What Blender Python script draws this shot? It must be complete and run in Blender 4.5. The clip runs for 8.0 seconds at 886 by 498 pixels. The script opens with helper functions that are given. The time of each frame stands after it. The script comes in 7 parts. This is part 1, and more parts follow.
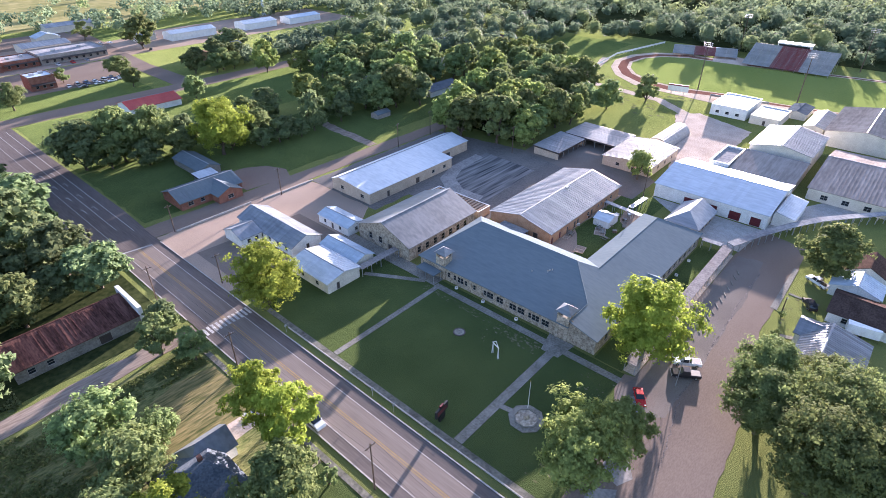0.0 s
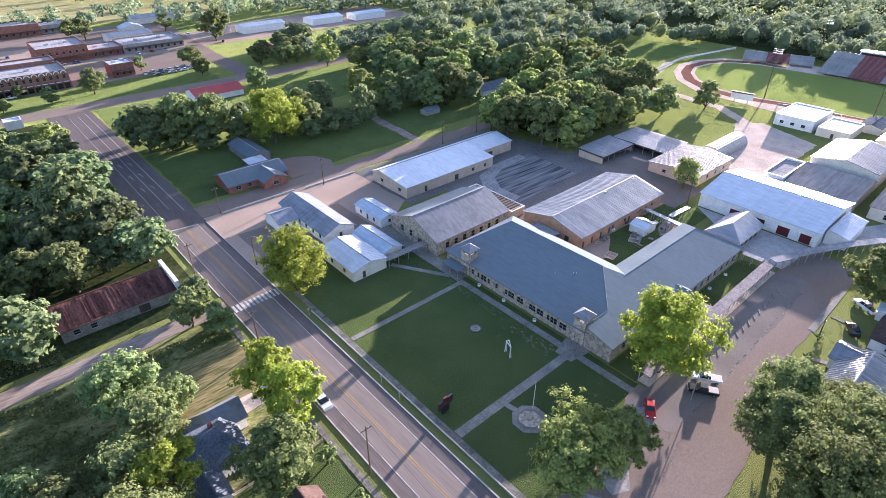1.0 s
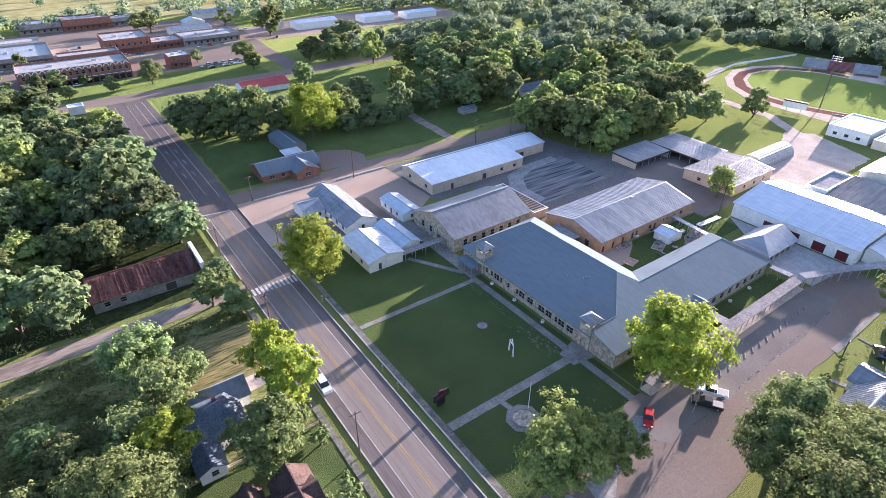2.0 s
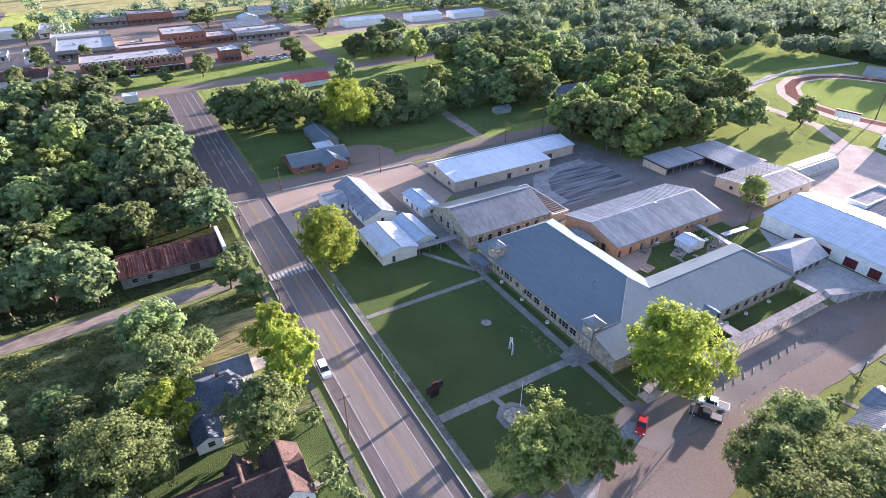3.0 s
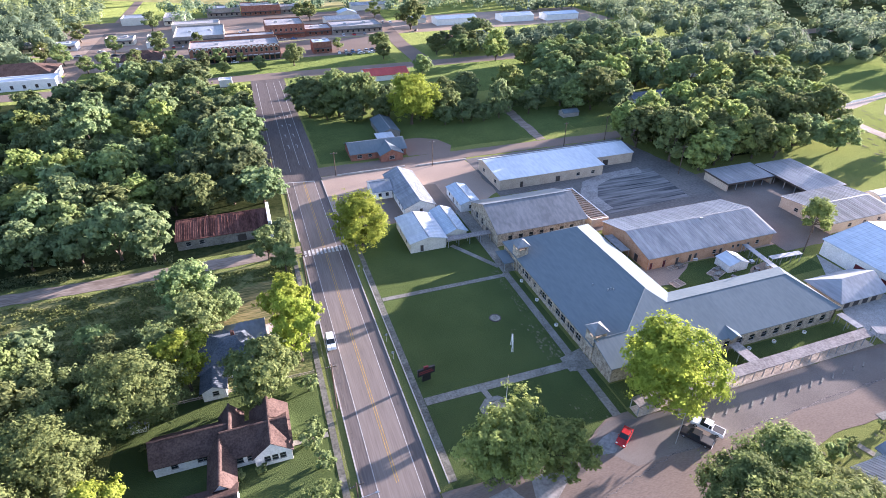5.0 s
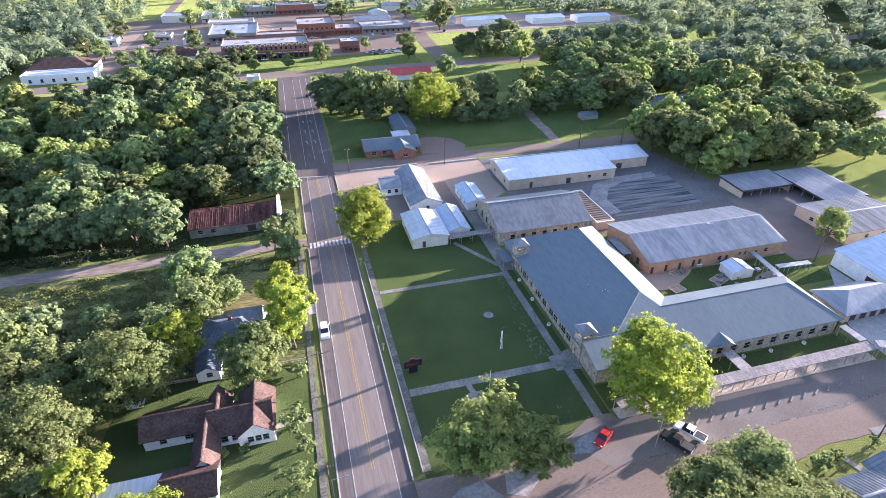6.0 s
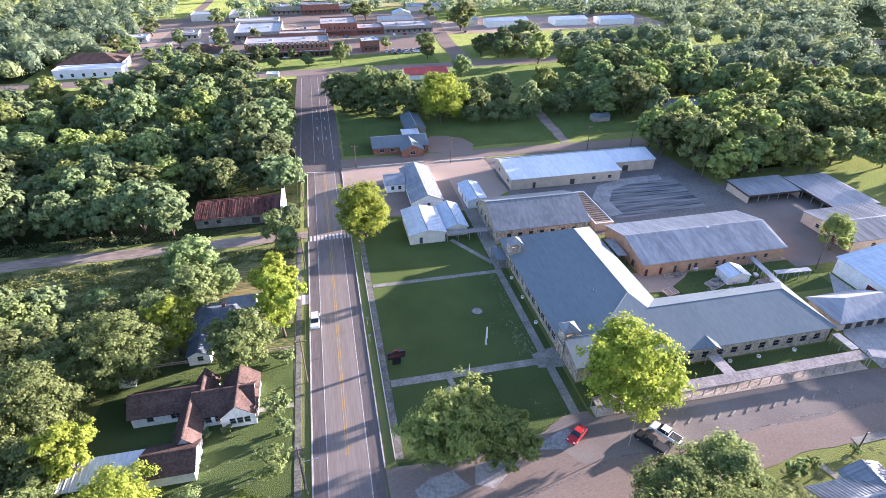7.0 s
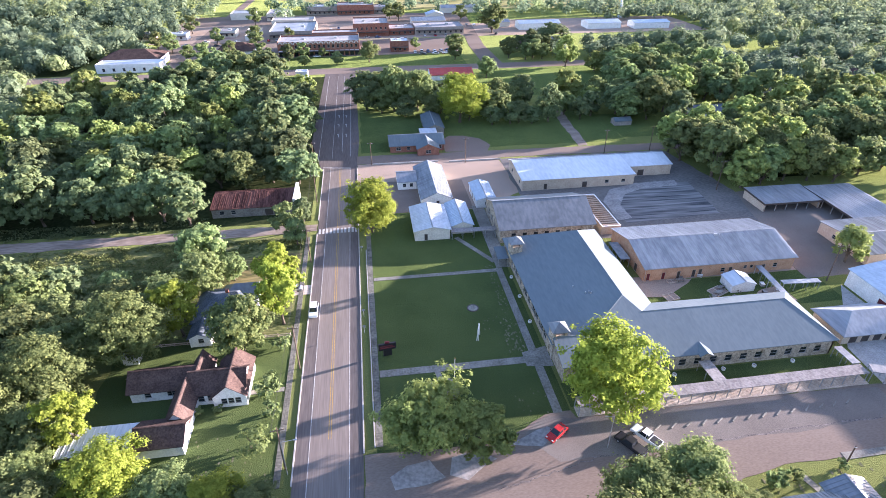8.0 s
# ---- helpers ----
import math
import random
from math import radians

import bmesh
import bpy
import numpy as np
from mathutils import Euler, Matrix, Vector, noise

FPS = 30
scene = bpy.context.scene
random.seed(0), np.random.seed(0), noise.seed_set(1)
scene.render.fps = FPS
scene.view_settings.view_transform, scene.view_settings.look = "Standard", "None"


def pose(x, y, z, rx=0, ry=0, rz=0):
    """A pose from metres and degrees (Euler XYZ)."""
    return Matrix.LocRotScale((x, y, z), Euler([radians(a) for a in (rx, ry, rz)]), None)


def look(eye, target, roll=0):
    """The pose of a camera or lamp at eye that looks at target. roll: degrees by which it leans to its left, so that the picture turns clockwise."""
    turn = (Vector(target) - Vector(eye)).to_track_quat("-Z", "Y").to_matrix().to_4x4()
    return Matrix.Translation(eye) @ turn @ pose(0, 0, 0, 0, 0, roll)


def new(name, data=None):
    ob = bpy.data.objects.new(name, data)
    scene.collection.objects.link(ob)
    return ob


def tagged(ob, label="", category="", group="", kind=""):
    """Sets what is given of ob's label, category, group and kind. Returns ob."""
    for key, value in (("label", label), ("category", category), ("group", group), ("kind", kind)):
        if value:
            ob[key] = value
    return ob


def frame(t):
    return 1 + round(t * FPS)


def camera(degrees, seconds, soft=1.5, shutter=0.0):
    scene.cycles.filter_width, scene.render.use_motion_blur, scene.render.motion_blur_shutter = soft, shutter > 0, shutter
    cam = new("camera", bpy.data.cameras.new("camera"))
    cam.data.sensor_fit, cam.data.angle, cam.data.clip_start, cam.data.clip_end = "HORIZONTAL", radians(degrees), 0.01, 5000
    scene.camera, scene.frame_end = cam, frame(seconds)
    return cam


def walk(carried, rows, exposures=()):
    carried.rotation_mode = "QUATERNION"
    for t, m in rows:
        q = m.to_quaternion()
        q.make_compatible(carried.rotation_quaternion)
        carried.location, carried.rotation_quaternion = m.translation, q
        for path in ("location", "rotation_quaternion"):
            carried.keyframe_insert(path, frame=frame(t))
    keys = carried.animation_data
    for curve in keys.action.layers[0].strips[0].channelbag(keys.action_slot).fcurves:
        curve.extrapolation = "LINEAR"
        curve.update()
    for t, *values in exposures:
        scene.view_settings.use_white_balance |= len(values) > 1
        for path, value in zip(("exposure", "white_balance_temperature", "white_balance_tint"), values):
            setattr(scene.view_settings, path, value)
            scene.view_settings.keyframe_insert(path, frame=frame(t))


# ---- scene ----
cam = camera(77.35, 8.0, 0.85)
PATH = [
    (0.0, pose(-41.95, 4.01, 82.79, 58.05, 0.00, -48.40)),
    (0.5, pose(-39.62, 0.48, 82.68, 58.02, 0.00, -44.42)),
    (1.0, pose(-37.20, -2.93, 82.59, 58.01, 0.00, -41.34)),
    (1.5, pose(-34.59, -6.20, 82.53, 58.02, 0.00, -38.42)),
    (3.0, pose(-25.47, -15.89, 82.41, 58.06, 0.00, -29.93)),
    (3.5, pose(-22.33, -18.68, 82.31, 58.10, 0.00, -27.27)),
    (4.0, pose(-19.00, -21.42, 82.29, 58.10, 0.00, -24.46)),
    (4.5, pose(-15.61, -23.97, 82.40, 58.10, 0.00, -21.85)),
    (5.0, pose(-11.93, -26.49, 82.45, 58.10, 0.00, -19.15)),
    (6.5, pose(-0.85, -33.15, 82.23, 58.31, 0.00, -13.88)),
    (7.0, pose(2.92, -35.23, 82.19, 58.36, 0.00, -12.17)),
    (7.5, pose(6.74, -37.16, 82.17, 58.44, 0.00, -9.43)),
    (8.0, pose(10.84, -39.05, 82.08, 58.55, 0.00, -8.09)),
]
walk(cam, PATH, [(0.0, 2.57, 5900, 32), (8.0, 2.83, 5900, 32)])

# ---- world, sun, exposure ----
SUN_AZ, SUN_EL = 75.5, 8.0
world = bpy.data.worlds.new("sky_world")
world.use_nodes = True
scene.world = world
sky = world.node_tree.nodes.new("ShaderNodeTexSky")
sky.sky_type, sky.sun_disc = "NISHITA", False
sky.sun_elevation, sky.sun_rotation = radians(SUN_EL), radians(SUN_AZ)
sky.air_density, sky.dust_density, sky.ozone_density = 1.0, 1.0, 1.5
back = world.node_tree.nodes["Background"]
back.inputs["Strength"].default_value = 0.106
world.node_tree.links.new(sky.outputs[0], back.inputs[0])
lamp = bpy.data.lights.new("sun", "SUN")
lamp.energy, lamp.angle, lamp.color = 5.0, radians(0.6), (1.0, 0.9, 0.76)
sun = new("sun", lamp)
to_sun = Vector((math.sin(radians(SUN_AZ)) * math.cos(radians(SUN_EL)), math.cos(radians(SUN_AZ)) * math.cos(radians(SUN_EL)), math.sin(radians(SUN_EL))))
sun.matrix_world = look(to_sun * 300, (0, 0, 0))

# ---- materials ----


def surface(name, dark, light, scale=0.3, fine=4.0, rough=0.85, metal=0.0, bump=0.15, vary=0.08, streak=None, spec=0.0, deep=0.1, fuzz=0.0):
    """A weathered surface: two colours mixed by a broad and a fine noise in world metres, with relief and a change from piece to piece."""
    m = bpy.data.materials.new(name)
    m.use_nodes = True
    n, l = m.node_tree.nodes, m.node_tree.links
    b = n["Principled BSDF"]
    geo = n.new("ShaderNodeNewGeometry")
    mapping = n.new("ShaderNodeMapping")
    l.new(geo.outputs["Position"], mapping.inputs["Vector"])
    if streak:
        mapping.inputs["Scale"].default_value = streak
    n1, n2 = n.new("ShaderNodeTexNoise"), n.new("ShaderNodeTexNoise")
    for node, s, d in ((n1, scale, 5), (n2, fine, 3)):
        node.inputs["Scale"].default_value, node.inputs["Detail"].default_value = s, d
        l.new(mapping.outputs[0], node.inputs["Vector"])
    mix = n.new("ShaderNodeMath")
    mix.operation = "MULTIPLY_ADD"
    l.new(n2.outputs["Fac"], mix.inputs[0])
    mix.inputs[1].default_value = 0.6
    half = n.new("ShaderNodeMath")
    half.operation = "MULTIPLY"
    l.new(n1.outputs["Fac"], half.inputs[0])
    half.inputs[1].default_value = 0.45
    l.new(half.outputs[0], mix.inputs[2])
    ramp = n.new("ShaderNodeValToRGB")
    ramp.color_ramp.elements[0].position, ramp.color_ramp.elements[1].position = 0.39, 0.64
    ramp.color_ramp.elements[0].color, ramp.color_ramp.elements[1].color = (*dark, 1), (*light, 1)
    l.new(mix.outputs[0], ramp.inputs[0])
    info = n.new("ShaderNodeObjectInfo")
    hsv = n.new("ShaderNodeHueSaturation")
    rng = n.new("ShaderNodeMapRange")
    rng.inputs["To Min"].default_value, rng.inputs["To Max"].default_value = 1 - vary, 1 + vary
    l.new(info.outputs["Random"], rng.inputs[0])
    l.new(rng.outputs[0], hsv.inputs["Value"])
    l.new(ramp.outputs[0], hsv.inputs["Color"])
    l.new(hsv.outputs[0], b.inputs["Base Color"])
    rr = n.new("ShaderNodeMapRange")
    rr.inputs["To Min"].default_value, rr.inputs["To Max"].default_value = max(rough - 0.1, 0.05), min(rough + 0.1, 1)
    l.new(n2.outputs["Fac"], rr.inputs[0])
    l.new(rr.outputs[0], b.inputs["Roughness"])
    b.inputs["Metallic"].default_value = metal
    b.inputs["Specular IOR Level"].default_value = spec
    if fuzz:
        b.inputs["Sheen Weight"].default_value, b.inputs["Sheen Roughness"].default_value = fuzz, 0.45
        b.inputs["Sheen Tint"].default_value = (0.62, 0.8, 0.22, 1)
    if bump:
        bp = n.new("ShaderNodeBump")
        bp.inputs["Strength"].default_value, bp.inputs["Distance"].default_value = bump, deep
        l.new(mix.outputs[0], bp.inputs["Height"])
        l.new(bp.outputs[0], b.inputs["Normal"])
    return m


def leaves(name, dark, light, glow=0.35, tint=0.1, broad=0.55):
    """Foliage: each clump its own green, each tree its own tone; light passes through the blades."""
    m = bpy.data.materials.new(name)
    m.use_nodes = True
    n, l = m.node_tree.nodes, m.node_tree.links
    out, b = n["Material Output"], n["Principled BSDF"]
    geo, info = n.new("ShaderNodeNewGeometry"), n.new("ShaderNodeObjectInfo")
    ramp = n.new("ShaderNodeValToRGB")
    ramp.color_ramp.elements[0].color, ramp.color_ramp.elements[1].color = (*dark, 1), (*light, 1)
    place, drift = n.new("ShaderNodeTexCoord"), n.new("ShaderNodeTexNoise")
    drift.inputs["Scale"].default_value, drift.inputs["Detail"].default_value = broad, 3
    l.new(place.outputs["Object"], drift.inputs["Vector"])
    wide, both = n.new("ShaderNodeMapRange"), n.new("ShaderNodeMath")
    wide.inputs["From Min"].default_value, wide.inputs["From Max"].default_value = 0.32, 0.68
    l.new(drift.outputs["Fac"], wide.inputs[0])
    both.operation = "MULTIPLY_ADD"
    both.inputs[1].default_value = 0.5
    l.new(wide.outputs[0], both.inputs[0])
    half = n.new("ShaderNodeMath")
    half.operation = "MULTIPLY"
    half.inputs[1].default_value = 0.5
    l.new(geo.outputs["Random Per Island"], half.inputs[0])
    l.new(half.outputs[0], both.inputs[2])
    l.new(both.outputs[0], ramp.inputs[0])
    hsv = n.new("ShaderNodeHueSaturation")
    hue, val = n.new("ShaderNodeMapRange"), n.new("ShaderNodeMapRange")
    hue.inputs["To Min"].default_value, hue.inputs["To Max"].default_value = 0.5 - tint * 0.22, 0.5 + tint * 0.03
    val.inputs["To Min"].default_value, val.inputs["To Max"].default_value = 1 - tint * 2.5, 1 + tint * 2.5
    l.new(info.outputs["Random"], hue.inputs[0])
    l.new(info.outputs["Random"], val.inputs[0])
    l.new(hue.outputs[0], hsv.inputs["Hue"])
    l.new(val.outputs[0], hsv.inputs["Value"])
    l.new(ramp.outputs[0], hsv.inputs["Color"])
    l.new(hsv.outputs[0], b.inputs["Base Color"])
    b.inputs["Roughness"].default_value = 0.8
    b.inputs["Specular IOR Level"].default_value = 0.06
    tr = n.new("ShaderNodeBsdfTranslucent")
    l.new(hsv.outputs[0], tr.inputs["Color"])
    mx = n.new("ShaderNodeMixShader")
    mx.inputs[0].default_value = glow
    l.new(b.outputs[0], mx.inputs[1])
    l.new(tr.outputs[0], mx.inputs[2])
    l.new(mx.outputs[0], out.inputs["Surface"])
    return m


def plain(name, colour, rough=0.5, metal=0.0):
    return surface(name, tuple(c * 0.85 for c in colour), tuple(min(c * 1.12, 1) for c in colour), 0.8, 9.0, rough, metal, 0.05, 0.04, spec=0.35)


GRASS_WILD = surface("rough_grass", (0.075, 0.095, 0.03), (0.165, 0.172, 0.064), 0.035, 5.0, 0.95, 0, 1.0, 0, deep=0.3, fuzz=0.2)
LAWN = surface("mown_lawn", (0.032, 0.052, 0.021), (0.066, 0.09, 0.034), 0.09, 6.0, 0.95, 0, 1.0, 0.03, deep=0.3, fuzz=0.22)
WEEDS = surface("weedy_ground", (0.07, 0.092, 0.032), (0.195, 0.19, 0.082), 0.12, 1.6, 0.95, 0, 1.0, 0, (0.5, 1.4, 1), deep=0.4)
FIELD = surface("playing_field_grass", (0.085, 0.12, 0.033), (0.14, 0.168, 0.054), 0.03, 5.0, 0.95, 0, 1.0, 0, deep=0.3, fuzz=0.2)
PASTURE = surface("dry_pasture", (0.2, 0.2, 0.08), (0.36, 0.32, 0.15), 0.01, 0.1, 0.95, 0, 0.2, 0)
# ground under the trees: their shade is painted into this dark colour
FOREST_SHADE = surface("woodland_floor", (0.02, 0.03, 0.012), (0.05, 0.06, 0.025), 0.1, 0.8, 0.95, 0, 0.5, 0)
ASPHALT = surface("worn_lane_asphalt", (0.165, 0.139, 0.122), (0.215, 0.183, 0.161), 0.5, 3.0, 0.85, 0, 0.1, 0, (1.6, 0.06, 1))
SHOULDER = surface("dark_shoulder_asphalt", (0.105, 0.09, 0.083), (0.15, 0.129, 0.119), 0.3, 3.0, 0.9, 0, 0.1, 0, (1.2, 0.08, 1))
OLD_ASPHALT = surface("patched_old_asphalt", (0.165, 0.13, 0.107), (0.222, 0.178, 0.147), 0.07, 5.0, 0.9, 0, 0.06, 0, (0.35, 1, 1))
CRACKED = surface("cracked_parking_asphalt", (0.05, 0.055, 0.06), (0.25, 0.24, 0.23), 0.5, 0.9, 0.9, 0, 0.2, 0, (0.07, 1.3, 1))
CHALKY = surface("chalky_pale_asphalt", (0.2, 0.19, 0.18), (0.34, 0.32, 0.3), 0.25, 1.5, 0.9, 0, 0.15, 0)
DIRT = surface("tan_packed_dirt", (0.27, 0.205, 0.16), (0.365, 0.285, 0.225), 0.06, 3.0, 0.95, 0, 0.15, 0)
GRAVEL = surface("pale_gravel", (0.33, 0.27, 0.225), (0.54, 0.455, 0.385), 0.15, 2.5, 0.95, 0, 0.3, 0)
DIRT_LANE = surface("grey_dirt_lane", (0.17, 0.135, 0.11), (0.31, 0.255, 0.21), 0.25, 1.5, 0.95, 0, 0.3, 0, (0.25, 1.3, 1))
SIDEWALK = surface("stained_old_sidewalk", (0.09, 0.088, 0.074), (0.19, 0.182, 0.155), 0.35, 2.0, 0.9, 0, 0.15, 0.14)
LOT_GREY = surface("weathered_grey_asphalt", (0.12, 0.113, 0.106), (0.19, 0.178, 0.165), 0.15, 2.4, 0.9, 0, 0.15, 0, (0.4, 1, 1))
PALE_LOT = surface("pale_worn_asphalt", (0.145, 0.126, 0.111), (0.205, 0.181, 0.159), 0.12, 5.0, 0.9, 0, 0.06, 0)
TAR = surface("grey_tar_seam", (0.07, 0.063, 0.06), (0.24, 0.21, 0.19), 0.6, 3.0, 0.8, 0, 0.1, 0)
CONCRETE = surface("weathered_concrete", (0.15, 0.142, 0.122), (0.265, 0.252, 0.22), 0.3, 2.5, 0.9, 0, 0.1, 0.1)
KERB = surface("kerb_concrete", (0.3, 0.29, 0.27), (0.45, 0.43, 0.4), 0.5, 3.0, 0.9, 0, 0.1, 0.06)
TRACK = surface("red_running_track", (0.14, 0.068, 0.05), (0.2, 0.105, 0.08), 0.1, 1.0, 0.9, 0, 0.1, 0)
WHITE_LINE = surface("worn_white_paint", (0.26, 0.25, 0.24), (0.58, 0.57, 0.54), 0.8, 4.0, 0.8, 0, 0.05, 0)
YELLOW_LINE = surface("worn_yellow_paint", (0.3, 0.2, 0.07), (0.46, 0.3, 0.1), 0.8, 4.0, 0.8, 0, 0.05, 0)
STONE = surface("tan_rubble_stone", (0.2, 0.165, 0.125), (0.46, 0.4, 0.32), 0.9, 2.2, 0.9, 0, 0.5, 0.12)
TAN_WALL = surface("tan_painted_block", (0.38, 0.31, 0.24), (0.5, 0.42, 0.33), 0.4, 3.0, 0.85, 0, 0.1, 0.05)
ORANGE_BRICK = surface("buff_orange_brick", (0.36, 0.2, 0.12), (0.52, 0.33, 0.21), 0.7, 5.0, 0.9, 0, 0.2, 0.08)
RED_BRICK = surface("red_brick", (0.17, 0.075, 0.055), (0.3, 0.145, 0.105), 0.7, 5.0, 0.9, 0, 0.2, 0.08)
WHITE_WALL = surface("white_painted_siding", (0.56, 0.56, 0.54), (0.74, 0.74, 0.72), 0.5, 3.0, 0.7, 0, 0.08, 0.03)
CREAM_WALL = surface("cream_metal_siding", (0.5, 0.46, 0.39), (0.64, 0.6, 0.52), 0.4, 3.0, 0.6, 0.0, 0.08, 0.04)
ROOF_GREY = surface("blue_grey_metal_roof", (0.124, 0.154, 0.17), (0.15, 0.182, 0.198), 0.12, 1.5, 0.75, 0.0, 0.03, 0.03, (1.2, 0.25, 1))
ROOF_GALV = surface("galvanised_ribbed_roof", (0.19, 0.21, 0.23), (0.3, 0.32, 0.34), 0.2, 1.2, 0.5, 0.3, 0.04, 0.1, (0.9, 0.16, 1), spec=0.25)
ROOF_GALV_X = surface("weathered_ribbed_roof", (0.135, 0.15, 0.162), (0.215, 0.232, 0.246), 0.2, 1.2, 0.5, 0.25, 0.04, 0.26, (0.9, 0.16, 1), spec=0.3)
ROOF_WHITE = surface("white_metal_roof", (0.44, 0.48, 0.52), (0.58, 0.61, 0.64), 0.1, 1.5, 0.5, 0.1, 0.03, 0.04, (0.8, 0.2, 1), spec=0.25)
ROOF_BLUE = surface("pale_blue_metal_roof", (0.37, 0.44, 0.51), (0.5, 0.57, 0.64), 0.1, 1.5, 0.48, 0.15, 0.03, 0.04, (0.8, 0.2, 1), spec=0.25)
ROOF_BROWN = surface("brown_shingle_roof", (0.05, 0.034, 0.03), (0.105, 0.073, 0.062), 0.4, 3.0, 0.9, 0, 0.3, 0.08)
ROOF_SLATE = surface("dark_grey_shingle_roof", (0.07, 0.085, 0.1), (0.14, 0.16, 0.18), 0.4, 3.0, 0.9, 0, 0.3, 0.06)
ROOF_RUST = surface("rusty_sheet_roof", (0.06, 0.03, 0.026), (0.15, 0.075, 0.06), 0.35, 2.0, 0.8, 0.1, 0.2, 0.25, (1.5, 0.3, 1))
ROOF_RED = surface("red_metal_roof", (0.4, 0.05, 0.04), (0.52, 0.09, 0.07), 0.2, 2.0, 0.5, 0.1, 0.05, 0.06, spec=0.3)
ROOF_TAN = surface("tan_ribbed_metal_roof", (0.24, 0.21, 0.19), (0.36, 0.32, 0.29), 0.2, 1.2, 0.6, 0.0, 0.04, 0.08, (0.16, 0.9, 1))
STUBBLE = surface("dry_mown_stubble", (0.07, 0.085, 0.032), (0.27, 0.215, 0.1), 0.5, 2.4, 0.95, 0, 1.0, 0, (0.14, 1.0, 1), deep=0.3)
WORN_TURF = surface("worn_thin_turf", (0.085, 0.095, 0.045), (0.19, 0.175, 0.115), 0.8, 3.0, 0.95, 0, 0.4, 0)
RIB_BROWN = surface("rusted_brown_roof_deck", (0.1, 0.07, 0.05), (0.2, 0.14, 0.1), 0.5, 3.0, 0.85, 0, 0.1, 0.08)
ROOF_RIB = surface("faded_tan_roof_ribs", (0.3, 0.22, 0.16), (0.44, 0.33, 0.25), 0.5, 3.0, 0.8, 0, 0.1, 0.08)
ROOF_DECK = surface("weathered_walkway_roofing", (0.2, 0.18, 0.17), (0.34, 0.31, 0.29), 0.4, 2.0, 0.9, 0, 0.1, 0.1)
# pale enough to hold the low sun's glow on the walkway slabs
WARM_CONCRETE = surface("warm_tan_concrete", (0.36, 0.29, 0.23), (0.55, 0.46, 0.37), 0.3, 2.5, 0.9, 0, 0.1, 0.08)
TOWN_WALL = surface("weathered_town_stucco", (0.2, 0.18, 0.16), (0.34, 0.31, 0.28), 0.5, 3.0, 0.9, 0, 0.1, 0.12)
ROOF_TAR = surface("flat_tar_roof", (0.22, 0.22, 0.23), (0.38, 0.37, 0.36), 0.1, 0.9, 0.9, 0, 0.1, 0.12)
TRIM = plain("white_trim", (0.72, 0.71, 0.69), 0.6)
FRAME_GREY = plain("dull_grey_window_frame", (0.3, 0.29, 0.27), 0.6)
DARK_TRIM = plain("dark_bronze_trim", (0.06, 0.05, 0.045), 0.5)
RED_DOOR = plain("dark_red_door_paint", (0.1, 0.015, 0.02), 0.5)
STEEL = plain("galvanised_steel", (0.42, 0.43, 0.44), 0.45, 0.6)
POLE_WOOD = surface("creosote_pole_wood", (0.07, 0.05, 0.04), (0.15, 0.115, 0.09), 0.6, 6.0, 0.9, 0, 0.2, 0.1)
BARK = surface("grey_brown_bark", (0.06, 0.048, 0.036), (0.16, 0.13, 0.1), 0.8, 6.0, 0.95, 0, 0.6, 0.15)
RUBBER = plain("black_rubber", (0.02, 0.02, 0.02), 0.8)
BLACK = plain("black_paint", (0.02, 0.02, 0.022), 0.4)
PAINT_WHITE = plain("white_car_paint", (0.75, 0.76, 0.77), 0.25)
PAINT_RED = plain("red_car_paint", (0.45, 0.03, 0.03), 0.25)
PAINT_BLACK = plain("black_car_paint", (0.025, 0.025, 0.03), 0.2)
PAINT_SILVER = plain("silver_car_paint", (0.42, 0.44, 0.46), 0.3, 0.5)
PAINT_BLUE = plain("blue_car_paint", (0.06, 0.12, 0.25), 0.25)
SEAT_GREY = surface("aluminium_bleacher_plank", (0.2, 0.22, 0.24), (0.3, 0.32, 0.34), 0.2, 2.0, 0.5, 0.4, 0.05, 0.06)
SEAT_RED = plain("maroon_bleacher_plank", (0.15, 0.03, 0.035), 0.6)

GLASS = bpy.data.materials.new("dark_window_glass")
GLASS.use_nodes = True
g = GLASS.node_tree.nodes["Principled BSDF"]
g.inputs["Base Color"].default_value = (0.02, 0.025, 0.03, 1)
g.inputs["Roughness"].default_value, g.inputs["IOR"].default_value = 0.06, 1.5

LEAF_BRIGHT = leaves("spring_green_leaves", (0.175, 0.24, 0.034), (0.32, 0.385, 0.07), 0.5, 0.05)
LEAF_MID = leaves("mid_green_leaves", (0.122, 0.178, 0.072), (0.25, 0.318, 0.125), 0.5, 0.13)
LEAF_DARK = leaves("dark_oak_leaves", (0.107, 0.163, 0.077), (0.218, 0.284, 0.13), 0.5, 0.13)
LEAF_LIGHT = leaves("light_green_leaves", (0.16, 0.22, 0.066), (0.292, 0.362, 0.122), 0.5, 0.09)
# three tones for far trees, with distance haze mixed in as extra blue
LEAF_HAZE = leaves("hazed_green_leaves", (0.112, 0.166, 0.1), (0.218, 0.282, 0.16), 0.5, 0.1, 0.2)
LEAF_HAZE_DEEP = leaves("hazed_dark_leaves", (0.088, 0.138, 0.09), (0.17, 0.23, 0.14), 0.5, 0.1, 0.2)
LEAF_HAZE_PALE = leaves("hazed_pale_leaves", (0.142, 0.198, 0.092), (0.252, 0.312, 0.146), 0.5, 0.1, 0.2)
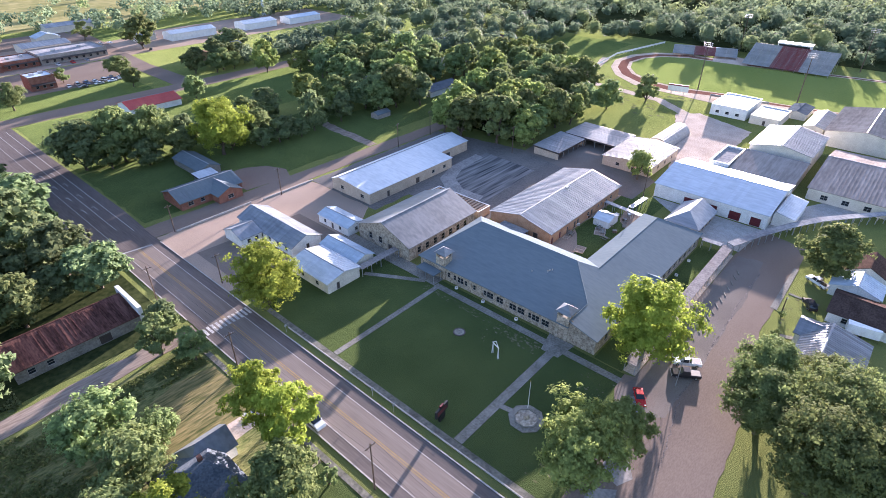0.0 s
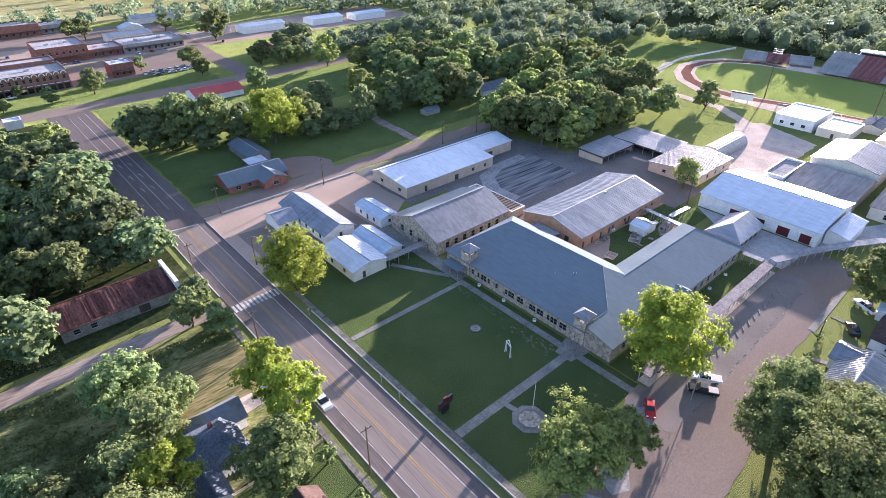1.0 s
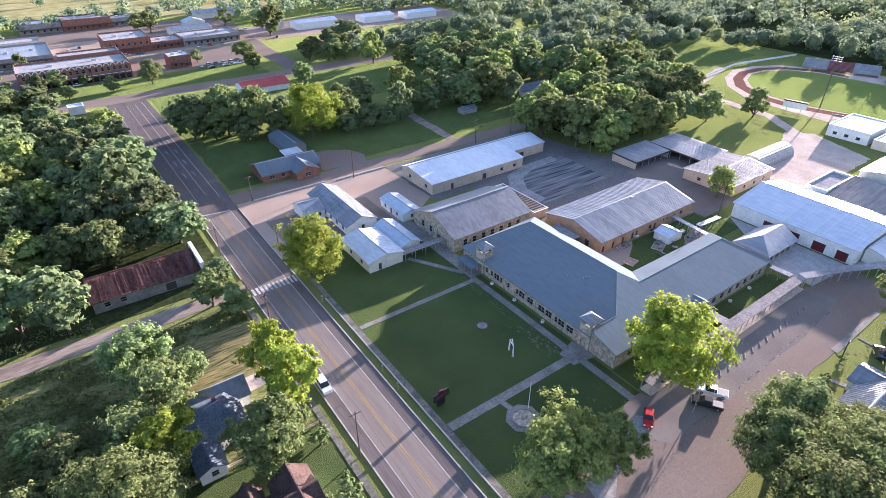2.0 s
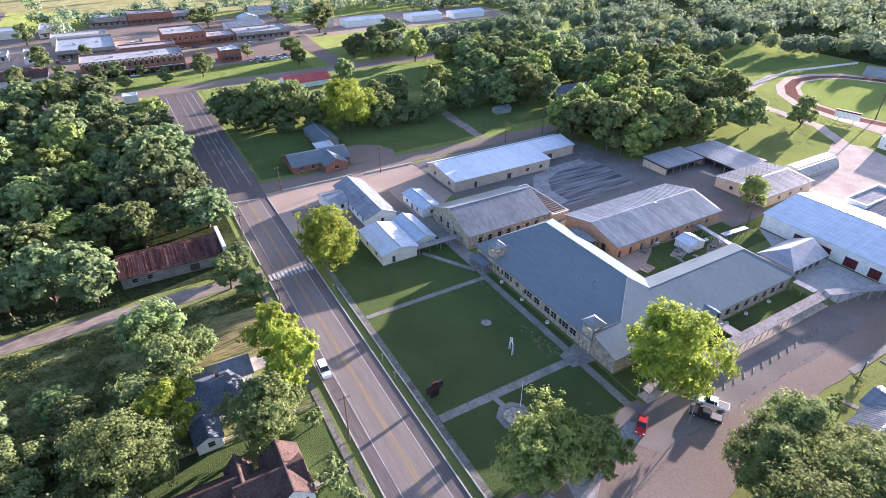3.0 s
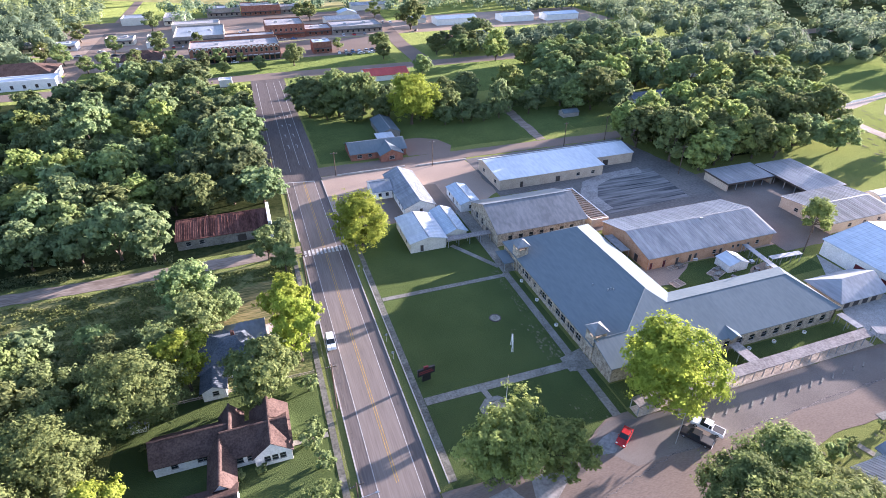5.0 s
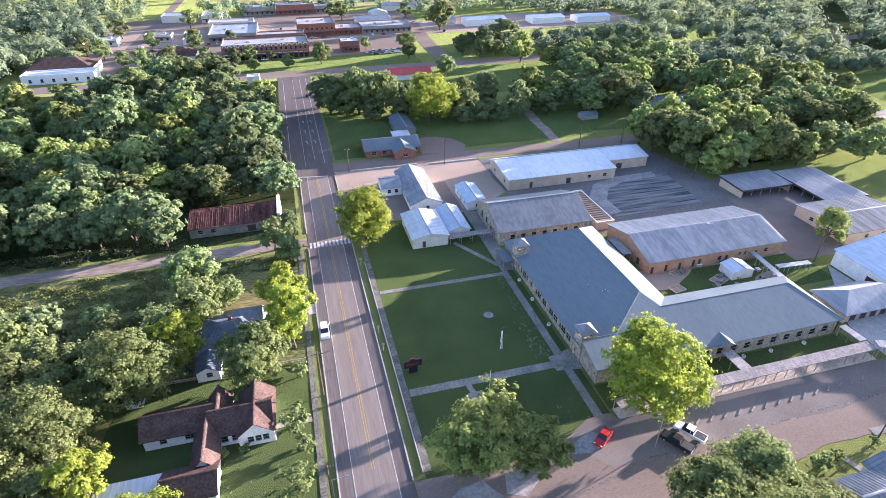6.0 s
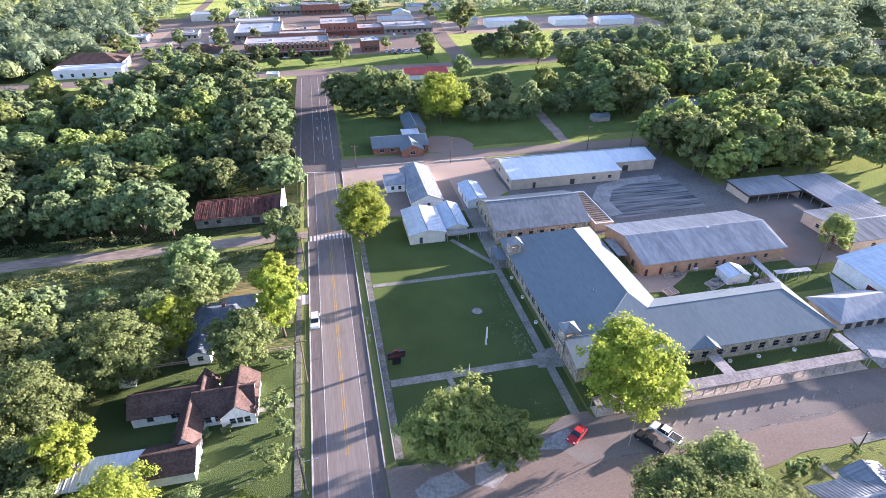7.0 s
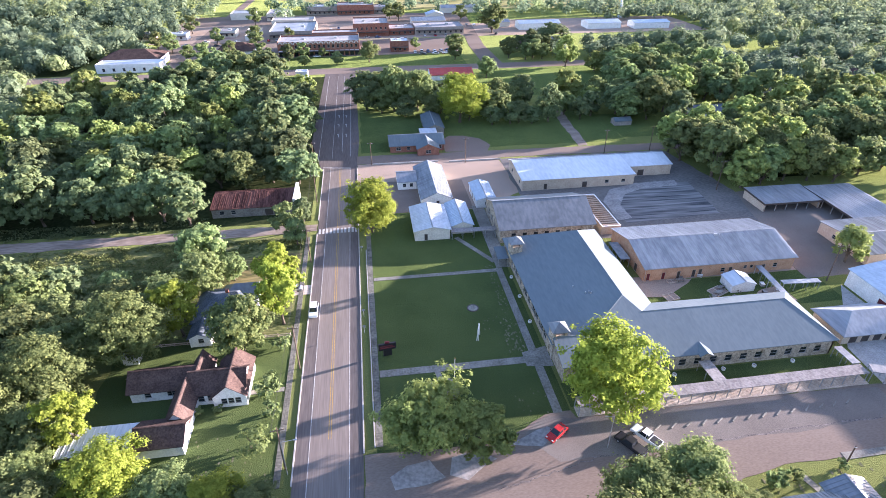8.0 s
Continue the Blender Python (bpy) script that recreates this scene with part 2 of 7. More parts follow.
LEAF_WEED = leaves("weed_leaves", (0.085, 0.115, 0.036), (0.185, 0.205, 0.075), 0.35, 0.0)
LEAF_GREY = leaves("grey_green_pecan_leaves", (0.11, 0.155, 0.06), (0.215, 0.265, 0.095), 0.48, 0.08)

# ---- builders ----


class Mesh:
    """Collects vertices and faces of one part."""

    def __init__(self):
        self.v, self.f = [], []

    def poly(self, pts):
        i = len(self.v)
        self.v += [tuple(p) for p in pts]
        self.f.append(tuple(range(i, i + len(pts))))
        return self

    def box(self, x0, x1, y0, y1, z0, z1):
        i = len(self.v)
        self.v += [(x, y, z) for z in (z0, z1) for x, y in ((x0, y0), (x1, y0), (x1, y1), (x0, y1))]
        self.f += [tuple(i + k for k in q) for q in ((3, 2, 1, 0), (4, 5, 6, 7), (0, 1, 5, 4), (1, 2, 6, 5), (2, 3, 7, 6), (3, 0, 4, 7))]
        return self

    def slab(self, pts, thick, up=False):
        """A plate of any outline, thickened straight down (its outline counter-clockwise from above)."""
        i, n = len(self.v), len(pts)
        self.v += [tuple(p) for p in pts] + [(p[0], p[1], p[2] - thick) for p in pts]
        self.f.append(tuple(range(i, i + n)))
        self.f.append(tuple(range(i + 2 * n - 1, i + n - 1, -1)))
        for k in range(n):
            j = (k + 1) % n
            self.f.append((i + k, i + n + k, i + n + j, i + j))
        return self

    def upright(self, pts, off):
        """A wall plate of any outline, thickened sideways by off."""
        i, n = len(self.v), len(pts)
        self.v += [tuple(p) for p in pts] + [(p[0] + off[0], p[1] + off[1], p[2] + (off[2] if len(off) > 2 else 0)) for p in pts]
        self.f.append(tuple(range(i, i + n)))
        self.f.append(tuple(range(i + 2 * n - 1, i + n - 1, -1)))
        for k in range(n):
            j = (k + 1) % n
            self.f.append((i + k, i + n + k, i + n + j, i + j))
        return self

    def tube(self, a, b, r0, r1=None, sides=8):
        r1 = r0 if r1 is None else r1
        a, b = Vector(a), Vector(b)
        w = (b - a).normalized()
        u = w.orthogonal().normalized()
        v = w.cross(u)
        i = len(self.v)
        for p, r in ((a, r0), (b, r1)):
            for k in range(sides):
                t = 2 * math.pi * k / sides
                self.v.append(tuple(p + r * (math.cos(t) * u + math.sin(t) * v)))
        for k in range(sides):
            j = (k + 1) % sides
            self.f.append((i + k, i + j, i + sides + j, i + sides + k))
        self.f.append(tuple(range(i + sides - 1, i - 1, -1)))
        self.f.append(tuple(range(i + sides, i + 2 * sides)))
        return self

    def data(self, name):
        me = bpy.data.meshes.new(name)
        me.from_pydata(self.v, [], self.f)
        me.update()
        return me


def thing(name, label, category, x=0.0, y=0.0, z=0.0, turn=0.0, group="", kind=""):
    ob = new(name)
    ob.empty_display_size = 0.5
    ob.matrix_basis = pose(x, y, z, 0, 0, turn)
    return tagged(ob, label, category, group, kind)


def part(name, mesh, material, parent=None, label="", at=None, smooth=False):
    me = mesh.data(name) if isinstance(mesh, Mesh) else mesh
    if not me.materials:
        me.materials.append(material)
    if smooth:
        me.shade_smooth()
    ob = new(name, me)
    ob.parent = parent
    if at is not None:
        ob.matrix_basis = at
    return tagged(ob, label)


def structure(name, mesh, material, label, category):
    return tagged(part(name, mesh, material), label, category, "", "structure")


def sheet(pts, z, thick=0.25):
    return Mesh().slab([(x, y, z) for x, y in pts], thick)


def ragged(pts, amp, seed, step=2.5):
    """An outline with worn, uneven edges."""
    r = random.Random(seed)
    out = []
    for (ax, ay), (bx, by) in zip(pts, pts[1:] + pts[:1]):
        n = max(1, round(math.hypot(bx - ax, by - ay) / step))
        for k in range(n):
            wob = amp if k else 0.0
            out.append((ax + (bx - ax) * k / n + r.uniform(-wob, wob), ay + (by - ay) * k / n + r.uniform(-wob, wob)))
    return out


def rect(x0, x1, y0, y1):
    return [(x0, y0), (x1, y0), (x1, y1), (x0, y1)]


WINDOWS = {}


def window(parent, kind, w, h, at):
    """A window or door set in its opening: frame, with panes or leaf as sub-parts."""
    key = (kind, round(w, 2), round(h, 2))
    if key not in WINDOWS:
        e = 0.07
        fr = Mesh()
        fr.v = [(px, py, pz) for py in (-0.06, 0.1) for q in (0, e) for px, pz in ((q, q), (w - q, q), (w - q, h - q), (q, h - q))]
        for k in range(4):
            j = (k + 1) % 4
            fr.f += [(k, j, 4 + j, 4 + k), (8 + j, 8 + k, 12 + k, 12 + j), (j, k, 8 + k, 8 + j), (4 + k, 4 + j, 12 + j, 12 + k)]
        extra = []
        inner = Mesh()
        if kind == "window":
            extra.append(("sill", Mesh().box(-0.06, w + 0.06, -0.12, -0.065, -0.06, 0.03).data("sill")))
            if w > 1.3:
                for k in range(1, int(w / 0.9)):
                    c = w * k / int(w / 0.9)
                    extra.append(("mullion", Mesh().box(c - 0.03, c + 0.03, -0.055, -0.005, e, h - e).data("mullion")))
            extra.append(("glazing_bar", Mesh().box(e, w - e, -0.045, -0.003, h * 0.5 - 0.025, h * 0.5 + 0.025).data("glazing_bar")))
            inner.box(e, w - e, 0.0, 0.03, e, h - e)
        else:
            inner.box(e, w - e, -0.02, 0.05, e, h - e)
            if kind == "garage":
                for k in range(1, 5):
                    extra.append(("door_rib", Mesh().box(e, w - e, -0.05, -0.022, h * k / 5 - 0.03, h * k / 5 + 0.03).data("door_rib")))
            else:
                extra.append(("door_panel", Mesh().box(w * 0.25, w * 0.75, -0.035, -0.022, h * 0.55, h * 0.85).data("door_panel")))
        WINDOWS[key] = fr.data("frame"), inner.data("leaf"), extra
    fr, inner, extra = WINDOWS[key]
    ob = part("window" if kind == "window" else "door", fr, FRAME_GREY, parent, "", at)
    leaf_m = GLASS if kind == "window" else RED_DOOR if kind in ("garage", "reddoor") else DARK_TRIM
    part("pane" if kind == "window" else "door_leaf", inner, leaf_m, ob)
    for name, data in extra:
        part(name, data, FRAME_GREY if kind == "window" else leaf_m, ob)
    return ob


def wall_run(mesh, parent, a, b, z0, z1, inward, openings, thick=0.25):
    """One straight wall from a to b with its openings cut through; inward is the side on which the thickness lies."""
    a, b = Vector((*a, 0)), Vector((*b, 0))
    d = (b - a)
    length = d.length
    d /= length
    n = Vector((*inward, 0)) * thick

    def block(s0, s1, lo, hi):
        if s1 - s0 > 0.01 and hi - lo > 0.01:
            p, q = a + d * s0, a + d * s1
            mesh.upright([(p.x, p.y, lo), (q.x, q.y, lo), (q.x, q.y, hi), (p.x, p.y, hi)], n)

    s = 0.0
    for kind, c, w, lo, h in sorted(openings, key=lambda o: o[1]):
        p0, p1 = c - w / 2, c + w / 2
        if p0 < s + 0.05 or p1 > length - 0.05:
            continue
        block(s, p0, z0, z1)
        block(p0, p1, z0, lo)
        block(p0, p1, lo + h, z1)
        s = p1
        p = a + d * p0 + n * 0.35
        x_axis, y_axis = d, Vector((*inward, 0))
        if d.cross(y_axis).z < 0:
            p = a + d * p1 + n * 0.35
            x_axis = -d
        m = Matrix(((x_axis.x, y_axis.x, 0, p.x), (x_axis.y, y_axis.y, 0, p.y), (0, 0, 1, lo), (0, 0, 0, 1)))
        window(parent, kind, w, h, m)
    block(s, length, z0, z1)


def panels(roof, x0, x1, eave, ridge, width, material, axis="x", ragged=0.0):
    """Ribbed roof sheets laid side by side over one slope: eave and ridge are (across, height) pairs."""
    (c0, z0), (c1, z1) = eave, ridge
    run = math.hypot(c1 - c0, z1 - z0)
    n = max(1, round((x1 - x0) / width))
    w = (x1 - x0) / n
    me = Mesh().box(0.004, w - 0.004, 0, run, 0.006, 0.03).box(0.0, 0.09, 0, run, 0.03, 0.1)
    if w > 0.8:
        me.box(w * 0.5 - 0.025, w * 0.5 + 0.025, 0, run, 0.03, 0.055)
    me = me.data("roof_sheet")
    tilt = math.atan2(z1 - z0, abs(c1 - c0))
    for k in range(n):
        s = x0 + k * w
        if random.random() < ragged * 0.35:
            continue
        if axis == "x":
            m = pose(s, c0, z0, math.degrees(tilt), 0, 0) if c1 > c0 else pose(s + w, c0, z0, 0, 0, 180) @ pose(0, 0, 0, math.degrees(tilt), 0, 0)
        else:
            m = pose(c0, s + w, z0, 0, 0, -90) @ pose(0, 0, 0, math.degrees(tilt), 0, 0) if c1 > c0 else pose(c0, s, z0, 0, 0, 90) @ pose(0, 0, 0, math.degrees(tilt), 0, 0)
        if ragged:
            m = m @ pose(0, run * random.uniform(0, ragged), random.uniform(0, 0.06), 0, 0, random.uniform(-1.5, 1.5)) @ Matrix.Diagonal((1, random.uniform(1 - ragged, 1) * (1 - ragged), 1, 1))
        part("roof_sheet", me, material, roof, "", m)


def spaced(kind, lo, hi, step, w, z, h):
    """Openings of one size at even steps along a wall."""
    n = max(1, int((hi - lo) / step))
    return [(kind, lo + (k + 0.5) * (hi - lo) / n, w, z, h) for k in range(n)]


def gable_house(name, label, category, x0, x1, y0, y1, eave, ridge, axis, wall_m, roof_m, over=0.45, sheets=0.0, west=(), east=(), south=(), north=(), hips=(0.0, 0.0), into=None, turn=0.0, off=0.0, thick=0.14, group="", deck=None, ragged=0.0):
    """A building with a pitched roof. axis: the way its ridge runs; hips: how far each end's hip runs back; off: how far the ridge lies from the middle; into: the building whose wing it is."""
    cx, cy = (x0 + x1) / 2, (y0 + y1) / 2
    ob = into or thing(name, label, category, cx, cy, 0, turn, group)
    off += (cy if axis == "x" else cx) - (ob.location.y if axis == "x" else ob.location.x)
    cx, cy = ob.location.x, ob.location.y
    a, b, c, d = x0 - cx, x1 - cx, y0 - cy, y1 - cy
    t = 0.25
    w = Mesh()
    wall_run(w, ob, (a, d), (a, c), 0, eave, (1, 0), west)
    wall_run(w, ob, (b, c), (b, d), 0, eave, (-1, 0), east)
    wall_run(w, ob, (a + t, c), (b - t, c), 0, eave, (0, 1), south)
    wall_run(w, ob, (b - t, d), (a + t, d), 0, eave, (0, -1), north)
    rise = ridge - eave
    o = over
    r = Mesh()
    if axis == "x":
        mid = off
        s1, s2 = rise / (mid - c), rise / (d - mid)
        h0, h1 = hips
        xa, xb = (a - o if not h0 else a + h0), (b + o if not h1 else b - h1)
        zl, zr = eave - s1 * o, eave - s2 * o
        R = ridge + thick
        r.slab([(a - o, c - o, zl + thick), (b + o, c - o, zl + thick), (xb, mid, R), (xa, mid, R)], thick)
        r.slab([(b + o, d + o, zr + thick), (a - o, d + o, zr + thick), (xa, mid, R), (xb, mid, R)], thick)
        if h0:
            r.slab([(a - o, d + o, zr + thick), (a - o, c - o, zl + thick), (xa, mid, R)], thick)
        else:
            w.upright([(a, d, eave), (a, c, eave), (a, mid, ridge)], (t, 0))
        if h1:
            r.slab([(b + o, c - o, zl + thick), (b + o, d + o, zr + thick), (xb, mid, R)], thick)
        else:
            w.upright([(b, c, eave), (b, d, eave), (b, mid, ridge)], (-t, 0))
        roof = part("roof", r, deck or roof_m, ob)
        if sheets and not h0 and not h1:
            panels(roof, a - o, b + o, (c - o, zl + thick), (mid, R), sheets, roof_m, "x", ragged)
            panels(roof, a - o, b + o, (d + o, zr + thick), (mid, R), sheets, roof_m, "x")
        if not h0 and not h1:
            part("ridge_cap", Mesh().slab([(a - o, mid - 0.22, R + 0.06), (b + o, mid - 0.22, R + 0.06), (b + o, mid, R + 0.12), (a - o, mid, R + 0.12)], 0.04).slab([(b + o, mid + 0.22, R + 0.06), (a - o, mid + 0.22, R + 0.06), (a - o, mid, R + 0.12), (b + o, mid, R + 0.12)], 0.04), roof_m if roof_m in (ROOF_BROWN, ROOF_SLATE, ROOF_RUST) else ROOF_GALV, ob)
    else:
        mid = off
        s1, s2 = rise / (mid - a), rise / (b - mid)
        h0, h1 = hips
        ya, yb = (c - o if not h0 else c + h0), (d + o if not h1 else d - h1)
        zl, zr = eave - s1 * o, eave - s2 * o
        R = ridge + thick
        r.slab([(a - o, d + o, zl + thick), (a - o, c - o, zl + thick), (mid, ya, R), (mid, yb, R)], thick)
        r.slab([(b + o, c - o, zr + thick), (b + o, d + o, zr + thick), (mid, yb, R), (mid, ya, R)], thick)
        if h0:
            r.slab([(a - o, c - o, zl + thick), (b + o, c - o, zr + thick), (mid, ya, R)], thick)
        else:
            w.upright([(a, c, eave), (b, c, eave), (mid, c, ridge)], (0, t))
        if h1:
            r.slab([(b + o, d + o, zr + thick), (a - o, d + o, zl + thick), (mid, yb, R)], thick)
        else:
            w.upright([(b, d, eave), (a, d, eave), (mid, d, ridge)], (0, -t))
        roof = part("roof", r, deck or roof_m, ob)
        if sheets and not h0 and not h1:
            panels(roof, c - o, d + o, (a - o, zl + thick), (mid, R), sheets, roof_m, "y")
            panels(roof, c - o, d + o, (b + o, zr + thick), (mid, R), sheets, roof_m, "y")
        if not h0 and not h1:
            part("ridge_cap", Mesh().slab([(mid - 0.22, d + o, R + 0.06), (mid - 0.22, c - o, R + 0.06), (mid, c - o, R + 0.12), (mid, d + o, R + 0.12)], 0.04).slab([(mid + 0.22, c - o, R + 0.06), (mid + 0.22, d + o, R + 0.06), (mid, d + o, R + 0.12), (mid, c - o, R + 0.12)], 0.04), roof_m if roof_m in (ROOF_BROWN, ROOF_SLATE, ROOF_RUST) else ROOF_GALV, ob)
    part("wall", w, wall_m, ob)
    return ob


def flat_block(name, label, category, x0, x1, y0, y1, h, wall_m, roof_m=None, parapet=0.6, turn=0.0, group="", **sides):
    """A flat-roofed building with a parapet."""
    cx, cy = (x0 + x1) / 2, (y0 + y1) / 2
    ob = thing(name, label, category, cx, cy, 0, turn, group)
    a, b, c, d = x0 - cx, x1 - cx, y0 - cy, y1 - cy
    w = Mesh()
    t = 0.3
    top = h + parapet
    wall_run(w, ob, (a, d), (a, c), 0, top, (1, 0), sides.get("west", ()), t)
    wall_run(w, ob, (b, c), (b, d), 0, top, (-1, 0), sides.get("east", ()), t)
    wall_run(w, ob, (a + t, c), (b - t, c), 0, top, (0, 1), sides.get("south", ()), t)
    wall_run(w, ob, (b - t, d), (a + t, d), 0, top, (0, -1), sides.get("north", ()), t)
    part("wall", w, wall_m, ob)
    part("roof", Mesh().box(a + t, b - t, c + t, d - t, h - 0.2, h), roof_m or ROOF_TAR, ob)
    cap = Mesh().box(a - 0.05, b + 0.05, c - 0.05, c + t + 0.04, top, top + 0.08).box(a - 0.05, b + 0.05, d - t - 0.04, d + 0.05, top, top + 0.08)
    cap.box(a - 0.05, a + t + 0.04, c + t + 0.04, d - t - 0.04, top, top + 0.08).box(b - t - 0.04, b + 0.05, c + t + 0.04, d - t - 0.04, top, top + 0.08)
    part("coping", cap, CONCRETE if category == "commercial building" else TRIM, ob)
    if category == "commercial building" and len(sides.get("south", ())) > 2:
        part("awning", Mesh().slab([(a + 0.6, c - 2.2, 3.0), (b - 0.6, c - 2.2, 3.0), (b - 0.6, c - 0.06, 3.4), (a + 0.6, c - 0.06, 3.4)], 0.12), DARK_TRIM, ob, "dark sloping storefront awning")
        for k in range(2):
            part("roof_unit", Mesh().box(-1.1, 1.1, -0.8, 0.8, h, h + 1.1), STEEL, ob, "", pose(a + (b - a) * (0.3 + 0.4 * k), (c + d) / 2 + 2 * k, 0))
    return ob


def canopy(name, label, pts, width, z, roof_m, post_step=3.0, thick=0.16, posts=True, side=0.0):
    """A covered walkway: flat roof pieces on steel posts along a line of points."""
    x0, y0 = pts[0]
    ob = thing(name, label, "walkway", x0, y0)
    for (ax, ay), (bx, by) in zip(pts, pts[1:]):
        d = Vector((bx - ax, by - ay, 0))
        length = d.length
        m = pose(ax - x0, ay - y0, 0, 0, 0, math.degrees(math.atan2(d.y, d.x)))
        seg = part("roof", Mesh().slab([(0, -width / 2, z), (length, -width / 2, z), (length, width / 2, z + 0.04), (0, width / 2, z + 0.04)], thick), roof_m, ob, "", m)
        n = max(1, round(length / 1.5))
        rib = Mesh().box(0, 0.05, -width / 2, width / 2, 0.0, 0.012).data("roof_rib")
        for k in range(n):
            part("roof_rib", rib, roof_m, seg, "", pose((k + 0.5) * length / n, 0, z + 0.041))
        if posts:
            n = max(1, round(length / post_step))
            post = Mesh().box(-0.07, 0.07, -0.07, 0.07, 0, z - thick + 0.02).data("post")
            for k in range(n + 1):
                for s in (-1, 1):
                    part("post", post, STEEL, ob, "", m @ pose(min(max(k * length / n, 0.15), length - 0.15), s * (width / 2 - 0.2), 0))
    return ob

# ---- ground, roads, pavements ----
structure("ground", sheet(rect(-2500, 3000, -1500, 4000), 0.0, 2.0), GRASS_WILD, "rough green grass reaching to the horizon", "ground")
GROUNDS = (
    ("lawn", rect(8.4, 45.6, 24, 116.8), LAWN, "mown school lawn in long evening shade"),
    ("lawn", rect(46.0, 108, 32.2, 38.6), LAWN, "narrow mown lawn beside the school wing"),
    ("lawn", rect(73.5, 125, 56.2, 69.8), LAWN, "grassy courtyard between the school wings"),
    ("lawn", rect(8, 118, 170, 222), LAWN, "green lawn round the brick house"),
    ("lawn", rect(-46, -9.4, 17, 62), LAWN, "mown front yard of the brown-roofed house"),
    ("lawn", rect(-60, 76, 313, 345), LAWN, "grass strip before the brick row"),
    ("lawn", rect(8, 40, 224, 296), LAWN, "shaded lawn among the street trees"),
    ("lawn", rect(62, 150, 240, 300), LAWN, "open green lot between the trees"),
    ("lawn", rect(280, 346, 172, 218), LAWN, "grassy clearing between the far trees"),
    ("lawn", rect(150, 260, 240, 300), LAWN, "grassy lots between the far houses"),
    ("weedy_lot", [(-130, 60), (-9.4, 62.2), (-9.4, 107), (-130, 108)], WEEDS, "overgrown lot with dry striped weeds"),
    ("mown_strip", [(-27, 83), (-18, 80.8), (-9.6, 81.4), (-9.6, 97), (-18, 98.6), (-25, 96), (-29, 90)], STUBBLE, "dry tan stubble in curving mown rows"),
    # woodland sheets here and below carry painted tree shade, deepening the gaps between crowns
    ("woodland_floor", rect(-345, -8.5, 116, 292), FOREST_SHADE, "dark ground beneath dense trees, shade in its colour"),
    ("woodland_floor", rect(140, 196, 126, 162), FOREST_SHADE, "leafy ground beneath the grove, shade in its colour"),
    ("lawn", rect(118, 206, 173, 204), LAWN, "green lawn beyond the side street"),
    ("woodland_floor", rect(-600, -160, 314, 600), FOREST_SHADE, "dark ground beneath distant woods, shade in its colour"),
    ("woodland_floor", [(372, -300), (1200, -300), (1200, 700), (430, 480), (372, 300)], FOREST_SHADE, "dark ground beneath distant woods, shade in its colour"),
    ("lawn", rect(-104, -62, 316, 346), LAWN, "green corner lot among town trees"),
    ("lawn", rect(100, 128, 455, 510), LAWN, "pale green lot beside the warehouses"),
    ("lawn", rect(100, 134, 264, 298), LAWN, "open lawn beside the cross street"),
    ("pasture", [(60, 540), (360, 520), (700, 900), (60, 1200), (-300, 1200), (-200, 700)], PASTURE, "pale dry pasture beyond the town"),
)
for k, (name, pts, m, label) in enumerate(GROUNDS):
    if m not in (PASTURE, FOREST_SHADE) and "school" not in label:
        pts = ragged(pts, 0.45, k)
    structure(name, sheet(pts, 0.036 if name == "mown_strip" or "lot " in label and "lot with" not in label else 0.03, 0.1), m, label, "ground")

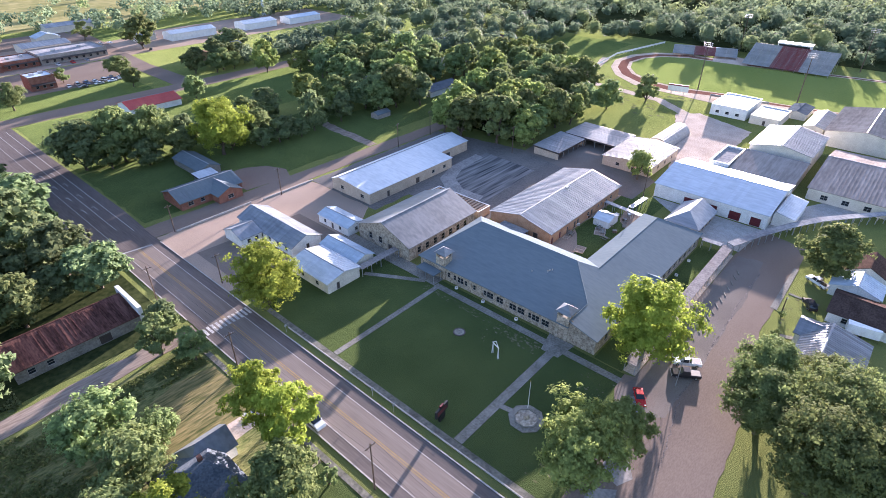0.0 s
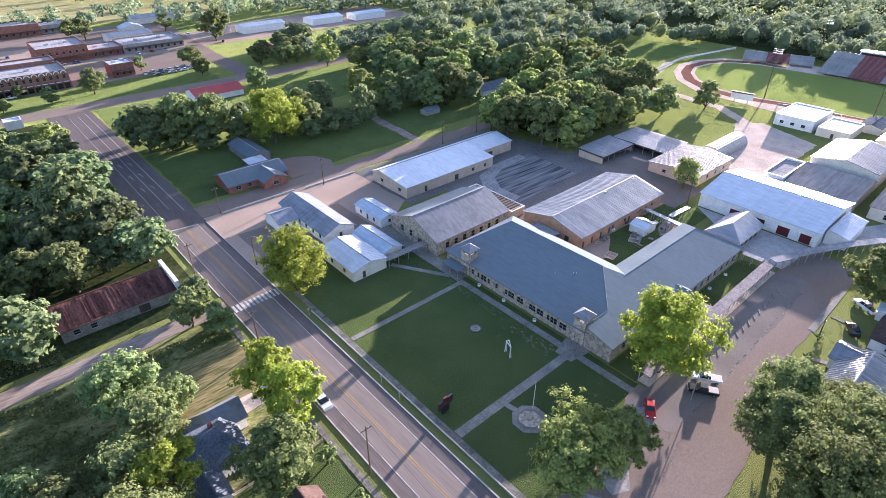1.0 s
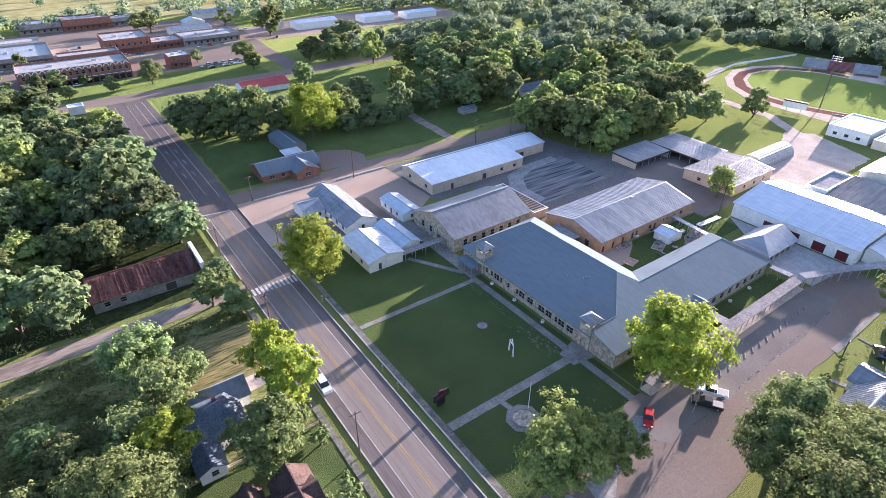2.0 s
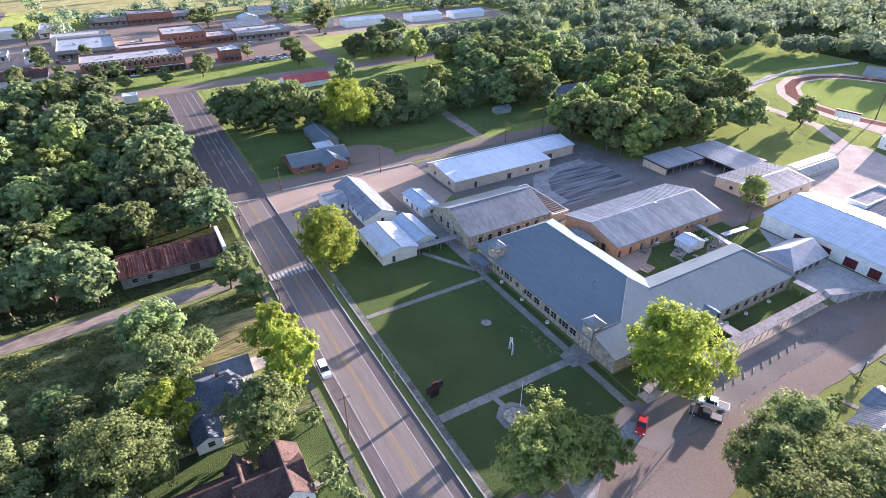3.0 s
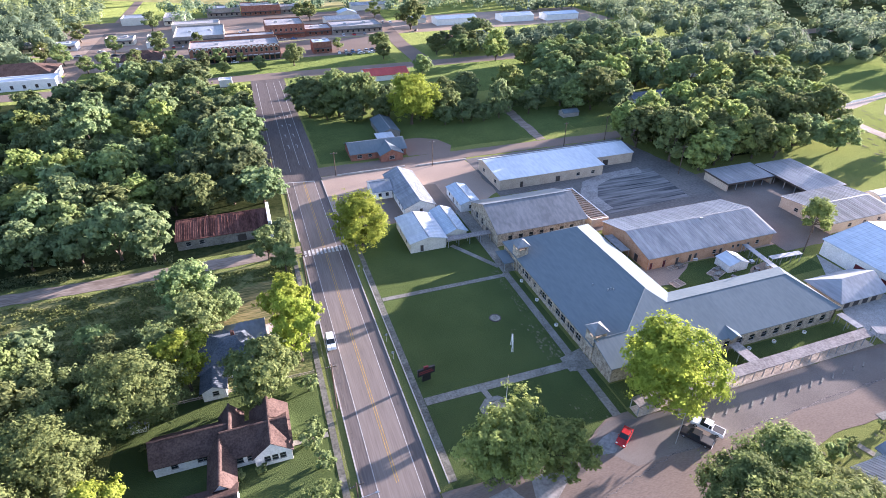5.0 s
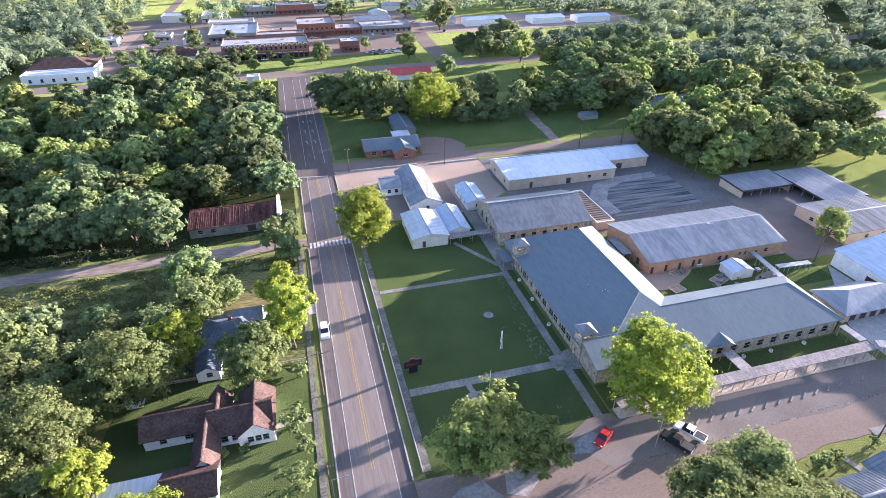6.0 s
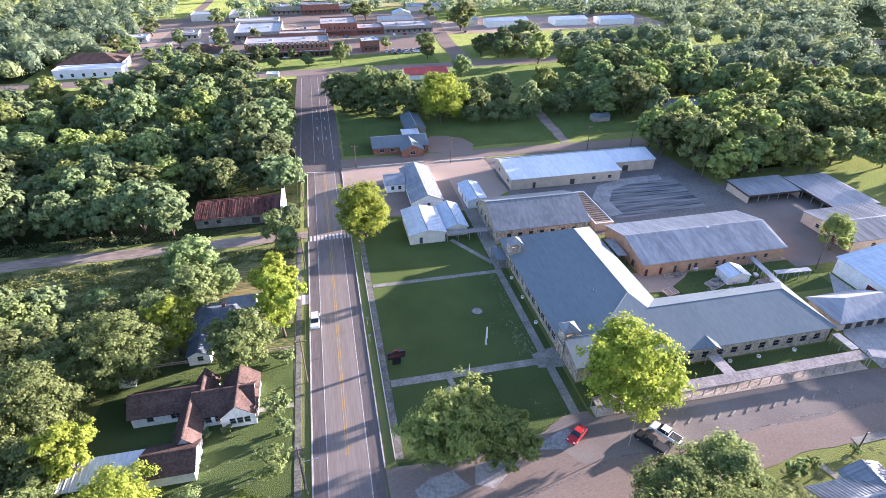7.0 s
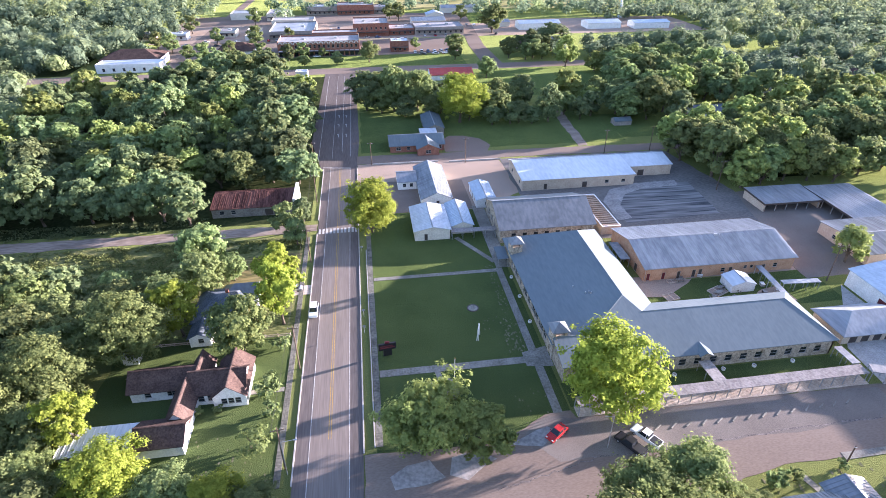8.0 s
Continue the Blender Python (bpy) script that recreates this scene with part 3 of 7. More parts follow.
PAVED = (
    ("road", rect(-6.0, 6.0, -120, 150), SHOULDER, "two-lane street with dark worn shoulders", 0.05),
    ("road", [(-6.0, 150), (6.0, 150), (7.2, 185), (6.6, 298), (-11.0, 298), (-12.2, 185)], SHOULDER, "wide street end with turning lanes", 0.05),
    ("road", rect(-320, 420, 298.2, 312), OLD_ASPHALT, "wide pale cross street before the town centre", 0.05),
    ("road", [(6.2, 159), (140, 157.5), (210, 166), (210, 172), (140, 164.5), (6.2, 167)], OLD_ASPHALT, "side street with crumbling edges", 0.06),
    ("road", [(6.2, 6), (60, 10.2), (66, 11.6), (70, 13.0), (78.4, 14.5), (88, 14.4), (96, 14.0), (112, 14.2), (125, 15.4), (128, 27.2), (109, 29.5), (46.2, 29.5), (45.6, 31.4), (40.5, 31.1), (37.5, 29.6), (34, 27.7), (30, 25.9), (6.2, 26.6)], OLD_ASPHALT, "patched side street and parking strip", 0.05),
    ("road", [(111, 29.1), (128.2, 27.4), (170, 2), (172, 12), (150, 24), (128.5, 28.2), (128.5, 62), (112, 40)], KERB, "pale concrete drive between the school buildings", 0.06),
    ("road", [(-240, 108.2), (-60, 108.4), (-24, 108.4), (-6.2, 109.5), (-6.2, 113.5), (-24, 114), (-60, 113.5), (-240, 115.5)], DIRT_LANE, "grey dirt lane through the weeds", 0.06),
    ("parking_lot", [(6.2, 119), (46, 117), (60.5, 127), (60.5, 158.6), (6.2, 158.8)], DIRT, "tan packed dirt parking lot", 0.045),
    ("parking_lot", [(10, 117.5), (43, 117.5), (43, 140), (10, 142)], OLD_ASPHALT, "worn asphalt yard beside the white office", 0.065),
    ("parking_lot", [(76, 93), (128, 93), (134, 118), (128, 156), (122, 156), (122, 127.5), (76, 127)], LOT_GREY, "worn asphalt lot behind the school", 0.05),
    ("parking_lot", [(88, 101), (120, 103), (122, 127), (99, 126.5), (88, 118)], CRACKED, "dark cracked asphalt playground", 0.065),
    ("parking_lot", [(122, 66), (140, 66), (154, 88), (154, 102), (131, 102), (126, 100), (122, 92)], PALE_LOT, "pale gravel service yard", 0.045),
    ("parking_lot", [(156, 56), (215, 56), (226, 82), (218, 90), (168, 71), (150, 66)], GRAVEL, "pale gravel yard before the field house", 0.045),
    ("parking_lot", [(-130, 345.2), (77, 345.2), (86, 398), (-130, 400)], OLD_ASPHALT, "broad paved ground round the town buildings", 0.03),
    ("parking_lot", rect(-140, 290, 400, 470), DIRT, "bare pale ground between the town buildings", 0.03),
    ("parking_lot", rect(-140, 99, 470.2, 518), OLD_ASPHALT, "broad paved ground round the town stores", 0.03),
    ("pavement", rect(42.6, 46.4, 82.2, 119), CONCRETE, "concrete pavement beside the assembly hall", 0.07),
    ("pavement", [(40.6, 44.4), (46.3, 43.6), (46.3, 50), (40.6, 48.6)], CONCRETE, "concrete pavement before the entrance tower", 0.075),
    ("parking_lot", [(86, 103), (91, 104), (91, 113), (95.5, 120), (103, 123.5), (117, 124.5), (118, 129), (101, 128), (92, 124.5), (86.3, 116)], CHALKY, "pale curving asphalt drive in the lot", 0.075),
    ("path", [(218, 88), (222, 84), (236, 104), (243, 150), (300, 165), (296, 169), (238, 154), (231, 106)], GRAVEL, "pale gravel path to the field", 0.05),
    ("pavement", [(89.7, 13.8), (112.2, 14.2), (112.6, 15.4), (89.8, 15.3)], CONCRETE, "pale concrete strip beside the street", 0.09),
    ("parking_lot", [(40, 20.4), (71, 20.5), (95, 20.9), (110, 22.4), (109, 28.6), (96, 29.2), (46, 29.2), (40.6, 30.6), (37.6, 29.1), (35, 26.4)], PALE_LOT, "pale worn parking strip along the walkway", 0.056),
    ("path", [(20.9, 46.2), (22.1, 46.2), (22.7, 42.6), (21.5, 42.8)], CONCRETE, "short concrete path to the planter", 0.1),
    ("patch", [(10.4, 21.5), (13.4, 23.4), (17.4, 24), (19.8, 20.2), (14.9, 19), (11.1, 18.9)], CHALKY, "pale broken concrete at the street corner", 0.062),
    ("patch", [(21.4, 24), (26.6, 24.5), (29.2, 22.6), (25.8, 20.8), (23.5, 19.1), (20.5, 20.5)], CHALKY, "pale broken concrete at the street corner", 0.062),
    ("patch", [(32, 25.3), (37.9, 24.1), (42.7, 25.9), (40, 28.3), (35.9, 26.8)], CHALKY, "pale broken concrete at the street corner", 0.066),
    ("yard", rect(60.6, 127.6, 123.8, 157.2), LOT_GREY, "worn asphalt and dirt round the long white-roofed building", 0.036),
    ("yard", [(123, 99), (172, 87), (173, 112), (154, 117), (129, 117)], PALE_LOT, "pale worn ground round the vehicle sheds", 0.036),
    ("yard", rect(73.6, 122, 70.0, 72.4), DIRT, "bare tan dirt along the brick wall", 0.05),
    ("yard", [(73.6, 64.5), (82, 63.2), (87, 66.5), (92, 70), (73.6, 70)], DIRT, "worn tan dirt in the courtyard corner", 0.042),
    ("yard", [(101, 57.4), (113, 57.4), (113, 64), (107, 63), (104, 60.5)], DIRT, "worn tan dirt beside the white hut", 0.042),
    ("path", [(98.2, 6.6), (99.0, 6.6), (99.4, 13.4), (98.6, 13.4)], CONCRETE, "narrow concrete path to a house", 0.08),
    ("path", [(81.0, 6.6), (82.2, 6.8), (80.4, 12.2), (79.2, 11.8)], CONCRETE, "short concrete path to the cottage", 0.08),
    ("pavement", [(331, 113), (327, 92), (352, 98), (358, 120)], GRAVEL, "pale concrete ground between the bleachers", 0.07),
    ("driveway", [(41.2, 167), (58, 166), (60.5, 172), (57.5, 180), (51, 184.5), (45, 185), (41.2, 180)], OLD_ASPHALT, "dark worn driveway of the brick house", 0.05),
    ("driveway", [(96, 166), (100, 166), (104, 212), (99, 212)], DIRT_LANE, "narrow pale drive between lawns", 0.05),
    ("driveway", [(-24, 76), (-9.4, 77), (-6.2, 77), (-6.2, 81), (-9.4, 81), (-24, 80.5)], GRAVEL, "short gravel driveway", 0.05),
)
for k, (name, pts, m, label, z) in enumerate(PAVED):
    if m in (DIRT, GRAVEL, DIRT_LANE, CHALKY, PALE_LOT, CRACKED, LOT_GREY):
        pts = ragged(pts, 0.35, k)
    elif "crumbling" in label or "patched" in label or name == "driveway":
        pts = ragged(pts, 0.22, k)
    structure(name, sheet(pts, z, 0.1), m, label, name.split("_")[0])
structure("road", sheet(rect(-3.7, 3.7, -120, 157), 0.06, 0.02), ASPHALT, "pale worn driving lanes of the street", "road")
structure("road", sheet([(-110, 312), (-102, 312), (-98, 640), (-106, 640)], 0.06, 0.05), OLD_ASPHALT, "straight street running through the town", "road")
structure("road", sheet([(86, 312), (98.5, 312), (98, 367), (110, 520), (101, 520), (87, 367)], 0.06, 0.05), OLD_ASPHALT, "side street leading out of town", "road")
EAST_SIDE = ((340, 96), (350, 22), (350, -60), (262, -60), (266, 20))
structure("path", sheet([(246, 84), (248, 106), (251, 126.5), (263.5, 143.5), (278.5, 154), (296, 160), (315.5, 158.5), (331, 150.5), (342, 133), *EAST_SIDE, (256, 60)], 0.055, 0.05), WARM_CONCRETE, "pale apron round the running track", "path")
structure("running_track", sheet([(259, 84), (253, 106), (256, 124.5), (267, 141), (280.5, 150.5), (296.5, 156), (314, 154.5), (328, 147), (338, 131), (338, 96), (348, 22), (348, -59), (264, -59), (268, 20), (262, 60)], 0.064, 0.05), TRACK, "red curved running track end", "track")
structure("path", sheet([(265, 84), (259.5, 106), (262, 122.5), (271.5, 137.2), (283.3, 146), (297, 151), (312.8, 149.5), (324.5, 143), (333, 129), (335, 96), (346, 22), (346, -58), (266, -58), (270, 20), (265, 60)], 0.072, 0.05), WARM_CONCRETE, "pale inner edge of the running track", "path")
structure("field", sheet([(266, 84), (262, 106), (264, 121), (273, 135.5), (284, 144), (297, 149), (312, 147.5), (323, 141), (331, 128), (333, 96), (345, 22), (345, -57), (268, -57), (272, 20), (266, 60)], 0.08, 0.05), FIELD, "bright mown playing field", "field")
structure("kerb", Mesh().box(12, 37, 157.5, 157.85, -0.1, 0.55), KERB, "low weathered concrete wall beside the side street", "kerb")
structure("kerb", Mesh().box(41, 61, 156.5, 156.85, -0.1, 0.5), KERB, "low weathered concrete wall beside the side street", "kerb")

for x in (-3.55, 3.55):
    structure("edge_line", Mesh().box(x - 0.055, x + 0.055, -120, 155.5 if x > 0 else 157, 0.06, 0.066), WHITE_LINE, "worn white edge line", "road marking")
for x in (-0.22, 0.22):
    structure("centre_line", Mesh().box(x - 0.06, x + 0.06, 31, 157, 0.06, 0.066), YELLOW_LINE, "worn yellow centre line", "road marking")
for x0, x1, y0, y1 in ((-3.4, -3.3, 166, 292), (-8.6, -8.45, 166, 292), (3.7, 3.85, 168, 294), (0.3, 0.42, 172, 292)):
    structure("lane_line", Mesh().box(x0, x1, y0, y1, 0.051, 0.057), WHITE_LINE, "white lane line", "road marking")
structure("stop_line", Mesh().slab([(-6.4, 157.3, 0.07), (3.8, 155.6, 0.07), (3.8, 156.1, 0.07), (-6.4, 157.8, 0.07)], 0.004), WHITE_LINE, "white stop line across the street", "road marking")
for k in range(4):
    for x in (-1.4, 1.9):
        structure("turn_arrow", Mesh().box(x - 0.1, x + 0.1, 190 + 13 * k, 193 + 13 * k, 0.051, 0.057).box(x - 0.7, x + 0.1, 193 + 13 * k, 193.5 + 13 * k, 0.051, 0.057), WHITE_LINE, "white turn arrow on the asphalt", "road marking")
for k in range(11):
    x = -5.4 + k * 1.08
    structure("crosswalk_bar", Mesh().slab([(x - 0.3, 107.2, 0.07), (x + 0.3, 107.2, 0.07), (x + 0.3, 110.2, 0.07), (x - 0.3, 110.2, 0.07)], 0.004), WHITE_LINE, "broad white crosswalk bar", "road marking")

for x0, x1, y0, y1 in ((6.0, 6.25, 27, 156), (-6.25, -6.0, 22, 107.5), (-6.25, -6.0, 116, 156)):
    structure("kerb", Mesh().box(x0, x1, y0, y1, -0.1, 0.17), KERB, "pale concrete kerb", "kerb")
structure("kerb", Mesh().box(8.0, 8.2, 28, 96, -0.1, 0.3), KERB, "low concrete edge of the school lawn", "kerb")


def slabs(name, label, x0, x1, y0, y1, step, z=0.1, turn=0.0, at=(0, 0), material=None):
    """A walk of cast slabs with open joints."""
    ob = thing(name, label, "pavement", at[0], at[1], 0, turn, "", "structure")
    along_y = (y1 - y0) > (x1 - x0)
    n = round(((y1 - y0) if along_y else (x1 - x0)) / step)
    s = ((y1 - y0) if along_y else (x1 - x0)) / n
    w = (x1 - x0) if along_y else (y1 - y0)
    e = 0.015
    me = Mesh().box(e, (w if along_y else s) - e, e, (s if along_y else w) - e, -0.15, z).data("slab")
    for k in range(n):
        part("slab", me, material or CONCRETE, ob, "", pose(x0, y0 + k * s, random.uniform(-0.012, 0.012)) if along_y else pose(x0 + k * s, y0, random.uniform(-0.012, 0.012)))
    return ob


def seam(points, width):
    """A wandering sealed crack in the paving."""
    m = Mesh()
    for (ax, ay), (bx, by) in zip(points, points[1:]):
        d = Vector((bx - ax, by - ay, 0)).normalized() * width / 2
        m.slab([(ax + d.y, ay - d.x, 0.064), (bx + d.y, by - d.x, 0.064), (bx - d.y, by + d.x, 0.064), (ax - d.y, ay + d.x, 0.064)], 0.006)
    return m


for y0, y1, x0, x1, w in ((20.3, 21.6, 46, 104, 0.3), (16.4, 20.2, 28, 46, 0.16)):
    n = 26
    structure("tar_seam", seam([(x0 + (x1 - x0) * k / n, y0 + (y1 - y0) * k / n + random.uniform(-0.3, 0.3)) for k in range(n + 1)], w), TAR, "dark sealed crack along the street", "road marking")


# ---- the school ----
def school():
    ox, oy = 60.0, 60.0
    ob = thing("school_building", "long stone school with a blue-grey hipped metal roof", "school", ox, oy)
    w = Mesh()
    wins = [("window", 90.4 - y, 0.9, 1.2, 1.5) for y in (80.6, 78.6, 74.9, 72.2, 68.9, 65.9, 63.0, 55.8)]
    wins += [("window", 90.4 - y, 2.0, 1.1, 1.7) for y in (76.7, 73.5, 67.3, 64.4, 60.6, 58.2, 54.2, 51.6)]
    wall_run(w, ob, (46.5 - ox, 90.4 - oy), (46.5 - ox, 39 - oy), 0, 4.0, (1, 0), wins, 0.4)
    swins = spaced("window", 3, 58, 3.4, 1.6, 1.0, 1.7)
    wall_run(w, ob, (46.9 - ox, 39 - oy), (106.5 - ox, 39 - oy), 0, 4.1, (0, 1), swins, 0.4)
    wall_run(w, ob, (106.5 - ox, 39 - oy), (106.5 - ox, 55.6 - oy), 0, 4.1, (-1, 0), [("door", 8, 1.8, 0.05, 2.2)], 0.4)
    wall_run(w, ob, (106.1 - ox, 55.6 - oy), (72.6 - ox, 55.6 - oy), 0, 4.25, (0, -1), spaced("window", 2, 32, 4, 1.6, 1.0, 1.7), 0.4)
    wall_run(w, ob, (72.6 - ox, 55.6 - oy), (72.6 - ox, 90.6 - oy), 0, 4.45, (-1, 0), spaced("window", 2, 34, 4, 1.6, 1.0, 1.7), 0.4)
    wall_run(w, ob, (72.2 - ox, 90.6 - oy), (46.9 - ox, 90.6 - oy), 0, 3.9, (0, -1), [], 0.4)
    w.upright([(46.5 - ox, 45.6 - oy, 4.15), (46.5 - ox, 39 - oy, 4.15), (46.5 - ox, 45.6 - oy, 6.1)], (0.4, 0))
    w.upright([(46.9 - ox, 45.6 - oy, 4.15), (54.2 - ox, 45.6 - oy, 5.9), (46.9 - ox, 45.6 - oy, 5.9)], (0, -0.3))
    part("wall", w, STONE, ob, "tan rubble stone wall")
    t = 0.18
    up = [[(x - ox, y - oy, z + t) for x, y, z in p] for p in (
        ((46, 90.8, 3.8), (46, 45.6, 4), (54.1, 45.6, 5.9), (64.8, 54.8, 8.4), (64.8, 84.5, 8.4)),
        ((73, 91.1, 4.38), (46, 90.8, 3.8), (64.8, 84.5, 8.4)),
        ((67.45, 50, 7.1), (73, 56, 4.38), (73, 91.1, 4.38), (64.8, 84.5, 8.4), (64.8, 54.8, 8.4)),
        ((46, 38.5, 4), (107, 38.5, 4), (101.5, 50, 7.1), (67.45, 50, 7.1), (64.8, 54.8, 8.4), (54.1, 45.6, 5.9), (46, 45.6, 5.9)),
        ((107, 56, 4.2), (73, 56, 4.38), (67.45, 50, 7.1), (101.5, 50, 7.1)),
        ((107, 38.5, 4), (107, 56, 4.2), (101.5, 50, 7.1)))]
    for p in up:
        part("roof", Mesh().slab(p, t), ROOF_GREY, ob)
    caps = (((64.8, 84.5, 8.4), (64.8, 54.8, 8.4)), ((64.8, 54.8, 8.4), (54.1, 45.6, 5.9)), ((101.5, 50, 7.1), (67.45, 50, 7.1)), ((101.5, 50, 7.1), (107, 38.5, 4)), ((46.2, 45.6, 5.92), (54.1, 45.6, 5.92)), ((64.8, 84.5, 8.4), (46, 90.8, 3.8)))
    for a, b in caps:
        part("ridge_cap", Mesh().tube((a[0] - ox, a[1] - oy, a[2] + t), (b[0] - ox, b[1] - oy, b[2] + t), 0.1, 0.1, 6), ROOF_GREY, ob)
    for x, y in ((56, 62), (58.5, 58.5), (58.9, 58.0), (57.8, 58.6)):
        z = 4 + 0.234 * (x - 46)
        part("vent", Mesh().tube((x - ox, y - oy, z), (x - ox, y - oy, z + 0.7), 0.12, 0.12, 8), STEEL, ob)
    # towers with hipped caps and arched doorways
    for ty in (83.2, 47.2):
        tx, r = 47.7 - ox, 1.5
        cy = ty - oy
        s = Mesh()
        zt = 6.3
        arch = [(tx - r, cy - r, 0), (tx - r, cy - 0.9, 0), (tx - r, cy - 0.9, 1.9)]
        arch += [(tx - r, cy - 0.9 * math.cos(a * math.pi / 8), 1.9 + 0.9 * math.sin(a * math.pi / 8)) for a in range(1, 8)]
        arch += [(tx - r, cy + 0.9, 1.9), (tx - r, cy + 0.9, 0), (tx - r, cy + r, 0), (tx - r, cy + r, zt), (tx - r, cy - r, zt)]
        s.upright(arch, (0.4, 0))
        s.box(tx - r + 0.4, tx + r, cy - r, cy - r + 0.4, 0, zt).box(tx - r + 0.4, tx + r, cy + r - 0.4, cy + r, 0, zt).box(tx + r - 0.4, tx + r, cy - r + 0.4, cy + r - 0.4, 4, zt)
        for sx in (-1, 1):
            for sy in (-1, 1):
                s.box(tx + sx * (r - 0.25) - 0.25, tx + sx * (r - 0.25) + 0.25, cy + sy * (r - 0.25) - 0.25, cy + sy * (r - 0.25) + 0.25, zt, zt + 1.2)
        tower = part("tower", s, STONE, ob, "square stone entrance tower")
        part("tower_deck", Mesh().box(tx - r + 0.3, tx + r - 0.3, cy - r + 0.3, cy + r - 0.3, zt - 0.3, zt - 0.05), DARK_TRIM, tower)
        part("door_leaf", Mesh().box(tx - r + 0.45, tx - r + 0.5, cy - 0.9, cy + 0.9, 0.02, 2.7), DARK_TRIM, tower)
        e, z0, z1 = r + 0.4, zt + 1.1, zt + 2.6
        for q in range(4):
            c0 = [(-e, -e), (e, -e), (e, e), (-e, e)]
            a, b = c0[q], c0[(q + 1) % 4]
            part("tower_roof", Mesh().slab([(tx + a[0], cy + a[1], z0), (tx + b[0], cy + b[1], z0), (tx, cy, z1)], 0.12), ROOF_GALV_X, tower)
    # entrance dormer over the south door
    part("dormer", Mesh().slab([(75.0 - ox, 37.8 - oy, 4.1), (76.5 - ox, 37.8 - oy, 5.0), (76.5 - ox, 42 - oy, 5.0), (75.0 - ox, 39.6 - oy, 4.4)], 0.12).slab([(76.5 - ox, 37.8 - oy, 5.0), (78.0 - ox, 37.8 - oy, 4.1), (78.0 - ox, 39.6 - oy, 4.4), (76.5 - ox, 42 - oy, 5.0)], 0.12), ROOF_GREY, ob)
    return ob


school()

# ---- the other school buildings ----
hall_wins = spaced("window", 2, 25, 3.2, 1.4, 1.1, 1.9)
gable_house("assembly_hall", "stone assembly hall with a grey ribbed metal gable", "hall", 46.5, 74.5, 94.7, 115.2, 4.4, 8.4, "x", STONE, ROOF_GALV_X, 0.5, 0, west=[("window", 5, 1.4, 1.4, 2.0), ("window", 9, 1.4, 1.4, 2.0), ("door", 13, 1.8, 0.05, 2.3)], south=hall_wins, north=hall_wins)
gym = gable_house("gymnasium", "long tan block building with a white metal roof", "school building", 61.8, 102, 127.6, 146.4, 3.9, 5.3, "x", TAN_WALL, ROOF_WHITE, 0.3, 0, west=[("window", 5, 1.6, 1.4, 1.2), ("window", 15, 1.6, 1.4, 1.2)], south=[("door", 8, 1.2, 0.05, 2.2), ("door", 22, 1.8, 0.05, 2.2), ("window", 30, 1.4, 1.2, 1.2), ("window", 36, 1.4, 1.2, 1.2)], off=5.6)
gable_house("", "", "", 102.3, 119, 134.2, 146.4, 3.9, 5.3, "x", TAN_WALL, ROOF_WHITE, 0.3, 0, south=[("door", 5, 2.4, 0.05, 2.4)], off=2.3, into=gym)
classrooms = gable_house("classroom_building", "buff brick classroom block with streaked ribbed roof", "school building", 78.8, 120.8, 70.6, 91.6, 3.9, 6.4, "x", ORANGE_BRICK, ROOF_GALV, 0.5, 1.1, south=[("reddoor", 0.95, 0.95, 0.05, 2.2), ("reddoor", 5.1, 0.95, 0.05, 2.2), ("door", 9.3, 0.95, 0.05, 2.2), ("door", 13.5, 1.0, 0.05, 2.3), ("door", 15.3, 1.0, 0.05, 2.3), ("window", 21.6, 1.2, 0.9, 1.3), ("door", 23.8, 1.0, 0.05, 2.2), ("window", 27.9, 0.9, 1.5, 0.9), ("window", 29.7, 0.9, 1.5, 0.9), ("door", 33.2, 1.0, 0.05, 2.2), ("window", 36.5, 1.2, 1.2, 1.2)], west=[("door", 16, 1.6, 0.05, 2.3)])
part("roof_vent", Mesh().box(-0.45, 0.45, -0.3, 0.3, -0.4, 0.55).tube((1.2, 0, -0.4), (1.2, 0, 0.5), 0.12, 0.12, 8), STEEL, classrooms, "small grey roof vent", pose(3.2, -0.9, 6.3))
part("drain_pipe", Mesh().tube((0, 0, 0), (0, 0, 3.8), 0.06, 0.06, 6), STEEL, classrooms, "", pose(-20.85, -10.6, 0))
office = gable_house("school_office", "pale siding office with a pale metal roof", "office building", 22.3, 32.6, 99.2, 114.6, 3.2, 4.4, "y", CREAM_WALL, ROOF_WHITE, 0.4, 0.9, south=[("door", 3, 1.0, 0.05, 2.1)], west=[("window", 5, 1.2, 1.0, 1.2), ("window", 11, 1.2, 1.0, 1.2)])
gable_house("", "", "", 33.6, 39.8, 101.8, 116.4, 2.8, 4.0, "y", CREAM_WALL, ROOF_BLUE, 0.4, 0.9, into=office)
lhouse = gable_house("white_annex", "white L-shaped building with grey metal gables", "school building", 26.6, 36.4, 120.2, 147, 2.9, 5.0, "y", WHITE_WALL, ROOF_GALV, 0.4, 0.9, west=spaced("window", 10, 26, 4, 1.2, 1.0, 1.3), south=[("door", 5, 1.0, 0.05, 2.1)])
gable_house("", "", "", 19.9, 26.3, 134.4, 143.6, 2.9, 4.6, "x", WHITE_WALL, ROOF_GALV, 0.3, 0, south=[("window", 2, 1.1, 1.0, 1.3), ("window", 4.4, 1.1, 1.0, 1.3)], into=lhouse)
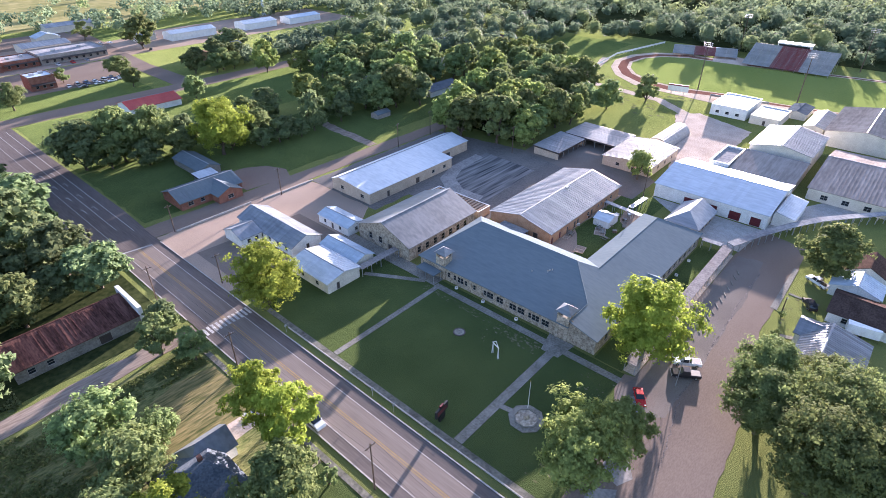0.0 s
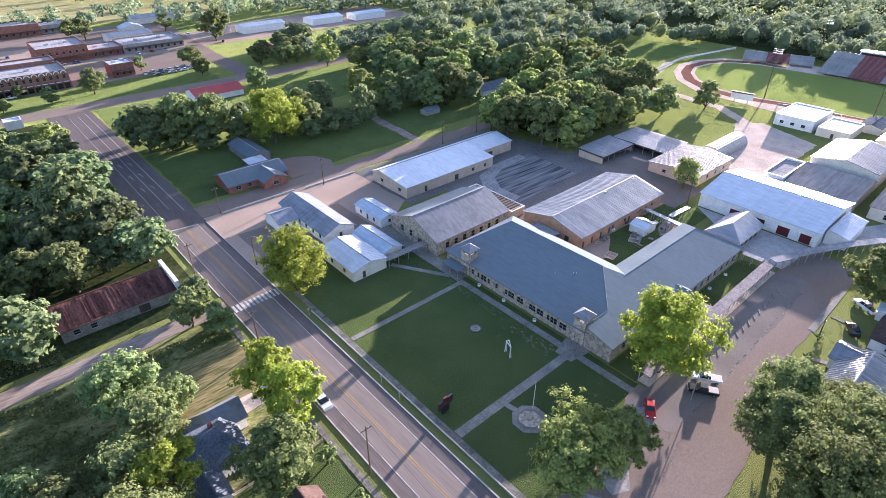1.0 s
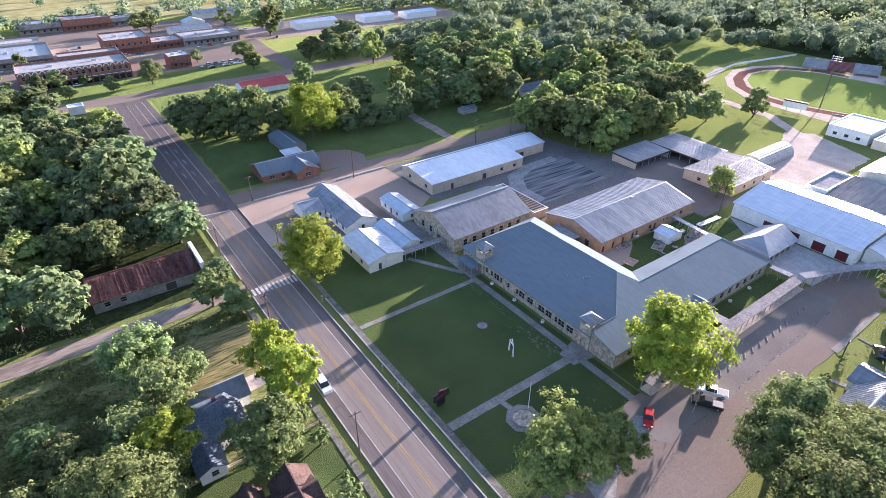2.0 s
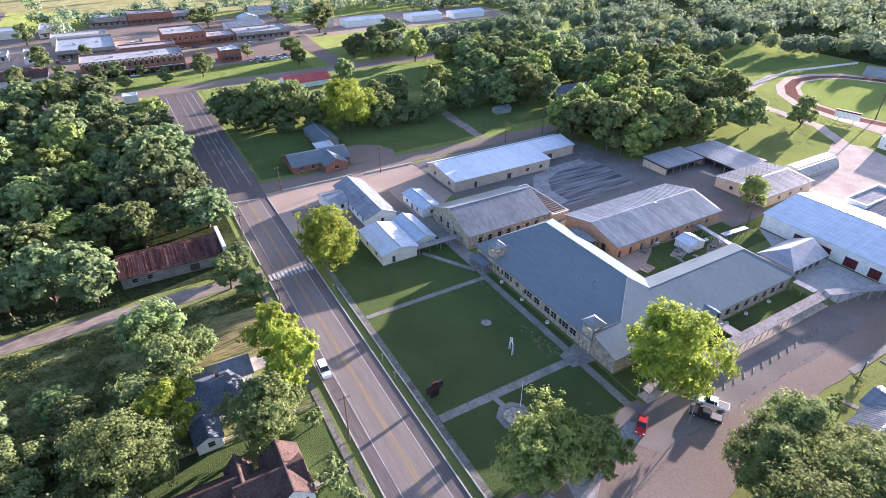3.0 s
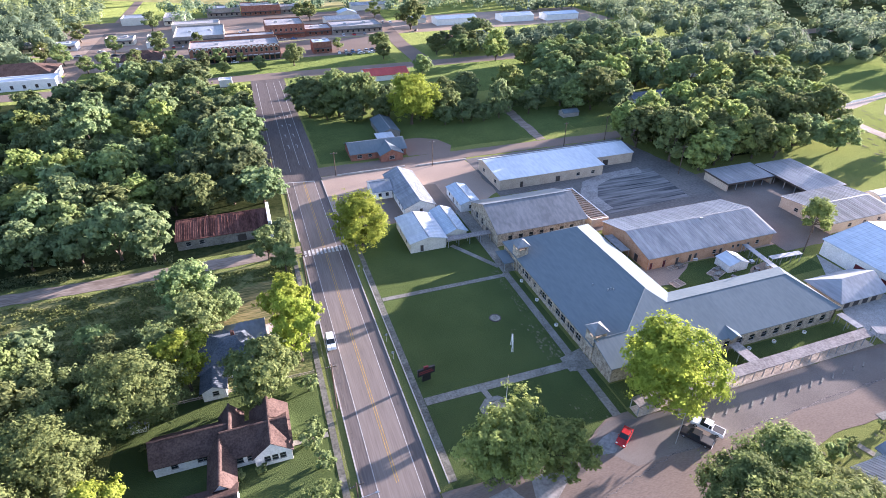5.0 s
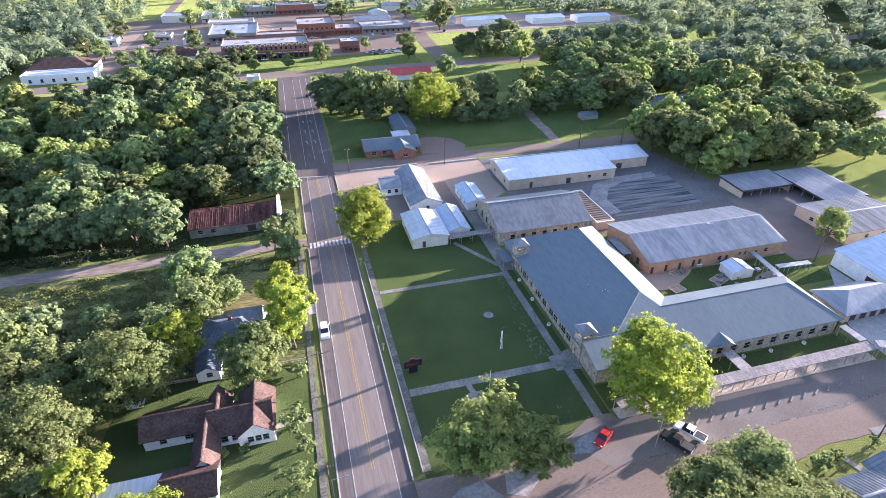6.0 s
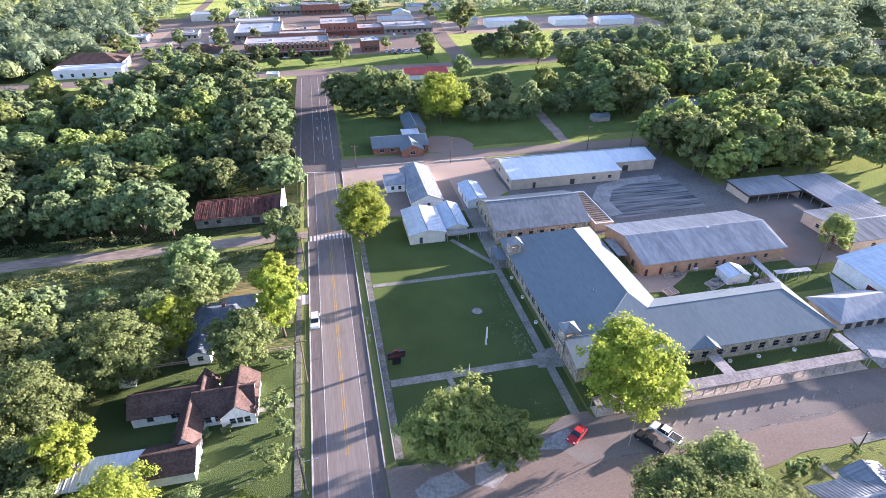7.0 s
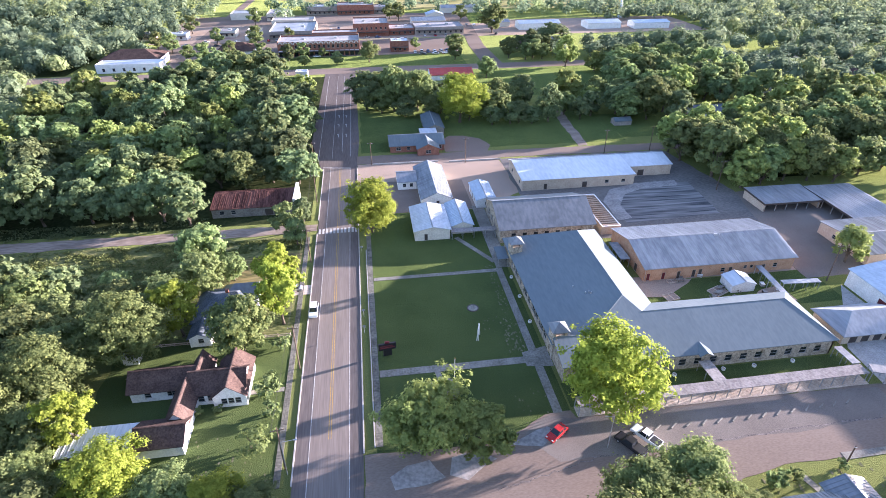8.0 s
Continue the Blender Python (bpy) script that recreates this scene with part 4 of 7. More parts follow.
gable_house("portable_classroom", "white portable classroom with pale blue metal roof", "portable building", 44.0, 50.4, 117.4, 131.0, 2.7, 3.7, "y", WHITE_WALL, ROOF_BLUE, 0.25, 0.9, west=[("window", 3, 1.0, 1.0, 1.1), ("door", 6.5, 1.0, 0.1, 2.0), ("window", 10, 1.0, 1.0, 1.1)], south=[("window", 3, 1.0, 1.0, 1.1)])
# open arches: dark door leaves stand in for the shade inside
gable_house("pavilion", "open pavilion with a pale hipped metal roof", "pavilion", 111.2, 125.6, 41.3, 50.4, 2.9, 5.3, "x", TAN_WALL, ROOF_GALV, 0.7, 0, hips=(4.5, 0), south=spaced("door", 1, 13, 3, 2.0, 0.05, 2.2))
cafe = gable_house("cafeteria", "large white metal building with red doors", "school building", 129.4, 157, 27.4, 62, 4.6, 7.2, "y", WHITE_WALL, ROOF_BLUE, 0.4, 1.2, west=[("garage", 11.5, 3.4, 0.05, 2.8), ("garage", 18.5, 3.4, 0.05, 2.8), ("garage", 25.5, 3.4, 0.05, 2.8), ("garage", 31.5, 3.0, 0.05, 2.8)], off=1.2)
gable_house("", "", "", 134, 150, 21.4, 27.1, 3.4, 4.4, "x", WHITE_WALL, ROOF_BLUE, 0.3, 0.9, into=cafe, off=2.4)
flat_block("boiler_house", "white flat-roofed block with parapet and pipes", "utility building", 159, 178, 48.8, 55.2, 4.8, WHITE_WALL, ROOF_TAR)
gable_house("ribbed_classrooms", "low building under a tan ribbed metal roof", "school building", 158.6, 181, 27.8, 47.8, 4.2, 6.0, "y", TAN_WALL, ROOF_TAN, 0.4, 1.1, off=7)
gable_house("big_gym", "tall white metal gymnasium with low gable", "gymnasium", 181.6, 208, 28, 48.6, 6.6, 8.6, "x", CREAM_WALL, ROOF_GALV, 0.4, 1.2)
gable_house("ribbed_classrooms", "long building under a weathered ribbed metal roof", "school building", 160.6, 204, -22, 23.6, 3.9, 6.6, "y", CREAM_WALL, ROOF_TAN, 0.4, 1.1, off=5, west=spaced("window", 2, 44, 6, 2.0, 1.0, 1.6))
gable_house("field_house", "large cream metal field house", "gymnasium", 218.6, 258, 4, 31, 6.0, 8.2, "x", CREAM_WALL, ROOF_TAN, 0.4, 1.2)
gable_house("storage_building", "small tan metal storage building", "shed", 227, 253, 32.6, 40, 3.6, 4.6, "x", CREAM_WALL, ROOF_GALV, 0.3, 1.0, west=[("garage", 4, 2.4, 0.05, 2.4)])
flat_block("concession_building", "white two-part flat-roofed concession building", "stadium building", 228.6, 251, 63, 78.6, 4.6, WHITE_WALL, ROOF_WHITE, 0.3, west=spaced("window", 1, 14, 4, 1.6, 1.2, 1.2))
flat_block("ticket_building", "low cream flat-roofed building by the field", "stadium building", 227, 245, 49, 61, 3.4, CREAM_WALL, ROOF_WHITE, 0.3, west=[("door", 6, 1.2, 0.05, 2.1)])
gable_house("equipment_shed", "grey metal equipment shed beside the field", "shed", 246, 261, 42.8, 51, 2.8, 3.8, "x", CREAM_WALL, ROOF_SLATE, 0.3)


def open_shed(name, label, x0, x1, y0, y1, h, roof_m, open_side):
    """A shed with a flat roof, walls on three sides and posts on the open one."""
    cx, cy = (x0 + x1) / 2, (y0 + y1) / 2
    ob = thing(name, label, "shed", cx, cy)
    a, b, c, d = x0 - cx, x1 - cx, y0 - cy, y1 - cy
    w = Mesh()
    if open_side != "west":
        w.box(a, a + 0.2, c, d, 0, h)
    if open_side != "east":
        w.box(b - 0.2, b, c, d, 0, h)
    w.box(a + 0.2, b - 0.2, d - 0.2, d, 0, h)
    if open_side != "south":
        w.box(a + 0.2, b - 0.2, c, c + 0.2, 0, h)
    part("wall", w, TAN_WALL, ob)
    post = Mesh().box(-0.09, 0.09, -0.09, 0.09, 0, h).data("post")
    for k in range(6):
        if open_side == "south":
            part("post", post, STEEL, ob, "", pose(a + 0.4 + (b - a - 0.8) * k / 5, c + 0.15, 0))
        else:
            part("post", post, STEEL, ob, "", pose(a + 0.15, c + 0.4 + (d - c - 0.8) * k / 5, 0))
    roof = part("roof", Mesh().slab([(a - 0.4, c - 0.5, h + 0.2), (b + 0.4, c - 0.5, h + 0.2), (b + 0.4, d + 0.4, h + 0.6), (a - 0.4, d + 0.4, h + 0.6)], 0.15), roof_m, ob)
    part("fascia", Mesh().box(a - 0.4, b + 0.4, c - 0.56, c - 0.5, h - 0.35, h + 0.22), DARK_TRIM, ob)
    part("fascia", Mesh().upright([(a - 0.44, c - 0.5, h - 0.35), (a - 0.44, d + 0.4, h + 0.05), (a - 0.44, d + 0.4, h + 0.62), (a - 0.44, c - 0.5, h + 0.22)], (-0.05, 0)), DARK_TRIM, ob)
    panels(roof, a - 0.4, b + 0.4, (c - 0.5, h + 0.2), (d + 0.4, h + 0.6), 1.0, roof_m)
    return ob


open_shed("bus_shed", "open-fronted vehicle shed with a pale flat roof", 133.9, 153.4, 101.9, 112.6, 2.9, ROOF_GALV, "south")
open_shed("bus_shed", "open-sided linking shed with a pale flat roof", 154.0, 170, 88.6, 110.6, 3.0, ROOF_GALV, "west")
gable_house("workshop", "tan workshop with a low patched metal roof", "workshop", 141.8, 166.6, 69.2, 87.6, 3.6, 4.6, "x", TAN_WALL, ROOF_GALV_X, 0.4, 1.0, west=[("window", 6, 1.4, 1.2, 1.2), ("door", 12, 1.2, 0.05, 2.1)], south=spaced("window", 4, 22, 6, 1.4, 1.2, 1.2))


def quonset(x0, x1, cy, r):
    ob = thing("quonset_hut", "round-topped corrugated metal hut", "shed", (x0 + x1) / 2, cy)
    n, half = 28, (x1 - x0) / 2
    ring_o = [(q * math.cos(math.pi * k / n), q * math.sin(math.pi * k / n)) for k in range(n + 1) for q in (r + (0.06 if k % 2 else 0.0),)]
    ring_i = [(y * 0.96, z * 0.96) for y, z in reversed(ring_o)]
    part("shell", Mesh().upright([(-half, y, z) for y, z in ring_o + ring_i], (2 * half, 0)), ROOF_GALV, ob)
    part("end_wall", Mesh().upright([(-half + 0.1, y, z) for y, z in ring_i], (0.15, 0)), CREAM_WALL, ob)
    part("end_wall", Mesh().upright([(half - 0.25, y, z) for y, z in ring_i], (0.15, 0)), CREAM_WALL, ob)


quonset(170.4, 194, 79, 4.4)

lean_to = flat_block("lean_to", "low lean-to with brown ribbed roof beside the hall", "shed", 77.2, 83.0, 95.2, 116.6, 2.7, TAN_WALL, RIB_BROWN, 0.05, east=[("door", 8, 1.2, 0.05, 2.1)])
rib = Mesh().slab([(-2.55, -0.3, 0.13), (2.55, -0.3, 0.13), (2.55, 0.3, 0.13), (-2.55, 0.3, 0.13)], 0.15).data("roof_rib")
for k in range(16):
    part("roof_rib", rib, ROOF_RIB, lean_to, "", pose(0, -9.75 + 1.3 * k, 2.7))
canopy("covered_walkway", "low grey flat roof beside the brick gable wall", [(76.6, 77.4), (76.8, 86.2)], 2.7, 2.8, ROOF_TAR, 3.0)
# covered walkways
canopy("covered_walkway", "long flat metal walkway roof on slim posts", [(46.5, 31.0), (107.6, 31.4)], 2.6, 2.6, ROOF_DECK, 2.6)
canopy("covered_walkway", "curving pale metal walkway roof on posts", [(108.6, 31.2), (119.2, 27.2), (131.8, 21.3), (141.2, 15.9), (149.5, 9.4), (160, 0.5)], 2.4, 2.9, ROOF_TAR, 3.0)
canopy("covered_walkway", "short walkway roof beside the school end wall", [(106.9, 38.2), (107.0, 33.0)], 1.8, 2.7, ROOF_TAR, 2.4)
canopy("covered_walkway", "entrance walkway roof to the school door", [(76.4, 38.2), (76.6, 32.4)], 2.6, 2.6, ROOF_DECK, 2.6)
canopy("covered_walkway", "flat walkway roof between office and hall", [(33.0, 99.6), (46.2, 99.4)], 2.2, 2.5, ROOF_DECK, 3.0)
canopy("covered_walkway", "blue-grey porch roof beside the tower", [(44.7, 89.0), (44.5, 82.6)], 3.0, 2.5, ROOF_GREY, 3.0)
canopy("covered_walkway", "pale walkway roof across the courtyard", [(110.0, 69.8), (108.6, 57.0)], 1.6, 2.6, ROOF_GALV, 3.0)
canopy("covered_walkway", "pale walkway roof across the courtyard", [(111.2, 62), (121, 61.4)], 1.6, 2.6, ROOF_GALV, 3.0)
gable_house("garden_hut", "small white hut in the courtyard", "shed", 98.4, 104.6, 62.6, 67.6, 2.2, 3.2, "y", WHITE_WALL, ROOF_WHITE, 0.2)
structure("ramp", Mesh().slab([(76, 99.2, 0.25), (85.2, 99.2, 0.25), (85.2, 121, 0.2), (76, 121, 0.2)], 0.3), DIRT, "tan paved terrace behind the hall", "terrace")

# ---- houses ----
hA = gable_house("ranch_house", "white house with brown shingle roof", "house", -38.4, -26.5, 45.2, 51.4, 2.9, 5.2, "x", WHITE_WALL, ROOF_BROWN, 0.5, south=[("window", 3, 1.2, 1.0, 1.2), ("window", 7.5, 1.8, 1.0, 1.2)])
gable_house("", "", "", -26.9, -16.4, 42.8, 50.0, 2.9, 5.4, "x", WHITE_WALL, ROOF_BROWN, 0.4, south=[("window", 2, 1.2, 0.9, 1.4), ("window", 3.8, 1.2, 0.9, 1.4)], east=[("window", 4, 1.6, 0.9, 1.4)], into=hA)
gable_house("", "", "", -22.2, -16.0, 41.6, 52.0, 2.9, 5.5, "y", WHITE_WALL, ROOF_BROWN, 0.4, south=[("window", 1.8, 1.1, 0.9, 1.4), ("window", 3.1, 1.1, 0.9, 1.4), ("window", 4.4, 1.1, 0.9, 1.4)], into=hA)
gable_house("", "", "", -27.6, -23.8, 46.8, 52.6, 2.9, 5.3, "y", WHITE_WALL, ROOF_BROWN, 0.35, into=hA)
gable_house("", "", "", -29.4, -25.4, 36.6, 46.0, 2.7, 4.9, "y", WHITE_WALL, ROOF_BROWN, 0.4, into=hA)
gable_house("", "", "", -33.4, -25.2, 31.2, 37.4, 2.7, 4.4, "x", WHITE_WALL, ROOF_BROWN, 0.4, into=hA)
open_shed("carport", "white sheet-metal carport on posts", -45.8, -33.9, 31.6, 36.8, 2.3, ROOF_WHITE, "west")
hB = gable_house("bungalow", "old bungalow with dark grey hipped shingle roof", "house", -31.4, -20.8, 65.6, 78.0, 2.9, 5.6, "x", WHITE_WALL, ROOF_SLATE, 0.5, hips=(5.0, 3.2), west=spaced("window", 1, 11, 4, 1.1, 1.0, 1.3))
gable_house("", "", "", -26.4, -18.2, 73.6, 79.4, 2.9, 5.2, "x", WHITE_WALL, ROOF_GALV_X, 0.4, hips=(3.0, 0), into=hB)
gable_house("", "", "", -31.0, -26.6, 60.4, 65.5, 2.6, 3.7, "y", WHITE_WALL, ROOF_SLATE, 0.4, south=[("window", 2.2, 1.2, 1.0, 1.2)], into=hB)
part("chimney", Mesh().box(-0.35, 0.35, -0.35, 0.35, 4.4, 6.3), RED_BRICK, hB, "red brick chimney", pose(1.6, 1.0, 0))
gable_house("garden_shed", "tiny pale garden shed under the trees", "shed", -43.6, -40.6, 56.4, 59.2, 1.9, 2.7, "y", WHITE_WALL, ROOF_GALV, 0.2)
hD = gable_house("brick_house", "low brick house with grey metal roof", "house", 19.4, 40.8, 169, 181.4, 2.8, 5.0, "x", RED_BRICK, ROOF_GREY, 0.5, 0.8, south=[("window", 3, 1.8, 0.9, 1.3), ("window", 7, 1.4, 0.9, 1.3), ("window", 19.5, 1.4, 0.9, 1.3)])
gable_house("", "", "", 29.8, 38.2, 164.4, 174, 2.8, 4.7, "y", RED_BRICK, ROOF_GREY, 0.4, south=[("window", 4, 2.0, 0.9, 1.3)], into=hD)
gable_house("outbuilding", "grey outbuilding with patched metal roof", "shed", 35.4, 43.6, 188, 207, 2.6, 4.2, "y", CONCRETE, ROOF_GREY, 0.3, 0.8)
open_shed("house_porch", "small white porch roof behind the brick house", 33.0, 39.5, 182.6, 187.4, 2.4, ROOF_WHITE, "west")
rusty = gable_house("derelict_shop", "derelict shop with rusted sheet roof", "shop", -38.8, -13.8, 121.8, 133.6, 3.0, 4.4, "x", CONCRETE, ROOF_RUST, 0.3, 0.6, off=3.9, deck=ROOF_RUST, ragged=0.13, south=spaced("window", 1, 8, 2.4, 1.4, 1.1, 1.3) + [("door", 17, 2.6, 0.05, 2.3)])
part("false_front", Mesh().box(12.5, 13.4, -6.3, 6.3, 0, 5.3), WHITE_WALL, rusty, "white false front")
gable_house("red_roof_house", "long low building with bright red roof", "house", 48.8, 72.6, 275.4, 290, 3.0, 5.2, "x", WHITE_WALL, ROOF_RED, 0.5, 0.9)
flat_block("kiosk", "small white flat-roofed corner stand", "kiosk", -27, -20.5, 290.4, 296, 3.4, WHITE_WALL, ROOF_WHITE, 0.3)
gable_house("lawn_shed", "small blue-grey metal shed on the lawn", "shed", 120.4, 128.2, 187.4, 192, 2.0, 3.0, "x", TOWN_WALL, ROOF_GREY, 0.2)
gable_house("tree_house", "long house half hidden among trees", "house", 161, 182, 192, 202, 2.8, 4.6, "x", WHITE_WALL, ROOF_SLATE, 0.4)
hC = gable_house("cottage", "white cottage with ribbed metal roof", "house", 72.0, 84.8, -5.0, 6.6, 2.9, 4.8, "x", WHITE_WALL, ROOF_GALV_X, 0.5, 0.7, off=1.6, west=[("window", 4, 1.2, 0.9, 1.4)], north=[("window", 3, 1.2, 0.9, 1.3)])
gable_house("", "", "", 79.6, 86.8, 2.0, 8.2, 2.8, 4.3, "y", WHITE_WALL, ROOF_GALV, 0.4, 0.7, into=hC, north=[("window", 3, 1.2, 0.9, 1.4)])
gable_house("brown_house", "house with dark brown shingle roof", "house", 93, 104, -8, 4.4, 2.9, 5.0, "y", WHITE_WALL, ROOF_BROWN, 0.5, west=spaced("window", 1, 11, 4, 1.2, 0.9, 1.3))
gable_house("blue_house", "small white house with pale blue roof", "house", 105.4, 112.6, -4, 6.4, 2.9, 4.8, "x", WHITE_WALL, ROOF_BLUE, 0.4, 0.9, west=[("window", 3, 1.2, 0.9, 1.3)])
gable_house("brown_house", "house with reddish brown shingle roof", "house", 115, 124, -5, 5.6, 2.9, 5.6, "x", WHITE_WALL, ROOF_BROWN, 0.5)

# ---- the town centre ----
def shops(x, n):
    return spaced("window", 1, x, n, 1.5, 1.0, 1.8)


flat_block("brick_block", "two-storey red brick row with arched windows", "commercial building", -43, 10, 348, 372, 8.2, RED_BRICK, ROOF_TAR, 0.9, south=spaced("window", 1, 52, 2.9, 1.5, 5.0, 2.0))
for k in range(16):
    ob = thing("storefront", "dark arched storefront with awning in brick row", "storefront", -41.2 + 3.28 * k, 347.9, 0, 0, "storefronts of the brick row")
    part("awning", Mesh().slab([(-1.3, -1.2, 3.0), (1.3, -1.2, 3.0), (1.3, 0, 3.5), (-1.3, 0, 3.5)], 0.08), TRIM, ob)
    arch = [(1.45 * math.cos(math.pi * q / 8), 1.45 * math.sin(math.pi * q / 8)) for q in range(9)]
    part("arch", Mesh().upright([(px, -0.1, 7.6 + pz) for px, pz in arch + [(px * 0.7, pz * 0.7) for px, pz in reversed(arch)]], (0, 0.25)), TRIM, ob, "white arched parapet ornament")
    part("glazing", Mesh().box(-1.2, 1.2, -0.12, 0.05, -0.05, 2.8), GLASS, ob)
flat_block("brick_block", "tall red brick corner building", "commercial building", 6, 33, 410, 440, 8.5, RED_BRICK, ROOF_TAR, 0.8, south=spaced("window", 1, 26, 3.4, 1.4, 4.8, 1.8), west=spaced("window", 1, 29, 3.4, 1.4, 4.8, 1.8))
flat_block("commercial_building", "low blue-roofed shop building", "commercial building", 31, 43, 353, 366, 6.6, RED_BRICK, ROOF_BLUE, 0.4, south=shops(14, 3))
flat_block("commercial_building", "long low pale-roofed shop building", "commercial building", -56, -23, 408, 452, 4.6, TOWN_WALL, ROOF_GALV, 0.9, south=shops(31, 4))
flat_block("commercial_building", "white flat-roofed town warehouse building", "commercial building", -60, -26, 458, 474, 5.0, CREAM_WALL, ROOF_TAR, 0.5)
flat_block("commercial_building", "long shop row with red and green fronts", "commercial building", -8, 25, 517, 540, 7.4, RED_BRICK, ROOF_TAR, 0.7, south=shops(43, 4))
flat_block("commercial_building", "small white filling-station canopy building", "commercial building", -100, -82, 420, 432, 4.2, CREAM_WALL, ROOF_TAR, 0.4, south=shops(17, 4))
flat_block("commercial_building", "low white block by the road", "commercial building", -74, -64, 424, 434, 4.0, CREAM_WALL, ROOF_TAR, 0.4)
flat_block("commercial_building", "white warehouse at the street end", "commercial building", -100, -80, 500, 520, 5.0, CREAM_WALL, ROOF_GALV, 0.4)
flat_block("commercial_building", "row of low storefronts with canopy", "commercial building", 53, 91, 411, 436, 4.8, TOWN_WALL, ROOF_TAR, 0.6, south=shops(46, 4))
gable_house("metal_warehouse", "long pale metal warehouse", "warehouse", 54, 82, 446, 466, 4.4, 5.8, "x", CREAM_WALL, ROOF_GALV, 0.3, 1.2)
gable_house("metal_warehouse", "grey metal warehouse beside the pasture", "warehouse", 88, 122, 514, 530, 4.4, 6.0, "x", CREAM_WALL, ROOF_GALV, 0.3, 1.2)
gable_house("metal_warehouse", "white metal barn with low gable", "warehouse", 138, 172, 420, 434, 4.6, 6.2, "x", WHITE_WALL, ROOF_WHITE, 0.3, 1.2)
gable_house("metal_warehouse", "white metal warehouse beyond the trees", "warehouse", 194, 222, 416, 432, 4.4, 6.0, "x", WHITE_WALL, ROOF_WHITE, 0.3, 1.2)
gable_house("metal_warehouse", "blue-roofed metal warehouse beyond town", "warehouse", 232, 262, 412, 426, 4.4, 5.8, "x", WHITE_WALL, ROOF_BLUE, 0.3, 1.2)
flat_block("commercial_building", "brick rear hall with white arched parapet", "commercial building", -22, 9, 372.4, 384, 9.6, RED_BRICK, ROOF_TAR, 0.6)
flat_block("commercial_building", "low dark storefront beside the corner block", "commercial building", 33.4, 52.6, 412, 432, 4.4, RED_BRICK, ROOF_TAR, 0.5, south=shops(18, 4))
flat_block("commercial_building", "grey flat-roofed shop at the street end", "commercial building", -36, -8.4, 519, 538, 6.4, TOWN_WALL, ROOF_GALV, 0.5, south=shops(26, 4))
flat_block("commercial_building", "white flat-roofed store beyond the lot", "commercial building", -68, -52, 491, 520, 5.2, CREAM_WALL, ROOF_TAR, 0.5, south=shops(15, 4))
flat_block("commercial_building", "shop with green awning front", "commercial building", 25.4, 44, 519, 538, 5.4, TOWN_WALL, ROOF_TAR, 0.5, south=shops(17, 4))
flat_block("filling_station", "white filling-station shop with flat roof", "commercial building", -134, -116, 414, 424, 4.0, WHITE_WALL, ROOF_WHITE, 0.4, south=shops(16, 4))
flat_block("commercial_building", "small pale hut on the town lot", "commercial building", -73, -64, 406, 412, 3.2, WHITE_WALL, ROOF_TAR, 0.3, south=shops(8, 3))
flat_block("commercial_building", "low tan shop with flat roof", "commercial building", -156, -140, 414, 426, 4.4, TAN_WALL, ROOF_TAR, 0.4, south=shops(15, 4))
gable_house("metal_warehouse", "small blue-roofed gabled store", "warehouse", 69, 84, 472, 484, 5, 7.4, "y", CREAM_WALL, ROOF_BLUE, 0.3, 1.2)
gable_house("metal_warehouse", "pale metal shed beside the side street", "warehouse", 120, 134, 436, 448, 3.6, 5.0, "x", CREAM_WALL, ROOF_GALV, 0.3, 1.2)
gable_house("town_house", "small white house beyond the side street", "house", 146, 158, 360, 372, 3.0, 5.0, "x", WHITE_WALL, ROOF_SLATE, 0.5)
gable_house("town_house", "brown-roofed house under street trees", "house", 118, 132, 350, 362, 3.0, 5.4, "y", TAN_WALL, ROOF_BROWN, 0.5)
gable_house("church_hall", "white hall with a brown hipped roof", "hall", -146, -112, 330, 352, 5.0, 9.0, "x", WHITE_WALL, ROOF_BROWN, 0.6, hips=(10, 10), south=shops(33, 4))
flat_block("church_annex", "low white flat-roofed annex", "hall", -144, -108, 318, 329.5, 4.6, WHITE_WALL, ROOF_WHITE, 0.4, south=shops(35, 5))
gable_house("town_house", "brown-roofed house among the trees", "house", -83, -60, 354, 374, 3.2, 7.0, "x", WHITE_WALL, ROOF_BROWN, 0.5, hips=(7, 7))
gable_house("town_house", "grey-roofed house among the trees", "house", -186, -170, 392, 406, 3.0, 5.4, "x", WHITE_WALL, ROOF_SLATE, 0.5)
gable_house("town_house", "blue-roofed house in the woods", "house", 214, 232, 226, 238, 3.0, 5.2, "x", WHITE_WALL, ROOF_BLUE, 0.5)
gable_house("town_house", "brown-roofed house in the woods", "house", 196, 210, 262, 274, 3.0, 5.2, "x", WHITE_WALL, ROOF_BROWN, 0.5)
gable_house("town_house", "white house with grey roof under trees", "house", 150, 164, 226, 238, 3.0, 5.2, "x", WHITE_WALL, ROOF_GALV_X, 0.5)
gable_house("town_house", "long pale-roofed house in the woods", "house", 246, 266, 262, 274, 3.0, 5.2, "x", WHITE_WALL, ROOF_WHITE, 0.5)
gable_house("town_house", "brown-roofed house in a clearing", "house", 282, 296, 236, 248, 3.0, 5.4, "y", WHITE_WALL, ROOF_BROWN, 0.5)
gable_house("town_house", "grey-roofed house in a clearing", "house", 300, 316, 300, 312, 3.0, 5.4, "x", WHITE_WALL, ROOF_SLATE, 0.5)

